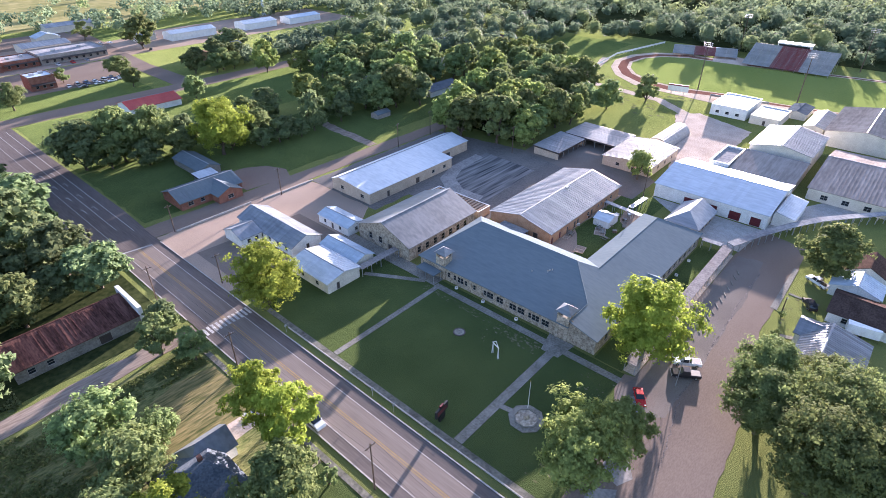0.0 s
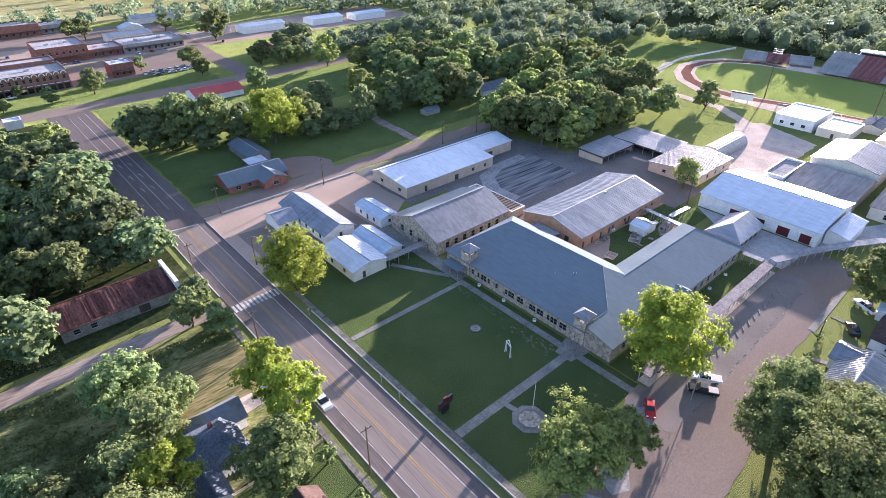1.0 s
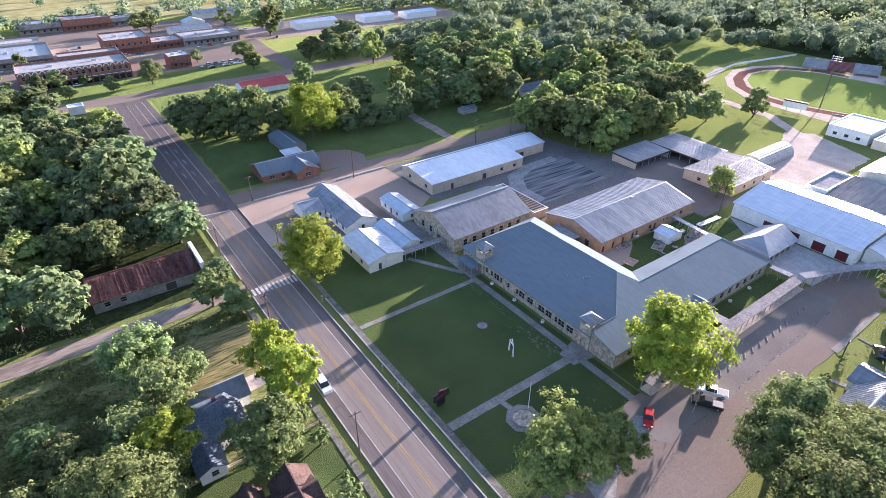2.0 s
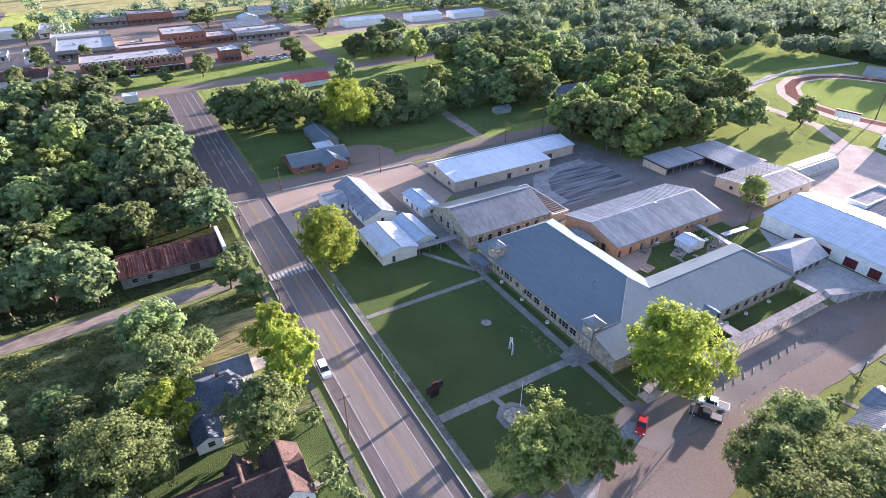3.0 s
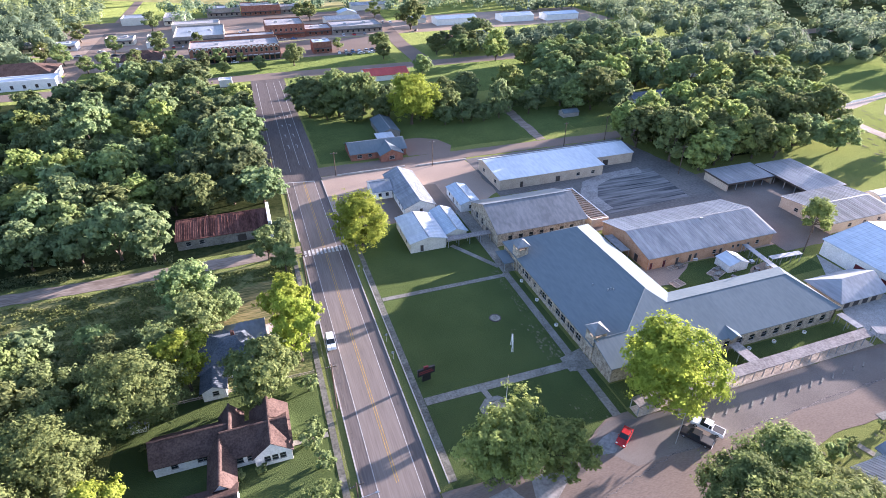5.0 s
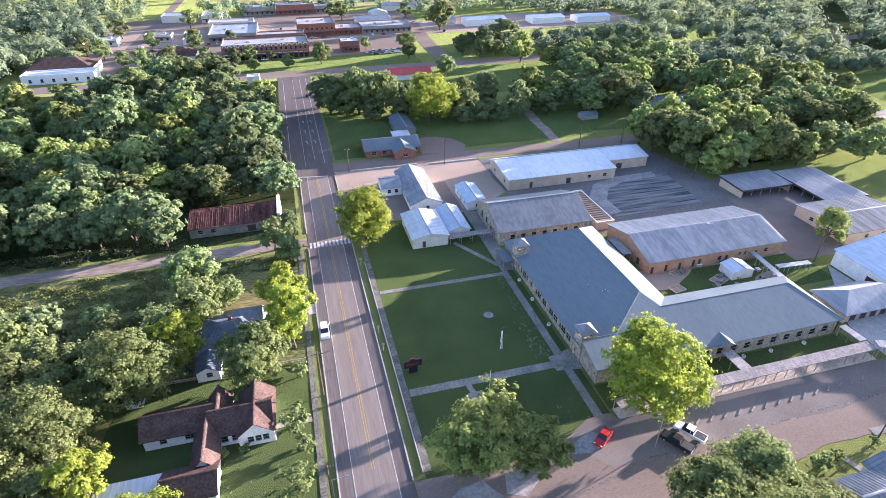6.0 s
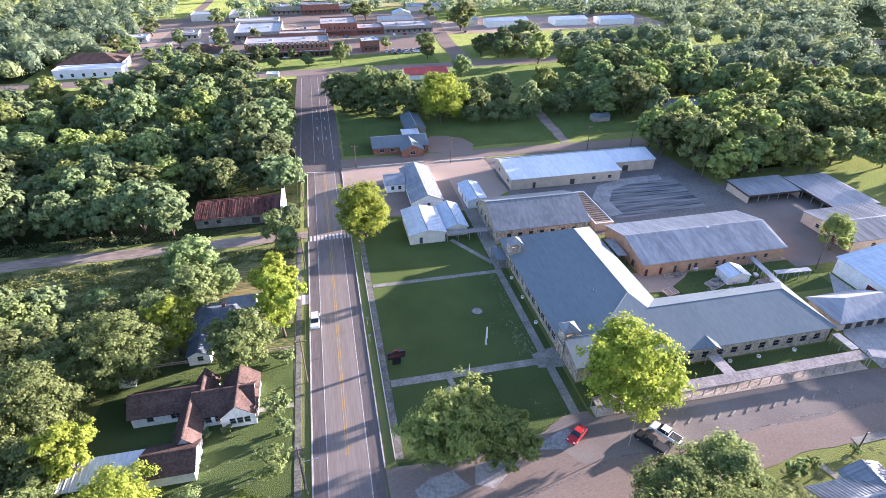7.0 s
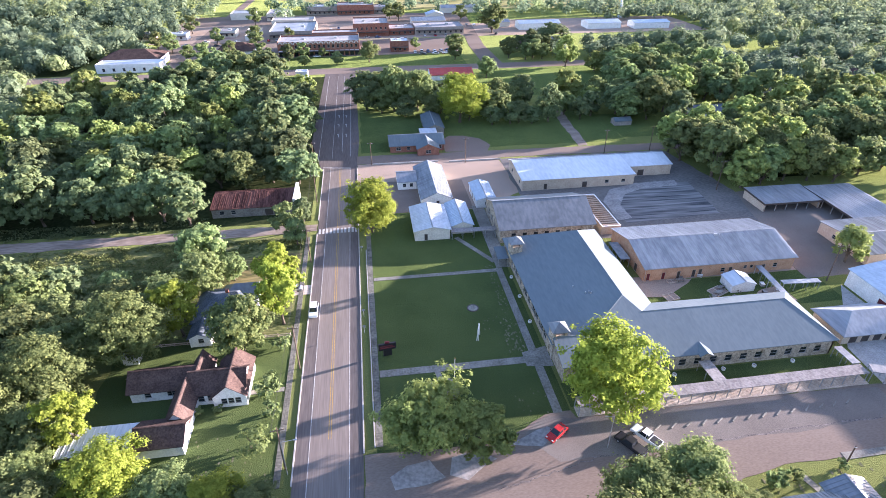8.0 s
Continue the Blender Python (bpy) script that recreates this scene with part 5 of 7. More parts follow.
# ---- trees ----
def crown_data(name, seed, radius, low, high, lobes, clumps, size):
    """Leaf sprays on many small twigs, which gather round a few big limbs and leave gaps between."""
    rng = np.random.default_rng(seed)
    mid, half = (low + high) / 2, (high - low) / 2
    limbs = max(7, lobes // 6)
    up = np.clip(np.linspace(-0.9, 1.05, limbs) + rng.normal(0, 0.18, limbs), -0.75, 0.98)
    turn = np.arange(limbs) * 2.4 + rng.uniform(0, 6)
    flat = np.sqrt(np.clip(1 - up ** 2, 0.1, 1))
    reach = rng.uniform(0.35, 0.8, limbs)
    big = np.stack([np.cos(turn) * flat * reach * radius, np.sin(turn) * flat * reach * radius, mid + up * half * 0.7], 1)
    big_r = radius * rng.uniform(0.2, 0.4, limbs)
    twigs = lobes * 4
    k = rng.choice(limbs, twigs, p=big_r ** 2 / (big_r ** 2).sum())
    d = rng.normal(size=(twigs, 3))
    d[:, 2] += 0.25
    d /= np.linalg.norm(d, axis=1)[:, None]
    c = big[k] + d * (big_r[k] * (rng.uniform(0.35, 1.0, twigs) + rng.uniform(0, 0.75, twigs) ** 3))[:, None]
    r = radius * rng.uniform(0.045, 0.12, twigs)
    c[:, 2] = np.clip(c[:, 2], low + rng.uniform(0.2, 1.2, twigs), high - r * 0.6)
    wide = np.quantile(np.hypot(c[:, 0], c[:, 1]) + r, 0.93)
    c[:, :2] *= radius / wide
    big[:, :2] *= radius / wide
    pick = rng.choice(twigs, clumps, p=r ** 2 / (r ** 2).sum())
    e = rng.normal(size=(clumps, 3))
    p = c[pick] + e * r[pick][:, None] * np.array((0.62, 0.62, 0.42))
    whole = (p - np.array((0, 0, low + half * 0.7))) / np.array((radius, radius, half))
    n = whole * 0.75 + d[pick] * 0.45 + e * 0.25 + rng.normal(0, 0.55, (clumps, 3)) + np.array((0, 0, 0.2))
    n /= np.linalg.norm(n, axis=1)[:, None]
    a = np.cross(n, rng.normal(size=(clumps, 3)))
    a /= np.linalg.norm(a, axis=1)[:, None]
    b = np.cross(n, a)
    s = size * rng.uniform(0.45, 1.3, clumps)[:, None]
    e = rng.uniform(0.4, 0.85, clumps)[:, None]
    droop = n * s * 0.2
    v = np.stack([p - a * s - b * s * e, p + a * s - b * s * e * 0.6 + droop, p + a * s * 0.1 + b * s * (0.6 + e)], 1).reshape(-1, 3)
    f = np.arange(clumps * 3).reshape(-1, 3)
    me = bpy.data.meshes.new(name)
    me.from_pydata(v.tolist(), [], f.tolist())
    me.update()
    return me, big


def trunk_data(seed, r, low, lobes, sides=7):
    rng = random.Random(seed)
    m = Mesh()
    z, x, y = -0.3, 0.0, 0.0
    fork = low * 1.05 + 0.6
    steps = 4
    px, py, pz, pr = 0.0, 0.0, -0.3, r * 1.35
    for k in range(1, steps + 1):
        nx, ny, nz = px + rng.uniform(-0.15, 0.15), py + rng.uniform(-0.15, 0.15), -0.3 + (fork + 0.3) * k / steps
        nr = r * (1.0 - 0.35 * k / steps)
        m.tube((px, py, pz), (nx, ny, nz), pr, nr, sides)
        px, py, pz, pr = nx, ny, nz, nr
    for c in lobes[:9]:
        mx, my, mz = (px + c[0]) / 2 + rng.uniform(-0.3, 0.3), (py + c[1]) / 2, pz + (c[2] - pz) * 0.6
        m.tube((px, py, pz - 0.2), (mx, my, mz), r * 0.42, r * 0.25, 5).tube((mx, my, mz), tuple(c), r * 0.25, r * 0.06, 5)
    return m.data("trunk")


KINDS = {}


def tree_kind(key, label, category, leaf, specs):
    """Some variants of one kind of tree: (radius, crown's foot, height, boughs, clumps, clump size)."""
    KINDS[key] = [], label, category
    for k, (radius, low, high, lobes, clumps, size) in enumerate(specs):
        crown, c = crown_data("crown", hash_of(key) + k, radius, low, high, lobes, clumps, size)
        crown.materials.append(leaf)
        trunk = trunk_data(hash_of(key) + k, radius * 0.062 + 0.05, low, sorted(c.tolist(), key=lambda q: q[2]))
        trunk.materials.append(BARK)
        KINDS[key][0].append((crown, trunk, radius))


def hash_of(key):
    return sum(ord(ch) * (i + 3) for i, ch in enumerate(key)) % 9973


def tree(key, x, y, radius, variant=0, squash=1.0, name="tree", label="", group="trees of the neighbourhood", turn=None):
    variants, text, category = KINDS[key]
    crown, trunk, r = variants[variant % len(variants)]
    s = radius / r
    ob = thing(name, label or text, category, x, y, 0, random.uniform(0, 360) if turn is None else turn, group)
    ob.scale = (s, s, s * squash)
    part("trunk", trunk, BARK, ob)
    part("crown", crown, None, ob)
    return ob


tree_kind("bright", "bright spring-green sycamore with an open crown", "tree", LEAF_BRIGHT, [(9, 2.6, 17.5, 130, 25000, 0.27), (6, 2.2, 17, 90, 14000, 0.27)])
tree_kind("oak", "broad green oak with uneven crown", "tree", LEAF_MID, [(8, 2.6, 14, 110, 15000, 0.33), (7, 2.0, 14, 90, 12000, 0.32), (5, 1.8, 11, 64, 9000, 0.28)])
tree_kind("openoak", "spreading oak with an open crown", "tree", LEAF_LIGHT, [(8, 2.8, 13.5, 110, 19000, 0.25)])
tree_kind("pecan", "large grey-green pecan with feathery crown", "tree", LEAF_GREY, [(8.5, 1.8, 17, 150, 18000, 0.31), (7, 1.6, 14, 110, 13000, 0.3)])
tree_kind("youngoak", "light green young oak with an open crown", "tree", LEAF_LIGHT, [(5, 1.8, 10, 70, 9500, 0.24)])
tree_kind("finepecan", "large grey-green pecan with dense feathery crown", "tree", LEAF_GREY, [(8.5, 1.8, 17, 190, 30000, 0.22), (7, 1.6, 14, 150, 26000, 0.2)])
tree_kind("wood", "dark green woodland tree with a rounded crown", "tree", LEAF_DARK, [(7, 1.0, 15.5, 90, 6000, 0.5), (6.4, 0.9, 14, 80, 5400, 0.5), (5.6, 1.0, 16, 76, 5200, 0.47), (5.2, 1.2, 11, 60, 4400, 0.45)])
tree_kind("woodlight", "mid green woodland tree with sunlit crown", "tree", LEAF_MID, [(7, 1.0, 16, 90, 6000, 0.5), (6.2, 0.9, 14, 80, 5400, 0.5), (5.4, 1.4, 12, 64, 4600, 0.45)])
tree_kind("woodbright", "yellow-green woodland tree in the evening sun", "tree", LEAF_LIGHT, [(6.4, 1.0, 15, 80, 5600, 0.48), (5.6, 1.2, 13, 70, 5000, 0.46)])
tree_kind("bush", "rounded green garden bush", "bush", LEAF_MID, [(1.6, 0.25, 2.4, 14, 900, 0.2), (1.4, 0.2, 1.9, 12, 700, 0.18)])
tree_kind("shrub", "sparse pale shrub on the front lawn", "shrub", LEAF_GREY, [(4, 0.4, 4.6, 40, 1500, 0.24)])

# trees round the school and along the street
tree("bright", 51.9, 30.9, 9.3, 0, 1.06, label="tall bright green sycamore beside the covered walkway")
tree("bright", 10.3, 106.6, 8.2, 0, 1.02, label="bright green sycamore at the crosswalk")
tree("openoak", 17.8, 26.8, 8.3, 0, 1.02, label="spreading green oak on the school lawn corner")
tree("youngoak", 26.9, 23.8, 5.4, 0, 1.0, label="smaller green oak beside the street corner")
tree("youngoak", 137.6, 71.6, 5.0, 0, 1.05, label="round light green tree beside the workshop")
tree("pecan", 112.4, 9.0, 7.8, 1, 0.95, label="dense green tree beside the small houses")
for x, y, r, v in ((56.5, 8.6, 7.2, 1), (47.5, 6.6, 7.2, 1), (52, -3, 8.8, 0), (40, -3.4, 9, 0), (62, 0.6, 6, 1), (44, -16, 9, 0), (60, -13, 8, 0)):
    tree("finepecan" if y > -10 else "pecan", x, y, r, v, 1.0)
for x, y, r, k in ((-11.6, 66.0, 5.2, "bright"), (-12.6, 73.5, 5.2, "bright"), (-33.5, 90, 6.6, "oak"), (-32, 80, 5.6, "oak"), (-19.4, 57.8, 6.6, "pecan"), (-33.5, 64.5, 5.2, "bright"), (-38, 72, 5.4, "oak"), (-44.5, 35.4, 4.5, "bright"), (-26, 86, 3.6, "oak")):
    tree(k, x, y, r, 1, 1.2 if x > -13 else 1.05)
for x, y, r, k in ((-41.4, 57.4, 8.4, "pecan"), (-53, 47.5, 7.8, "pecan"), (-62, 58, 8.4, "oak"), (-60, 36, 8, "pecan"), (-72, 46, 8.5, "oak"), (-74, 62, 8.5, "pecan"), (-58, 66, 6.5, "oak"), (-84, 52, 9, "pecan"), (-70, 28, 8, "oak"), (-66, 72, 7, "pecan"), (-48, 72, 6, "oak"), (-56, 56, 6.5, "oak"), (-50, 36, 6, "oak"), (-64, 18, 8, "pecan")):
    tree("finepecan" if k == "pecan" and x > -61 else k, x, y, r, 0, 1.0)
for x, y, r, k in ((-36, 25.5, 6.4, "bright"), (-26, 21.5, 4.8, "oak"), (-17.5, 19.5, 4.6, "bright"), (-11.5, 17, 4.4, "oak"), (-45, 20, 6.5, "oak"), (-55, 24, 7, "oak"), (-49, 28, 5, "pecan")):
    tree(k, x, y, r, 0, 0.72)
for x, y, r, k in ((-15.2, 109.0, 4.7, "oak"), (-11.2, 101.6, 4.0, "oak"), (-44.5, 117.8, 6.4, "wood"), (-53, 122, 6.2, "wood"), (-90, 74, 7, "wood"), (-96, 90, 6, "woodlight"), (-62, 76, 5, "wood"), (-52, 80, 4, "woodlight"), (-72, 76, 6, "wood"), (-82, 66, 6, "wood"), (-10.5, 116, 3.0, "wood")):
    tree(k, x, y, r, 2, 0.95)
NORTH = ((11.6, 225.7, 8.8, "wood", 0.95), (24.5, 223, 8.2, "woodlight", 1.15), (35.5, 221, 8.4, "oak", 1.3), (52.8, 202, 11.0, "bright", 1.0), (80.8, 218, 6.6, "woodlight", 0.72), (92.8, 197.4, 5.8, "wood", 1.35), (15.4, 325.3, 6.2, "oak", 1.15), (75, 353.1, 7.2, "oak", 0.85), (113.7, 411.4, 10.4, "woodlight", 0.9), (80.8, 276.6, 5.2, "oak", 1.3), (105.7, 325, 6.6, "woodlight", 0.85), (121, 321.3, 7.2, "oak", 0.95), (139, 341, 11.0, "wood", 0.75), (134.6, 296.5, 7.6, "woodbright", 1.1), (66, 213, 6.4, "woodlight", 0.9), (79, 197, 5.2, "wood", 0.9), (17, 240, 7.2, "woodlight", 0.9), (46, 216, 6.0, "wood", 1.1), (18.5, 220, 6.4, "woodlight", 0.85), (29, 213, 5.8, "wood", 0.8), (41, 211, 5.8, "woodlight", 0.8), (60, 207, 6.0, "wood", 0.9), (70, 205, 6.2, "woodlight", 0.95), (74, 217, 6.6, "woodlight", 1.0), (87, 224, 7.0, "wood", 0.95), (28, 231, 7.6, "woodlight", 1.0), (40, 228, 6.8, "wood", 1.0))
for x, y, r, k, q in NORTH:
    tree(k, x, y, r, 0, q)
for x, y, r, k in ((200, 136, 7.6, "woodlight"), (197, 126, 6.4, "wood"), (186, 124, 6.6, "woodlight"), (176, 126, 6.4, "wood"), (203, 117.5, 6.2, "woodlight"), (225, 108.5, 6.2, "woodlight"), (218, 143, 6.6, "woodbright"), (214, -2, 6, "oak")):
    tree(k, x, y, r, 1, 0.95)
GROVE_EDGE = ((137.5, 119.5, 6.6, "woodbright", 0.95), (146, 121.5, 7.0, "woodlight", 0.9), (155.5, 123, 6.8, "woodbright", 1.0), (164.5, 122, 7.2, "woodlight", 1.05), (172.5, 119.5, 6.2, "woodbright", 0.95), (142, 129, 7.4, "woodbright", 1.1), (151.5, 131, 7.2, "woodlight", 1.1), (161.5, 132, 7.6, "woodbright", 1.1), (171, 130, 6.8, "woodlight", 1.05))
LAWN_TREES = ((66.5, 196.5, 5.2, "wood", 0.75), (75, 197, 5.6, "wood", 0.8), (84.5, 195.5, 4.8, "wood", 0.75), (57.5, 204, 5.6, "woodlight", 0.9), (108, 198, 5.8, "wood", 0.85), (103, 206, 5.2, "woodlight", 0.9), (115, 203, 6.0, "wood", 0.9), (127, 193, 7.0, "woodlight", 0.95), (138.5, 194, 8.8, "woodlight", 1.0), (148.5, 188, 7.4, "wood", 0.95), (133, 202, 7.4, "wood", 1.0))
for x, y, r, k, q in GROVE_EDGE + LAWN_TREES:
    tree(k, x, y, r, 3, q)
for x, y in ((-11.0, 38.0), (-41, 52), (-14.8, 46), (-12.6, 43.5), (-21.5, 40.6), (-11, 57), (-16, 58.4), (-24.8, 40.4), (87.6, 12.3)):
    tree("bush", x, y, {-11.0: 2.2, -12.6: 3.0}.get(x) or random.uniform(0.7, 1.2), 0, 0.95, "bush", group="garden bushes")
tree("shrub", -12.6, 30.6, 3.8, 0, 1.0, "shrub", "", "garden bushes")
tree("bush", 73.6, 11.0, 2.1, 0, 1.1, "bush", "pale green bush beside the cottage street verge", "garden bushes")
tree("bush", 78.0, 11.3, 1.2, 0, 1.5, "bush", "pale green bush beside the cottage street verge", "garden bushes")

KEEP_OUT = [(-34, -11, 240, 300), (286, 345, 176, 214), (-160, -95, 248, 312), (268, 345, 150, 182), (255, 368, 110, 172), (8, 60, 236, 298), (-42, -10, 118, 137), (-30, -17, 286, 300), (-150, -105, 312, 356), (-84, -58, 352, 376), (-48, 96, 340, 520), (-104, -60, 414, 524), (18, 62, 160, 212), (38, 84, 252, 296), (84, 152, 164, 198), (96, 134, 264, 300), (156, 190, 172, 206), (208, 238, 222, 242), (190, 216, 258, 278), (70, 102, 210, 236), (148, 166, 222, 240), (116, 132, 256, 276), (242, 270, 258, 276), (278, 300, 232, 250), (296, 320, 296, 314), (88, 140, 230, 302), (-9, 9, 100, 300), (92, 108, 160, 220), (116, 284, 348, 446), (74, 112, 300, 520), (-112, -96, 300, 640), (126, 156, 98, 116), (-400, 400, 296, 314)]


def scatter(box, count, gap, keys, sizes, placed, rng, skip=(), grove=None):
    """Trees at random over a stretch of ground, apart from one another and from the buildings."""
    x0, x1, y0, y1 = box
    tries = 0
    made = []
    while len(made) < count and tries < count * 30:
        tries += 1
        x, y = rng.uniform(x0, x1), rng.uniform(y0, y1)
        if grove is not None and noise.noise((x / 55 + 3, y / 55, grove)) < -0.34:
            continue
        if any(a - 3 < x < b + 3 and c - 3 < y < d + 3 for a, b, c, d in (*KEEP_OUT, *skip)):
            continue
        if any((x - p) ** 2 + (y - q) ** 2 < gap * gap for p, q in placed):
            continue
        placed.append((x, y))
        made.append((x, y, rng.choice(keys), rng.uniform(*sizes), rng.randrange(4)))
    return made


rng = random.Random(7)
placed = []
woods = scatter((-125, -13.5, 139, 288), 112, 8.6, ("wood", "wood", "woodlight", "wood", "woodbright"), (5.4, 8.4), placed, rng)
woods += scatter((-125, -60, 119, 140), 14, 8, ("wood", "wood", "woodlight"), (5.5, 7.6), placed, rng)
woods += scatter((128, 150, 128, 163), 11, 9, ("woodbright", "woodlight", "woodlight", "woodbright"), (6.0, 9.0), placed, rng)
woods += scatter((152, 200, 136, 186), 22, 9.5, ("woodbright", "woodlight", "woodlight", "woodbright"), (6.0, 9.0), placed, rng)
woods += scatter((198, 226, 138, 160), 5, 9, ("woodlight", "woodbright", "wood"), (5.5, 7.8), placed, rng)
woods += scatter((198, 262, 160, 204), 15, 9.5, ("woodlight", "woodbright", "wood"), (5.5, 8.2), placed, rng)
woods += scatter((106, 214, 200, 298), 46, 10, ("wood", "woodlight", "woodbright", "woodlight"), (5.6, 8.6), placed, rng, [(62, 132, 240, 262)])
for x, y, k, r, v in woods:
    tree(k, x, y, r, v, rng.uniform(0.8, 1.1), group="trees of the woods")
for x, y, r in ((-64, 398, 6.0), (-40, 396, 5.0), (-91, 397, 5.6), (-27, 341, 5.0), (-14, 343, 3.2), (-72, 344, 6.0), (-52, 338, 5.6), (-86, 334, 6.5), (-62, 384, 5.0), (-98, 345, 5.0), (48, 360, 4.0), (-115, 370, 6.5), (-128, 384, 6.0), (-118, 440, 7.0), (-75, 470, 7.0), (45, 476, 7.5), (38, 486, 6.5), (98, 470, 6.5)):
    tree("oak", x, y, r, 2, 0.9, group="trees of the town")
town = scatter((-60, 130, 314, 345), 6, 14, ("oak", "wood"), (3.5, 5.5), placed, rng) + scatter((92, 134, 316, 400), 9, 11, ("wood", "oak"), (5, 7), placed, rng)
for x, y, k, r, v in town:
    tree(k, x, y, r, v, 0.95, group="trees of the town")


def core_quads():
    """A rough round hull, that fills the heart of a distant crown."""
    out = []
    for i in range(8):
        for j in range(-2, 3):
            a0, a1 = i * math.pi / 4, (i + 1.15) * math.pi / 4
            b0, b1 = j * 0.62 - 0.34, j * 0.62 + 0.34
            out += [(math.cos(a) * math.cos(b), math.sin(a) * math.cos(b), math.sin(b)) for a, b in ((a0, b0), (a1, b0), (a1, b1), (a0, b0), (a1, b1), (a0, b1))]
    return np.array(out)


CORE = core_quads()


def far_woods(name, label, stretches, seed):
    """Distant trees, past counting, as one mass of leaf clumps on short boughs."""
    r = random.Random(seed)
    gen = np.random.default_rng(seed)
    spots = []
    for box, count, gap in stretches:
        spots += scatter(box, count, gap, ("x",), (5.5, 9.8), placed, r, (), seed * 1.7)
    allv, tones = [], []
    for x, y, _, rad, _ in spots:
        tone = r.choice((0, 0, 1, 1, 2))
        far = math.hypot(x, y)
        clumps = 680 if far < 340 else 520 if far < 480 else 170
        coarse = 0.68 if far < 340 else 0.8 if far < 480 else 1.5
        h = rad * r.uniform(1.3, 2.0)
        lob = 34
        c = gen.normal(size=(lob, 3))
        c /= np.linalg.norm(c, axis=1)[:, None]
        c *= gen.uniform(0.3, 0.92, (lob, 1)) * np.array((rad, rad, h * 0.44))
        c[:, 2] += h * 0.55
        pick = gen.integers(0, lob, clumps)
        d = gen.normal(size=(clumps, 3))
        p = c[pick] + d * rad * np.array((0.14, 0.14, 0.1)) + np.array((x, y, 0))
        out = c[pick] - np.array((0, 0, h * 0.5))
        n = out / np.linalg.norm(out, axis=1)[:, None] * 1.0 + d * 0.25 + gen.normal(0, 0.26, (clumps, 3)) + np.array((0, 0, 0.3))
        n /= np.linalg.norm(n, axis=1)[:, None]
        a = np.cross(n, gen.normal(size=(clumps, 3)))
        a /= np.linalg.norm(a, axis=1)[:, None]
        b = np.cross(n, a)
        s = gen.uniform(0.35, 0.95, (clumps, 1)) * coarse
        allv.append(np.stack([p - a * s - b * s * 0.6, p + a * s - b * s * 0.5, p + b * s], 1).reshape(-1, 3))
        tones.append(np.full(clumps, tone))
        if far < 480:
            core = CORE * np.array((rad * 0.62, rad * 0.62, h * 0.34)) * gen.uniform(0.7, 1.15, (len(CORE) // 3, 1)).repeat(3, 0) + np.array((x, y, h * 0.5))
            allv.append(core)
            tones.append(np.full(len(core) // 3, tone))
    v = np.concatenate(allv)
    v[:, 2] = np.maximum(v[:, 2], 0.05)
    me = bpy.data.meshes.new(name)
    me.from_pydata(v.tolist(), [], np.arange(len(v)).reshape(-1, 3).tolist())
    # leaf tones with the haze already in their colour
    for leaf in (LEAF_HAZE, LEAF_HAZE_DEEP, LEAF_HAZE_PALE):
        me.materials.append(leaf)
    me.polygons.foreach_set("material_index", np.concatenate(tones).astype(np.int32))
    me.update()
    return tagged(new(name, me), label, "woods", "", "stuff")


far_woods("far_woods", "dense dark green woods beyond the streets", (((-330, -127, 60, 420), 450, 8.2), ((-420, -125, 420, 640), 230, 10), ((-420, -125, 640, 1000), 60, 18)), 11)
far_woods("far_woods", "mixed green woods beyond the school", (((212, 430, 182, 480), 380, 10.2), ((110, 212, 312, 346), 26, 9), ((366, 640, -120, 600), 760, 10.5), ((640, 1100, -200, 700), 620, 15)), 12)
far_woods("far_woods", "scattered dark trees beyond the town", (((-120, 420, 476, 560), 80, 12), ((240, 640, 560, 900), 150, 17), ((-300, 240, 560, 1300), 90, 26)), 13)


def weeds(name, label, box, count, seed, leaf, height):
    """Low tangled growth, past counting, in drifts over the ground."""
    gen = np.random.default_rng(seed)
    x0, x1, y0, y1 = box
    p = np.stack([gen.uniform(x0, x1, count * 3), gen.uniform(y0, y1, count * 3)], 1)
    keep = [k for k, q in enumerate(p) if noise.noise((q[0] * 0.12, q[1] * 0.28, seed)) + 0.5 * noise.noise((q[0] * 0.5, q[1] * 0.6, seed + 5)) > gen.uniform(-0.35, 0.35)][:count]
    p = p[keep]
    n = len(p)
    lift = np.array([max(0.15, 0.6 + 0.8 * noise.noise((q[0] * 0.3, q[1] * 0.3, seed + 9))) for q in p]) * height
    base = np.concatenate([p, (gen.uniform(0.1, 1.0, n) * lift)[:, None]], 1)
    d = gen.normal(size=(n, 3)) + np.array((0, 0, 0.8))
    d /= np.linalg.norm(d, axis=1)[:, None]
    a = np.cross(d, gen.normal(size=(n, 3)))
    a /= np.linalg.norm(a, axis=1)[:, None]
    b = np.cross(d, a)
    s = gen.uniform(0.12, 0.36, (n, 1))
    v = np.stack([base - a * s, base - b * s * 0.7, base + a * s, base + b * s * 0.7], 1).reshape(-1, 3)
    v[:, 2] = np.maximum(v[:, 2], 0.02)
    me = bpy.data.meshes.new(name)
    me.from_pydata(v.tolist(), [], np.arange(n * 4).reshape(-1, 4).tolist())
    me.materials.append(leaf)
    me.update()
    return tagged(new(name, me), label, "weeds", "", "stuff")


weeds("weeds", "tangled knee-high weeds on the empty lot", (-125, -36, 62, 107), 42000, 21, LEAF_WEED, 0.8)
weeds("weeds", "rough weeds beside the dirt lane", (-34, -10, 99, 106), 4000, 22, LEAF_WEED, 0.4)
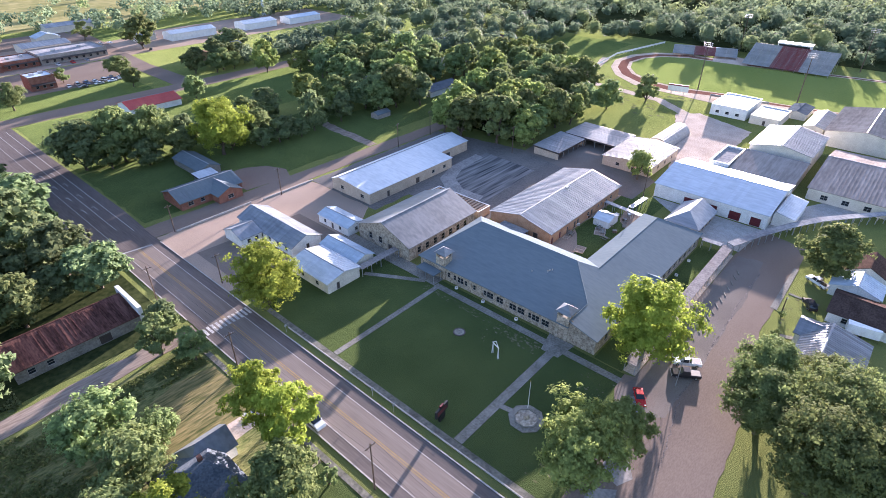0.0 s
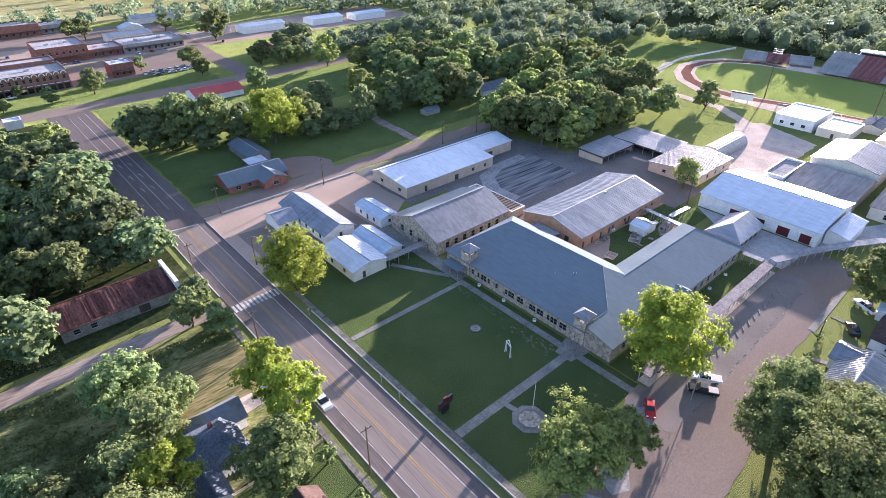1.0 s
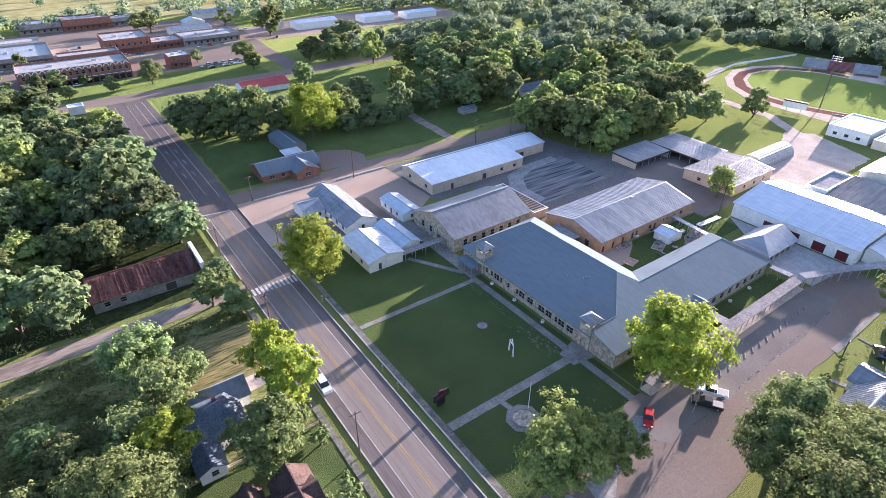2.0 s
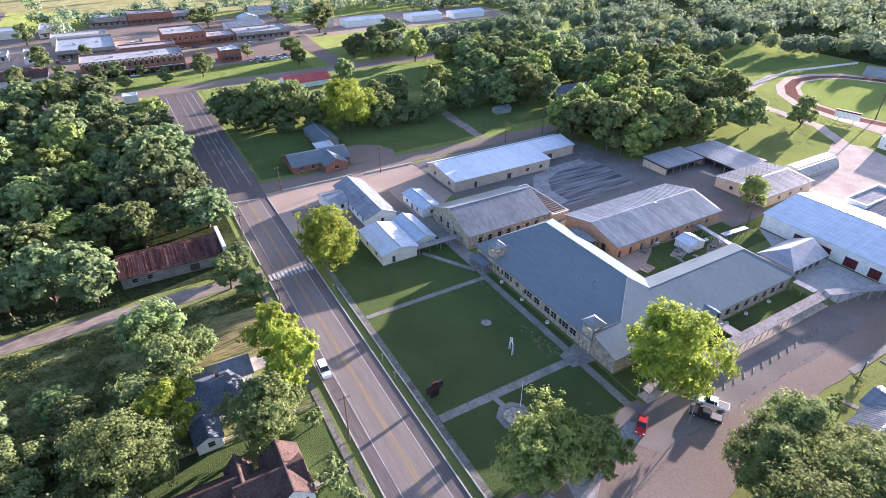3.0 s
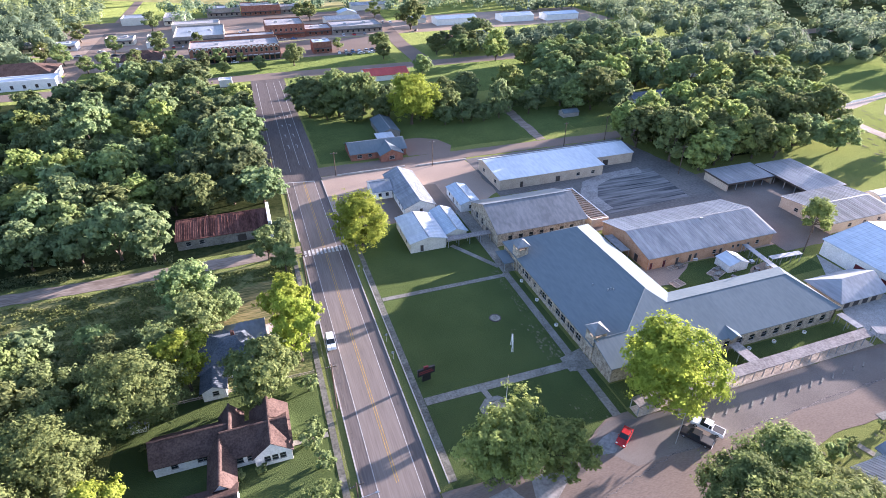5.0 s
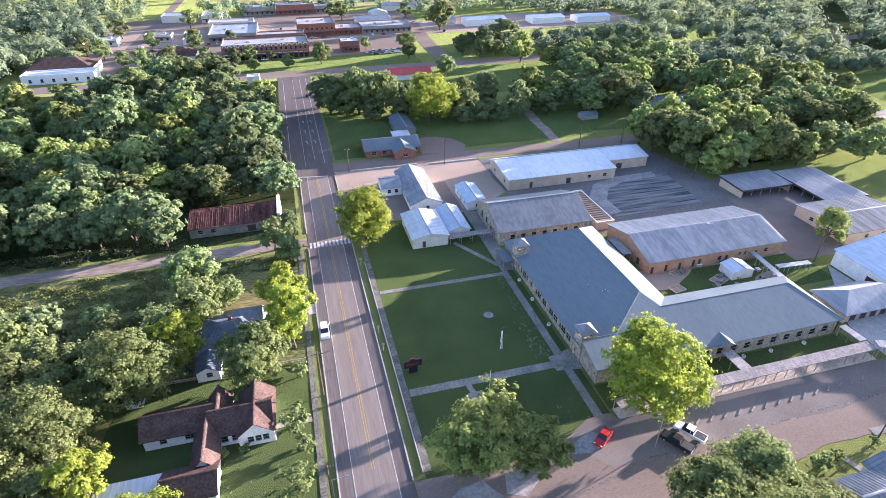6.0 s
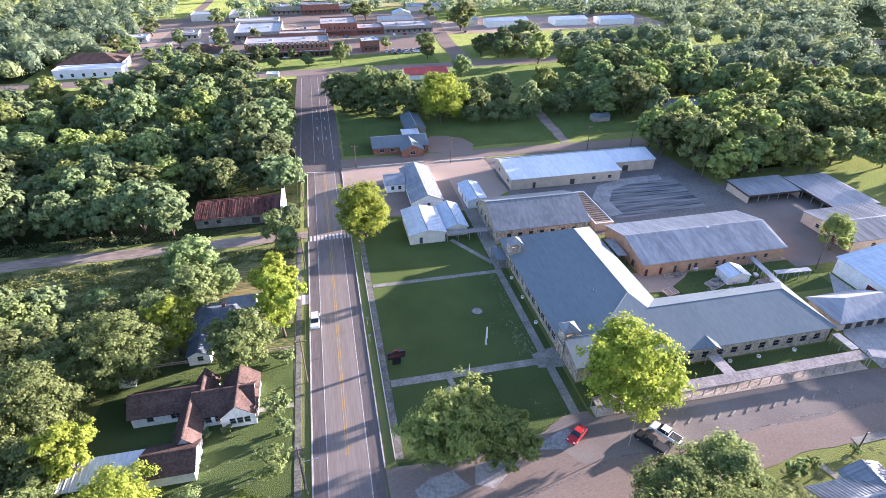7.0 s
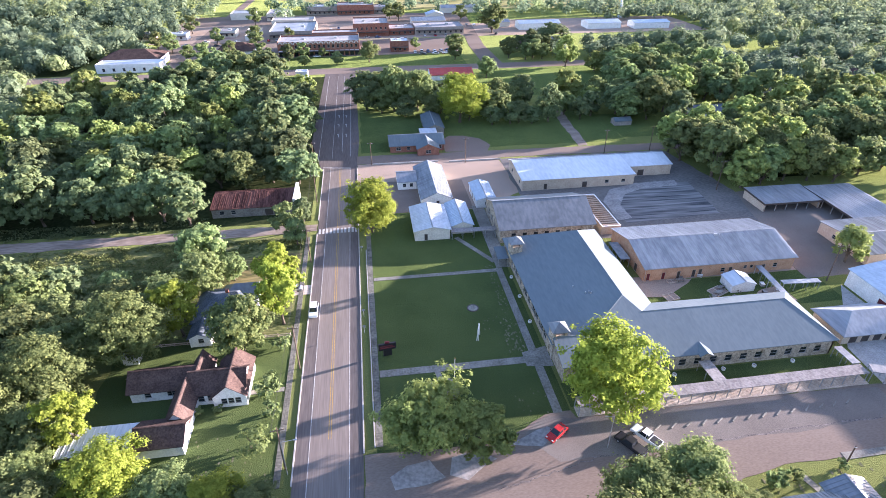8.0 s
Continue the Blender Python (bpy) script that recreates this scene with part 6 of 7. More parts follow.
weeds("weeds", "rough undergrowth along the woods edge", (-125, -40, 114.5, 122), 6000, 23, LEAF_DARK, 1.2)

# ---- poles, signs, fences ----
def utility_pole(x, y, h, turn=0.0, arm=True):
    ob = thing("utility_pole", "tall dark wooden utility pole with crossarm", "utility pole", x, y, 0, turn, "utility poles")
    part("pole", Mesh().tube((0, 0, -0.3), (0, 0, h), 0.17, 0.11, 8), POLE_WOOD, ob)
    if arm:
        part("crossarm", Mesh().box(-1.1, 1.1, -0.06, 0.06, h - 0.75, h - 0.6), POLE_WOOD, ob)
        for dx in (-0.95, -0.5, 0.5, 0.95):
            part("insulator", Mesh().tube((dx, 0, h - 0.6), (dx, 0, h - 0.4), 0.05, 0.04, 6), STEEL, ob)
    return ob


for x, y, h in ((-6.8, 50.4, 11.5), (-7.3, 25.6, 10.5), (47, 155.2, 10), (103, 156.6, 10), (122, 156.8, 10.5), (128.2, 119, 11), (-9.6, 158.5, 10), (11.6, 158.2, 9), (-7.2, 129, 10), (-7.0, 92, 10.6), (7.2, 123.5, 9), (126.2, 64.2, 11)):
    utility_pole(x, y, h, random.uniform(-15, 15))
ob = thing("utility_pole", "short bare wooden pole standing in the grass verge", "utility pole", 88.3, 12.6, 0, 0, "utility poles")
part("pole", Mesh().tube((0, 0, -0.3), (0.12, 0.1, 5.2), 0.15, 0.11, 8), POLE_WOOD, ob)
part("bracket", Mesh().box(-0.1, 0.3, -0.08, 0.12, 4.9, 5.05), STEEL, ob)


def power_cable(a, b, sag):
    """Two slack wires from pole to pole."""
    ob = thing("power_cable", "pair of thin black wires hung between poles", "cable", *a[:2], 0, 0, "overhead wires")
    for off in (-0.95, 0.95):
        m = Mesh()
        for k in range(13):
            q = k / 12
            c = ((b[0] - a[0]) * q + off, (b[1] - a[1]) * q, a[2] + (b[2] - a[2]) * q - sag * 4 * q * (1 - q))
            m.v += [(c[0] + 0.022 * dx, c[1], c[2] + 0.022 * dz) for dx, dz in ((1, 0), (0, 1), (-1, 0), (0, -1))]
            if k:
                m.f += [(4 * k - 4 + e, 4 * k - 4 + (e + 1) % 4, 4 * k + (e + 1) % 4, 4 * k + e) for e in range(4)]
        part("wire", m, RUBBER, ob)


for a, b, sag in (((-7.3, 25.6, 10.1), (-6.8, 50.4, 11.1), 0.5), ((-6.8, 50.4, 11.1), (-7.0, 92, 10.2), 0.9), ((-7.0, 92, 10.2), (-7.2, 129, 9.6), 0.8), ((-7.2, 129, 9.6), (-9.6, 158.5, 9.6), 0.6)):
    power_cable(a, b, sag)


def lamp_post(x, y, h, reach, turn):
    ob = thing("street_lamp", "slender steel street lamp with a short arm", "street lamp", x, y, 0, turn, "street lamps")
    part("pole", Mesh().tube((0, 0, -0.2), (0, 0, h), 0.09, 0.06, 8), STEEL, ob)
    part("arm", Mesh().tube((0, 0, h - 0.1), (reach, 0, h + 0.2), 0.045, 0.04, 6), STEEL, ob)
    part("lamp_head", Mesh().box(reach - 0.1, reach + 0.5, -0.12, 0.12, h + 0.12, h + 0.24), STEEL, ob)


lamp_post(-6.9, 24.6, 8.2, 2.2, 0)
lamp_post(49.3, 22.2, 8.0, 1.2, 180)
lamp_post(-13.5, 160.5, 8, 1.6, 0)
for x, y in ((6.9, 95), (6.9, 66), (6.9, 60)):
    ob = thing("sign_post", "thin steel roadside sign post", "sign post", x, y, 0, 0, "roadside signs")
    part("post", Mesh().tube((0, 0, -0.2), (0, 0, 2.3), 0.04, 0.04, 6), STEEL, ob)
    part("plate", Mesh().box(-0.3, 0.3, -0.06, -0.04, 1.7, 2.3), PAINT_SILVER, ob)

ob = thing("school_sign", "dark red and black school sign on two posts", "sign", 11.7, 52.0, 0, 8)
part("board", Mesh().box(-1.9, 1.9, -0.2, 0.2, 1.6, 3.3), BLACK, ob)
part("letter_bar", Mesh().box(-1.6, 1.6, -0.23, -0.202, 2.1, 2.35).box(-1.6, 1.2, -0.23, -0.202, 2.55, 2.8), SEAT_RED, ob)
part("crest", Mesh().box(-0.5, 0.5, -0.18, 0.18, 3.3, 3.75), RED_DOOR, ob)
part("plinth", Mesh().box(-0.9, 0.9, -0.25, 0.25, -0.2, 1.6), BLACK, ob)

ob = thing("flagpole", "slim white flagpole beside the planter", "flagpole", 24.6, 41.2)
part("pole", Mesh().tube((0, 0, -0.2), (0, 0, 7.2), 0.07, 0.04, 8), TRIM, ob)
part("finial", Mesh().tube((0, 0, 7.2), (0, 0, 7.36), 0.09, 0.05, 8), YELLOW_LINE, ob)
part("base", Mesh().tube((0, 0, 0), (0, 0, 0.25), 0.35, 0.3, 10), CONCRETE, ob)


def ring(r0, r1, z0, z1, n):
    """A flat ring, or a disc where r0 is nothing, as one closed mesh."""
    turns = [2 * math.pi * k / n + math.pi / n for k in range(n)]
    if not r0:
        return Mesh().slab([(r1 * math.cos(a), r1 * math.sin(a), z1) for a in turns], z1 - z0)
    m = Mesh()
    m.v = [(r * math.cos(a), r * math.sin(a), z) for r, z in ((r0, z1), (r1, z1), (r1, z0), (r0, z0)) for a in turns]
    m.f = [(s * n + k, s * n + (k + 1) % n, ((s + 1) % 4) * n + (k + 1) % n, ((s + 1) % 4) * n + k) for s in range(4) for k in range(n)]
    return m


ob = thing("octagon_planter", "eight-sided pale concrete planter with stones", "planter", 22.3, 40.0)
part("paving", ring(2.3, 3.5, -0.1, 0.14, 8), CONCRETE, ob)
part("bed", ring(0.0, 2.2, -0.1, 0.2, 8), STONE, ob)
part("rim", ring(2.2, 2.4, -0.1, 0.4, 8), CONCRETE, ob)
part("boulder", Mesh().tube((0.2, 0.1, 0), (0.1, 0.2, 0.9), 0.8, 0.4, 7), STONE, ob)
ob = thing("lawn_circle", "round white-edged emblem bed in lawn", "flower bed", 33.0, 65.6)
part("rim", ring(1.15, 1.42, -0.1, 0.16, 20), DARK_TRIM, ob, "dark outer ring")
part("bed", ring(0.0, 1.14, -0.1, 0.12, 20), CONCRETE, ob)
part("centre", ring(0.25, 0.6, 0.0, 0.2, 16), CONCRETE, ob)
ob = thing("bell_frame", "white A-shaped metal frame on lawn", "frame", 32.2, 54.8, 0, 70)
ob.scale = (1.1, 1.1, 1.15)
for s in (-1, 1):
    part("leg", Mesh().tube((s * 1.0, -0.16, -0.1), (s * 0.9, 0, 2.6), 0.08, 0.07, 8), TRIM, ob)
    part("leg", Mesh().tube((s * 1.0, 0.16, -0.1), (s * 0.9, 0, 2.6), 0.08, 0.07, 8), TRIM, ob)
part("crossbar", Mesh().tube((-1.1, 0, 2.6), (1.1, 0, 2.6), 0.09, 0.09, 8), TRIM, ob)
part("gable_bar", Mesh().tube((-1.0, 0, 2.65), (0, 0, 3.6), 0.07, 0.07, 8).tube((0, 0, 3.6), (1.0, 0, 2.65), 0.07, 0.07, 8), TRIM, ob)

for k in range(14):
    x = 60.4 + 3.06 * k
    ob = thing("wheel_stop", "short pale concrete parking wheel stop", "wheel stop", x, 25.0 + 0.9 * ((x - 72) / 28) ** 2, 0.056, 33 + 3.5 * math.sin(k * 2.7), "wheel stops along the parking strip")
    part("bar", Mesh().slab([(-0.9, -0.12, 0.14), (0.9, -0.12, 0.14), (0.9, 0.12, 0.14), (-0.9, 0.12, 0.14)], 0.14), CONCRETE, ob)


def fence(name, label, a, b, h, step, rail_m, pickets=False):
    d = Vector((b[0] - a[0], b[1] - a[1], 0))
    length = d.length
    ob = thing(name, label, "fence", a[0], a[1], 0, math.degrees(math.atan2(d.y, d.x)))
    n = max(1, round(length / step))
    post = Mesh().box(-0.06, 0.06, -0.06, 0.06, -0.2, h).data("post")
    board = Mesh().box(0, length / n, -0.025, 0.025, h * 0.35, h * 0.95).data("board") if pickets else Mesh().box(0, length / n, -0.03, 0.03, h - 0.12, h - 0.03).box(0, length / n, -0.03, 0.03, h * 0.5, h * 0.5 + 0.08).data("board")
    for k in range(n + 1):
        part("post", post, rail_m, ob, "", pose(k * length / n, 0, 0))
        if k < n:
            part("board", board, rail_m, ob, "", pose(k * length / n, 0.08, 0))


fence("field_fence", "white and blue banner fence round field", (252, 158), (308, 165), 1.8, 3.5, TRIM, True)
fence("field_fence", "white and blue banner fence round field", (308, 165), (362, 156), 1.8, 3.5, TRIM, True)

# ---- stadium ----
def bleachers(name, label, x, y, turn, length, rows, depth=0.8, rise=0.42, red=None, base=1.2):
    ob = thing(name, label, "bleachers", x, y, 0, turn)
    n = max(2, round(length / 6))
    for k in range(n + 1):
        q = -length / 2 + 0.1 + k * (length - 0.2) / n
        beam = Mesh().tube((q, 0, base - 0.15), (q, rows * depth, base + rows * rise - 0.15), 0.08, 0.08, 5)
        for j in range(1, 4):
            y = rows * depth * j / 3 - 0.1
            beam.tube((q, y, 0), (q, y, base + rise * y / depth - 0.1), 0.07, 0.07, 5)
        part("frame", beam.tube((q, 0.1, 0), (q, 0.1, base), 0.07, 0.07, 5), STEEL, ob)
    plank = Mesh().box(-length / 2, length / 2, 0, depth, 0, 0.06).box(-length / 2, length / 2, depth - 0.05, depth - 0.005, 0.06, rise).data("plank")
    red_plank = Mesh().box(-length / 6, length / 6, 0, depth - 0.06, 0.065, 0.12).box(-length / 6, length / 6, depth - 0.1, depth - 0.056, 0.12, rise - 0.01).data("plank")
    for k in range(rows):
        part("plank", plank, SEAT_GREY, ob, "", pose(0, k * depth, base + k * rise))
        if red:
            part("plank", red_plank, SEAT_RED, ob, "maroon seat plank", pose(0, k * depth, base + k * rise))
    return ob


bleachers("bleachers", "tall aluminium stadium bleachers with maroon seats", 334, 74, -90, 46, 22, 0.95, 0.4, True)
ob = thing("press_box", "white press box above the bleachers", "press box", 359, 76)
part("body", Mesh().box(-3, 3, -9, 9, 8.2, 11.5), WHITE_WALL, ob)
part("roof", Mesh().box(-3.4, 3.2, -9.4, 9.4, 11.5, 11.7), ROOF_WHITE, ob)
part("glazing", Mesh().box(-3.06, -3.01, -8.4, 8.4, 9.6, 10.9), GLASS, ob)
for dy in (-8, 0, 8):
    part("column", Mesh().box(-0.3, 0.3, dy - 0.3, dy + 0.3, 0, 8.2), STEEL, ob)
bleachers("bleachers", "small aluminium end-zone bleachers", 339.5, 121, -71, 38, 9, 1.1, 0.4, True)
bleachers("bleachers", "low wooden visitor bleachers beside the track", 256, 74, 100, 26, 6, 0.8, 0.35)


def field_light(x, y, h, turn):
    ob = thing("field_light", "tall stadium light mast with lamp racks", "floodlight", x, y, 0, turn, "stadium light masts")
    part("mast", Mesh().tube((0, 0, -0.4), (0, 0, h), 0.3, 0.14, 8), POLE_WOOD, ob)
    for k in range(3):
        z = h - 0.3 - k * 0.9
        part("rack", Mesh().box(-2.2, 2.2, -0.06, 0.06, z - 0.06, z + 0.06), STEEL, ob)
        for j in range(5):
            part("lamp_head", Mesh().tube((-1.9 + j * 0.95, -0.1, z), (-1.9 + j * 0.95, -0.4, z - 0.15), 0.22, 0.28, 8), PAINT_SILVER, ob)


for x, y in ((264, 97), (272, 52), (366, 108), (362, 40)):
    field_light(x, y, 24, 90 if x > 300 else -90)
ob = thing("scoreboard", "long white scoreboard beside the track", "scoreboard", 249, 102, 0, 100)
part("board", Mesh().box(-5, 5, -0.2, 0.2, 1.5, 4.2), TRIM, ob)
part("banner", Mesh().box(-5, 5, -0.26, 0.26, 4.21, 4.9), SEAT_RED, ob, "maroon top panel")
for s in (-3, 3):
    part("post", Mesh().box(s - 0.15, s + 0.15, -0.15, 0.15, -0.2, 1.5), STEEL, ob)
ob = thing("water_tower", "slim pale water tower on a single column", "water tower", 243, 467)
part("column", Mesh().tube((0, 0, -0.3), (0, 0, 4), 2.2, 1.0, 16).tube((0, 0, 4), (0, 0, 27), 1.0, 1.0, 16), ROOF_BLUE, ob)
part("tank", Mesh().tube((0, 0, 27), (0, 0, 30), 1.0, 4.4, 20).tube((0, 0, 30), (0, 0, 33), 4.4, 4.2, 20).tube((0, 0, 33), (0, 0, 35), 4.2, 0.8, 20), ROOF_BLUE, ob)

# ---- vehicles ----
def vehicle(name, label, x, y, turn, paint, kind="sedan", group="parked cars"):
    """A car with shaped body, glasshouse, wheels with tyres and rims, lights and bumpers. It faces its own +x."""
    ob = thing(name, label, "car", x, y, 0.06, turn, group)
    L = {"sedan": 4.6, "pickup": 5.7, "van": 4.9}[kind]
    W, h = 1.84 if kind == "sedan" else 1.96, L / 2
    shapes = {
        "sedan": ([(-h, 0.45), (-h + 0.1, 0.85), (-h + 1.0, 0.95), (h - 1.35, 0.92), (h - 0.2, 0.75), (h, 0.55), (h, 0.35), (-h, 0.3)], [(-h + 0.55, 0.95), (-h + 1.25, 1.42), (h - 2.2, 1.44), (h - 1.3, 0.94)]),
        "pickup": ([(-h, 0.5), (-h, 1.08), (-h + 2.1, 1.08), (h - 1.5, 1.12), (h - 0.25, 1.02), (h, 0.85), (h, 0.42), (-h, 0.42)], [(-h + 2.1, 1.1), (-h + 2.25, 1.82), (h - 2.2, 1.84), (h - 1.45, 1.12)]),
        "van": ([(-h, 0.45), (-h + 0.05, 1.1), (h - 1.3, 1.08), (h - 0.2, 0.9), (h, 0.65), (h, 0.38), (-h, 0.38)], [(-h + 0.1, 1.1), (-h + 0.45, 1.76), (h - 2.1, 1.8), (h - 1.25, 1.09)]),
    }
    lower, upper = shapes[kind]

    def loft(outline, w0, w1):
        m = Mesh()
        n = len(outline)
        zs = [z for _, z in outline]
        lo, hi = min(zs), max(zs)
        ring_l = [(px, w0 + (w1 - w0) * (pz - lo) / (hi - lo), pz) for px, pz in outline]
        ring_r = [(px, -py, pz) for px, py, pz in ring_l]
        m.v = ring_l + ring_r
        m.f = [tuple(range(n)), tuple(range(2 * n - 1, n - 1, -1))] + [(k, (k + 1) % n, n + (k + 1) % n, n + k) for k in range(n)]
        return m

    part("body", loft(lower, W / 2, W / 2 - 0.04), paint, ob)
    part("glasshouse", loft(upper, W / 2 - 0.08, W / 2 - 0.28), GLASS, ob, "dark tinted windows")
    (x0, z0), (x1, z1) = upper[1], upper[2]
    part("roof", Mesh().slab([(x0 - 0.05, -W / 2 + 0.24, z0 + 0.03), (x1 + 0.08, -W / 2 + 0.24, z1 + 0.02), (x1 + 0.08, W / 2 - 0.24, z1 + 0.02), (x0 - 0.05, W / 2 - 0.24, z0 + 0.03)], 0.06), paint, ob)
    for s in (-1, 1):
        for px in (-h + 0.95, h - 0.9):
            tyre = part("tyre", Mesh().tube((px, s * (W / 2 - 0.2), 0.34), (px, s * (W / 2 + 0.01), 0.34), 0.34, 0.34, 14), RUBBER, ob)
            part("rim", Mesh().tube((px, s * (W / 2 + 0.005), 0.34), (px, s * (W / 2 + 0.03), 0.34), 0.2, 0.19, 10), STEEL, tyre)
        part("headlight", Mesh().box(h - 0.16, h + 0.015, s * 0.66 - 0.17, s * 0.66 + 0.17, 0.6, 0.74), TRIM, ob)
        part("tail_light", Mesh().box(-h - 0.015, -h + 0.06, s * 0.72 - 0.12, s * 0.72 + 0.12, 0.62, 0.82), RED_DOOR, ob)
        part("mirror", Mesh().box(upper[3][0] - 0.35, upper[3][0] - 0.2, s * (W / 2 + 0.06) - 0.09, s * (W / 2 + 0.06) + 0.09, 0.98, 1.12), paint, ob)
        part("pillar", Mesh().upright([(x1 - 0.9, s * (W / 2 - 0.07), upper[0][1]), (x1 - 0.8, s * (W / 2 - 0.07), upper[0][1]), (x1 - 0.82, s * (W / 2 - 0.26), z1), (x1 - 0.92, s * (W / 2 - 0.26), z1)], (0, s * 0.012)), paint, ob)
    part("bumper", Mesh().box(h - 0.05, h + 0.08, -W / 2 + 0.08, W / 2 - 0.08, 0.36, 0.55), STEEL if kind == "pickup" else paint, ob)
    part("bumper", Mesh().box(-h - 0.08, -h + 0.05, -W / 2 + 0.08, W / 2 - 0.08, 0.36, 0.55), STEEL if kind == "pickup" else paint, ob)
    if kind == "pickup":
        part("cargo_bed", Mesh().box(-h + 0.12, -h + 1.95, -W / 2 + 0.16, W / 2 - 0.16, 1.082, 1.09), BLACK, ob)
    return ob


vehicle("pickup_truck", "white pickup truck parked beside the lamp", 57.0, 23.0, 122, PAINT_WHITE, "pickup")
vehicle("pickup_truck", "black pickup truck parked beside the white one", 53.4, 21.8, 122, PAINT_BLACK, "pickup")
vehicle("sedan", "small red car at the street corner", 41.2, 26.2, 215, PAINT_RED, "sedan")
vehicle("suv", "white sport utility car at the roadside", -4.9, 69.2, 268, PAINT_WHITE, "van")
vehicle("sedan", "pale car parked in the gravel driveway", -10.6, 79.4, 175, PAINT_SILVER, "sedan")
vehicle("pickup_truck", "white pickup truck parked on the lawn", 108.3, 9.2, 60, PAINT_WHITE, "pickup")
vehicle("suv", "dark car parked beside the house", 96.5, 8.4, 30, PAINT_BLACK, "van")
vehicle("sedan", "white car under the sheet-metal carport", -36.6, 34.0, 175, PAINT_WHITE, "sedan")
for k in range(7):
    vehicle("sedan", "car parked before the town buildings", 47 + 4.4 * k, 349 + (k % 2) * 0.6, 84 + 4 * k, (PAINT_WHITE, PAINT_SILVER, PAINT_BLUE)[k % 3], ("sedan", "van", "pickup")[k % 3], "cars of the town")
ob = thing("camper_trailer", "white boxy camper trailer beside the house", "trailer", 92.4, -3.0, 0, -80)
part("body", Mesh().box(-3.2, 3.2, -1.2, 1.2, 0.6, 2.9), PAINT_WHITE, ob)
part("window", Mesh().box(-2.4, -1.2, 1.2, 1.23, 1.5, 2.2).box(0.4, 1.8, 1.2, 1.23, 1.5, 2.2), GLASS, ob)
for s in (-1, 1):
    part("tyre", Mesh().tube((-0.3, s * 0.95, 0.33), (-0.3, s * 1.2, 0.33), 0.33, 0.33, 12), RUBBER, ob)

# ---- clutter of the courtyard ----
rng = random.Random(3)
for x, y, turn in ((95.2, 62.6, 25), (96.8, 64.6, 20), (99.4, 66.6, 65), (92.6, 60.6, 80), (88.2, 69.2, 10), (100.6, 63.2, 40)):
    ob = thing("picnic_table", "weathered grey picnic table in the courtyard", "table", x, y, 0.03, turn, "courtyard picnic tables")
    part("tabletop", Mesh().box(-1.1, 1.1, -0.4, 0.4, 0.7, 0.76), CONCRETE, ob)
    for q in (-1, 1):
        part("bench", Mesh().box(-1.1, 1.1, q * 0.75 - 0.14, q * 0.75 + 0.14, 0.4, 0.45), CONCRETE, ob)
        part("leg", Mesh().upright([(q * 0.8, -0.8, 0), (q * 0.8, -0.68, 0), (q * 0.8, 0.3, 0.7), (q * 0.8, 0.15, 0.7)], (0.06, 0)), POLE_WOOD, ob)
        part("leg", Mesh().upright([(q * 0.8 + 0.07, 0.8, 0), (q * 0.8 + 0.07, 0.68, 0), (q * 0.8 + 0.07, -0.3, 0.7), (q * 0.8 + 0.07, -0.15, 0.7)], (0.06, 0)), POLE_WOOD, ob)
for x, y, turn, w, d in ((82.6, 63.0, 12, 3.4, 2.6), (86.2, 69.4, 5, 2.6, 1.4), (95.4, 63.6, 22, 4.2, 3.0)):
    ob = thing("timber_bed", "square garden bed framed in pale timber", "garden bed", x, y, 0.03, turn, "courtyard garden beds")
    for q in (-1, 1):
        part("board", Mesh().box(-w / 2, w / 2, q * d / 2 - 0.08, q * d / 2 + 0.08, 0, 0.28), WARM_CONCRETE, ob)
        part("board", Mesh().box(q * w / 2 - 0.08, q * w / 2 + 0.08, -d / 2 + 0.09, d / 2 - 0.09, 0, 0.26), WARM_CONCRETE, ob)
    part("crossbar", Mesh().box(-0.08, 0.08, -d / 2 + 0.09, d / 2 - 0.09, 0.02, 0.24), WARM_CONCRETE, ob)
    part("soil", Mesh().box(-w / 2 + 0.08, w / 2 - 0.08, -d / 2 + 0.08, d / 2 - 0.08, 0, 0.12), DIRT, ob)
for k in range(9):
    x, y = ((105.4, 60.4), (110.6, 61.6), (106.6, 61.2), (103.0, 59.6), (94.5, 70.6), (101.5, 70.8), (89.4, 70.9), (108.2, 64.6), (98.0, 60.2))[k]
    ob = thing("storage_crate", "small weathered wooden crate in the courtyard", "crate", x, y, 0.05, 37 * k, "courtyard crates")
    part("box", Mesh().box(-0.6, 0.6, -0.45, 0.45, 0, 0.5 + 0.1 * (k % 3)), (ROOF_DECK, KERB, POLE_WOOD)[k % 3], ob)
    part("lid", Mesh().box(-0.66, 0.66, -0.5, 0.5, 0.51 + 0.1 * (k % 3), 0.58 + 0.1 * (k % 3)), (CONCRETE, TRIM, ROOF_DECK)[k % 3], ob)

for x, y in ((64, 37.4), (70, 37.4), (81, 37.6), (88, 37.6), (97, 37.8), (45.4, 77), (45.4, 68.5), (45.2, 58.5)):
    ob = thing("round_planter", "small round white painted planter by the wall", "planter", x, y, 0, 0, "white planters along the school")
    part("pot", ring(0.3, 0.42, -0.05, 0.5, 12), TRIM, ob)
    part("soil", ring(0.0, 0.29, -0.05, 0.4, 12), DIRT, ob)

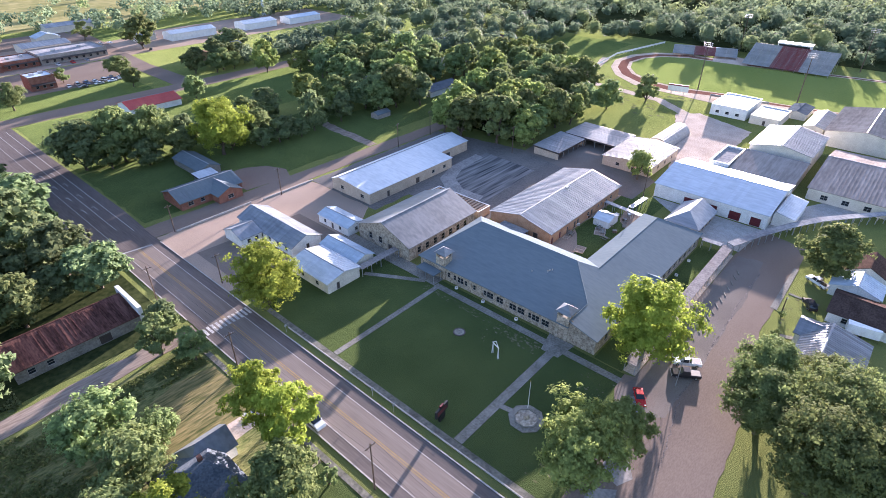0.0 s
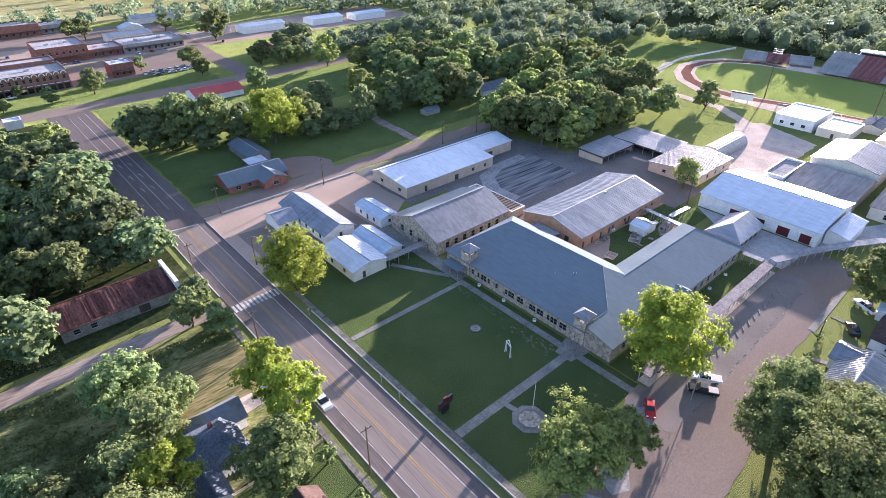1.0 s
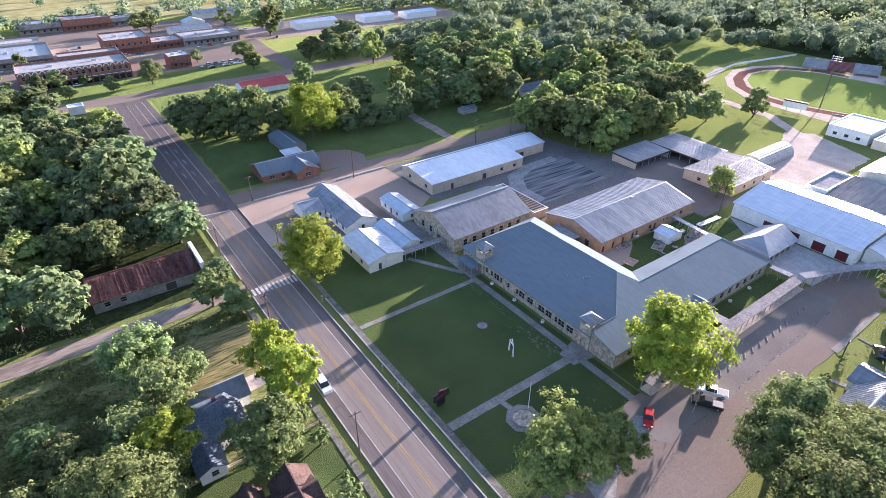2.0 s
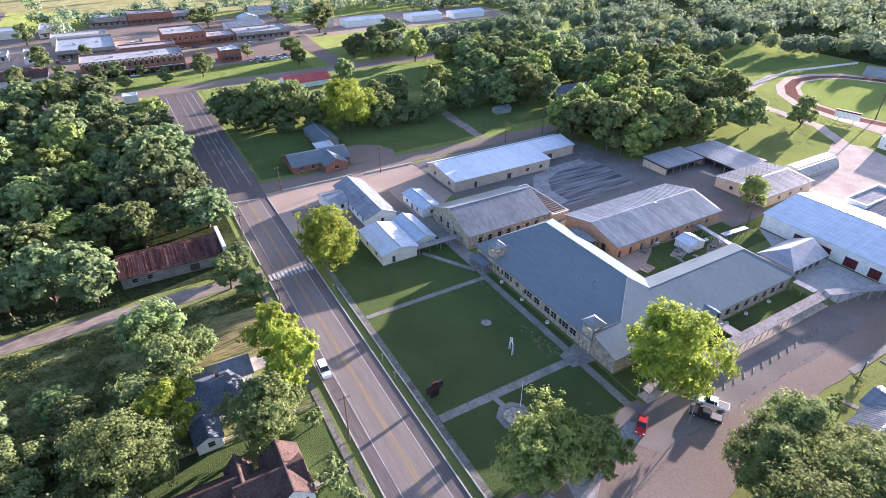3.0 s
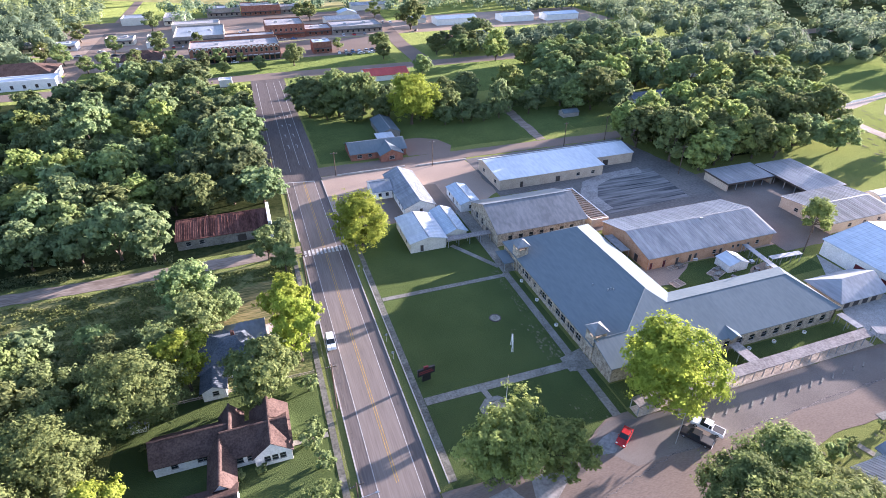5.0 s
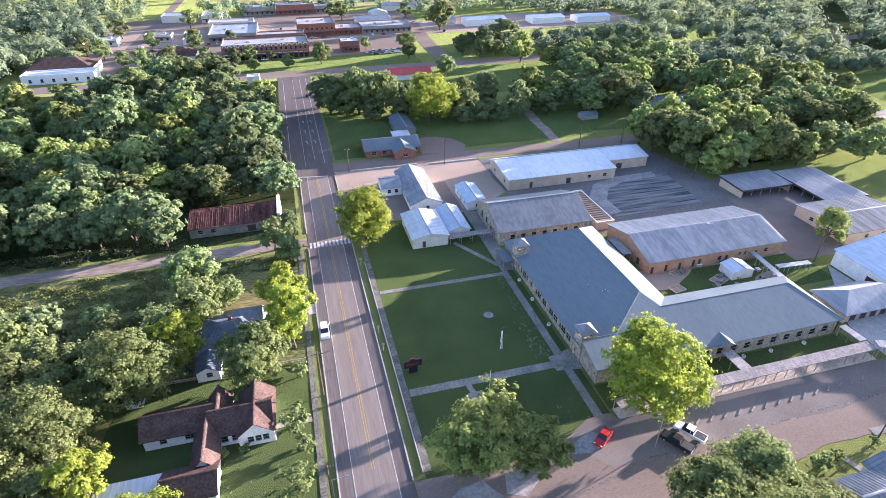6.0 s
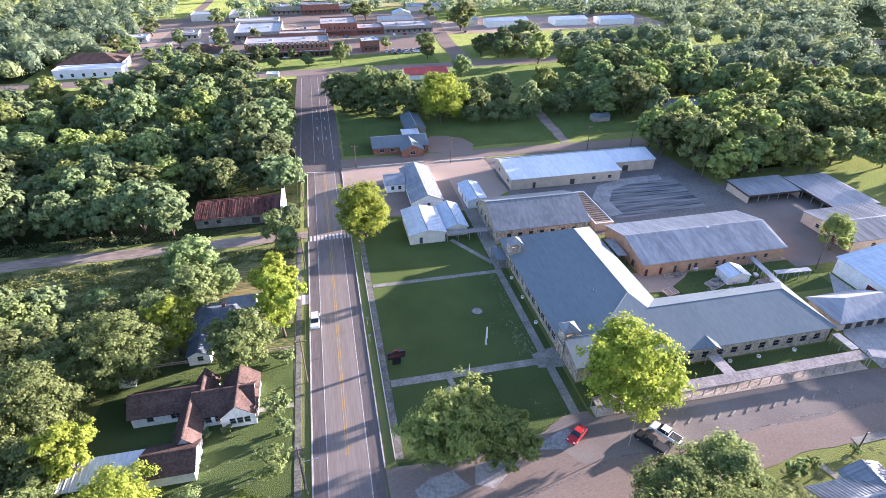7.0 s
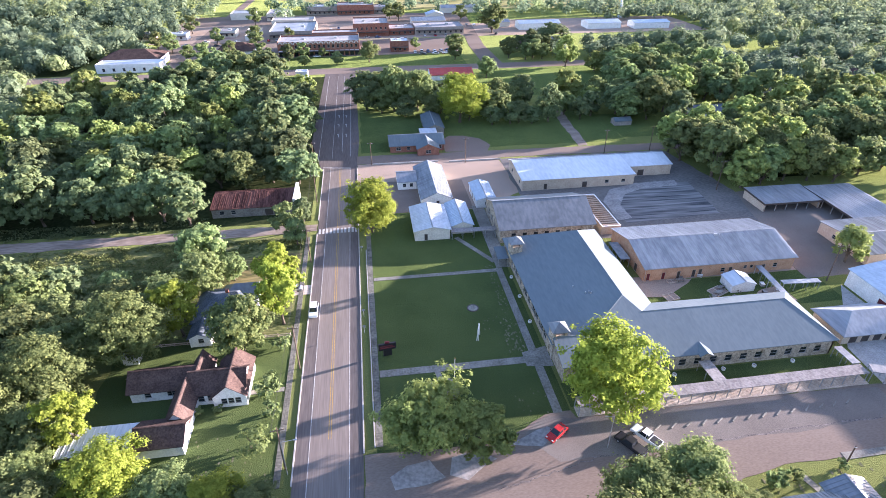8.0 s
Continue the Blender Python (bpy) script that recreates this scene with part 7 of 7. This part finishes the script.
# ---- walks of slabs ----
slabs("sidewalk", "cracked concrete sidewalk along the school lawn", 8.3, 9.6, 28, 119, 1.5, 0.1, 0.0, (0, 0), SIDEWALK)
slabs("sidewalk", "narrow concrete sidewalk before the houses", -9.2, -8.0, 22, 106, 1.5, 0.1, 0.0, (0, 0), SIDEWALK)
slabs("front_walk", "broad concrete walk across the school lawn", 9.7, 43, 45.3, 47.3, 1.6)
slabs("front_walk", "concrete walk across the school lawn", 9.7, 43, 80.4, 81.8, 1.6)
slabs("front_walk", "concrete walk along the school front", 42.2, 44.0, 31.2, 82, 1.6)
slabs("front_walk", "slanting concrete walk to the office", 0, 16.6, -0.7, 0.7, 1.5, 0.1, -60, (34.4, 99.6))
slabs("front_walk", "short concrete walk to the house door", -16, -9.4, 44.2, 45.4, 1.5)
# sunlit strip below the roof: its brightness is partly painted into the slabs
slabs("front_walk", "tan concrete under the covered walkway, sunlight in its colour", 46.5, 108, 29.55, 32.2, 2.0, 0.1, 0.0, (0, 0), WARM_CONCRETE)

for x, y, turn, paint in ((67, 343.5, 175, PAINT_WHITE), (60, 342.6, 178, PAINT_SILVER), (51.6, 341.8, 172, PAINT_BLACK), (73, 345.2, 170, PAINT_WHITE), (106, 446, 95, PAINT_WHITE), (115.6, 404, 60, PAINT_BLACK), (-4, 404, 90, PAINT_SILVER), (-9, 420, 92, PAINT_WHITE), (-90, 388, 20, PAINT_BLACK), (-112, 392, 185, PAINT_SILVER), (-36, 400, 90, PAINT_BLUE), (-18, 344, 0, PAINT_WHITE), (16, 404, 2, PAINT_SILVER), (100, 448, 95, PAINT_SILVER), (-56, 402, 90, PAINT_RED), (-100, 402, 10, PAINT_WHITE), (-122, 400, 95, PAINT_RED), (-78, 400, 30, PAINT_SILVER), (-50, 402, 92, PAINT_WHITE), (-44, 402, 88, PAINT_SILVER), (24, 404, 3, PAINT_BLUE), (60, 405, 88, PAINT_WHITE), (68, 405, 92, PAINT_RED), (76, 405, 90, PAINT_SILVER), (-12, 440, 90, PAINT_WHITE), (-6, 446, 90, PAINT_BLUE), (0, 400, 90, PAINT_WHITE)):
    vehicle("town_car", "small car parked in the town centre", x, y, turn, paint, "sedan", "cars in the town centre")

ob = thing("rail_fence", "low pale rail fence between two yards", "fence", -43.0, 61.4)
for k in range(13):
    part("post", Mesh().box(-0.07, 0.07, -0.07, 0.07, -0.1, 0.95), WARM_CONCRETE, ob, "", pose(2.78 * k, 0, 0))
for z in (0.35, 0.78):
    part("rail", Mesh().box(0, 33.4, -0.16, -0.075, z - 0.1, z + 0.1), WARM_CONCRETE, ob)


def bare_spots(name, label, boxes, seed, material, z):
    """Worn patches in the grass, past counting: thin ragged flakes of bare ground."""
    gen = np.random.default_rng(seed)
    m = Mesh()
    for x0, x1, y0, y1, count, lo, hi in boxes:
        for _ in range(count):
            cx, cy, r = gen.uniform(x0, x1), gen.uniform(y0, y1), gen.uniform(lo, hi)
            n = 9
            rim = [(cx + r * q * math.cos(2 * math.pi * j / n), cy + 1.8 * r * q * math.sin(2 * math.pi * j / n)) for j, q in enumerate(gen.uniform(0.45, 1.1, n))]
            m.slab([(px, py, z) for px, py in rim], 0.01)
    ob = new(name, m.data(name))
    ob.data.materials.append(material)
    return tagged(ob, label, "bare ground", "", "stuff")


bare_spots("bare_spots", "pale worn spots in the school lawn", ((38.2, 42.0, 49, 60, 70, 0.08, 0.32), (39.8, 41.8, 60, 84, 60, 0.06, 0.24), (34, 41, 50, 62, 30, 0.05, 0.2), (30, 43, 28, 40, 30, 0.06, 0.25), (10, 30, 26, 34, 40, 0.06, 0.3)), 5, WORN_TURF, 0.036)
bare_spots("bare_spots", "worn tan spots in the neighbouring yards", ((-24, -10, 20, 34, 40, 0.06, 0.25), (60, 112, 8, 13, 60, 0.08, 0.35), (206, 262, 92, 150, 120, 0.2, 1.0)), 6, WORN_TURF, 0.038)
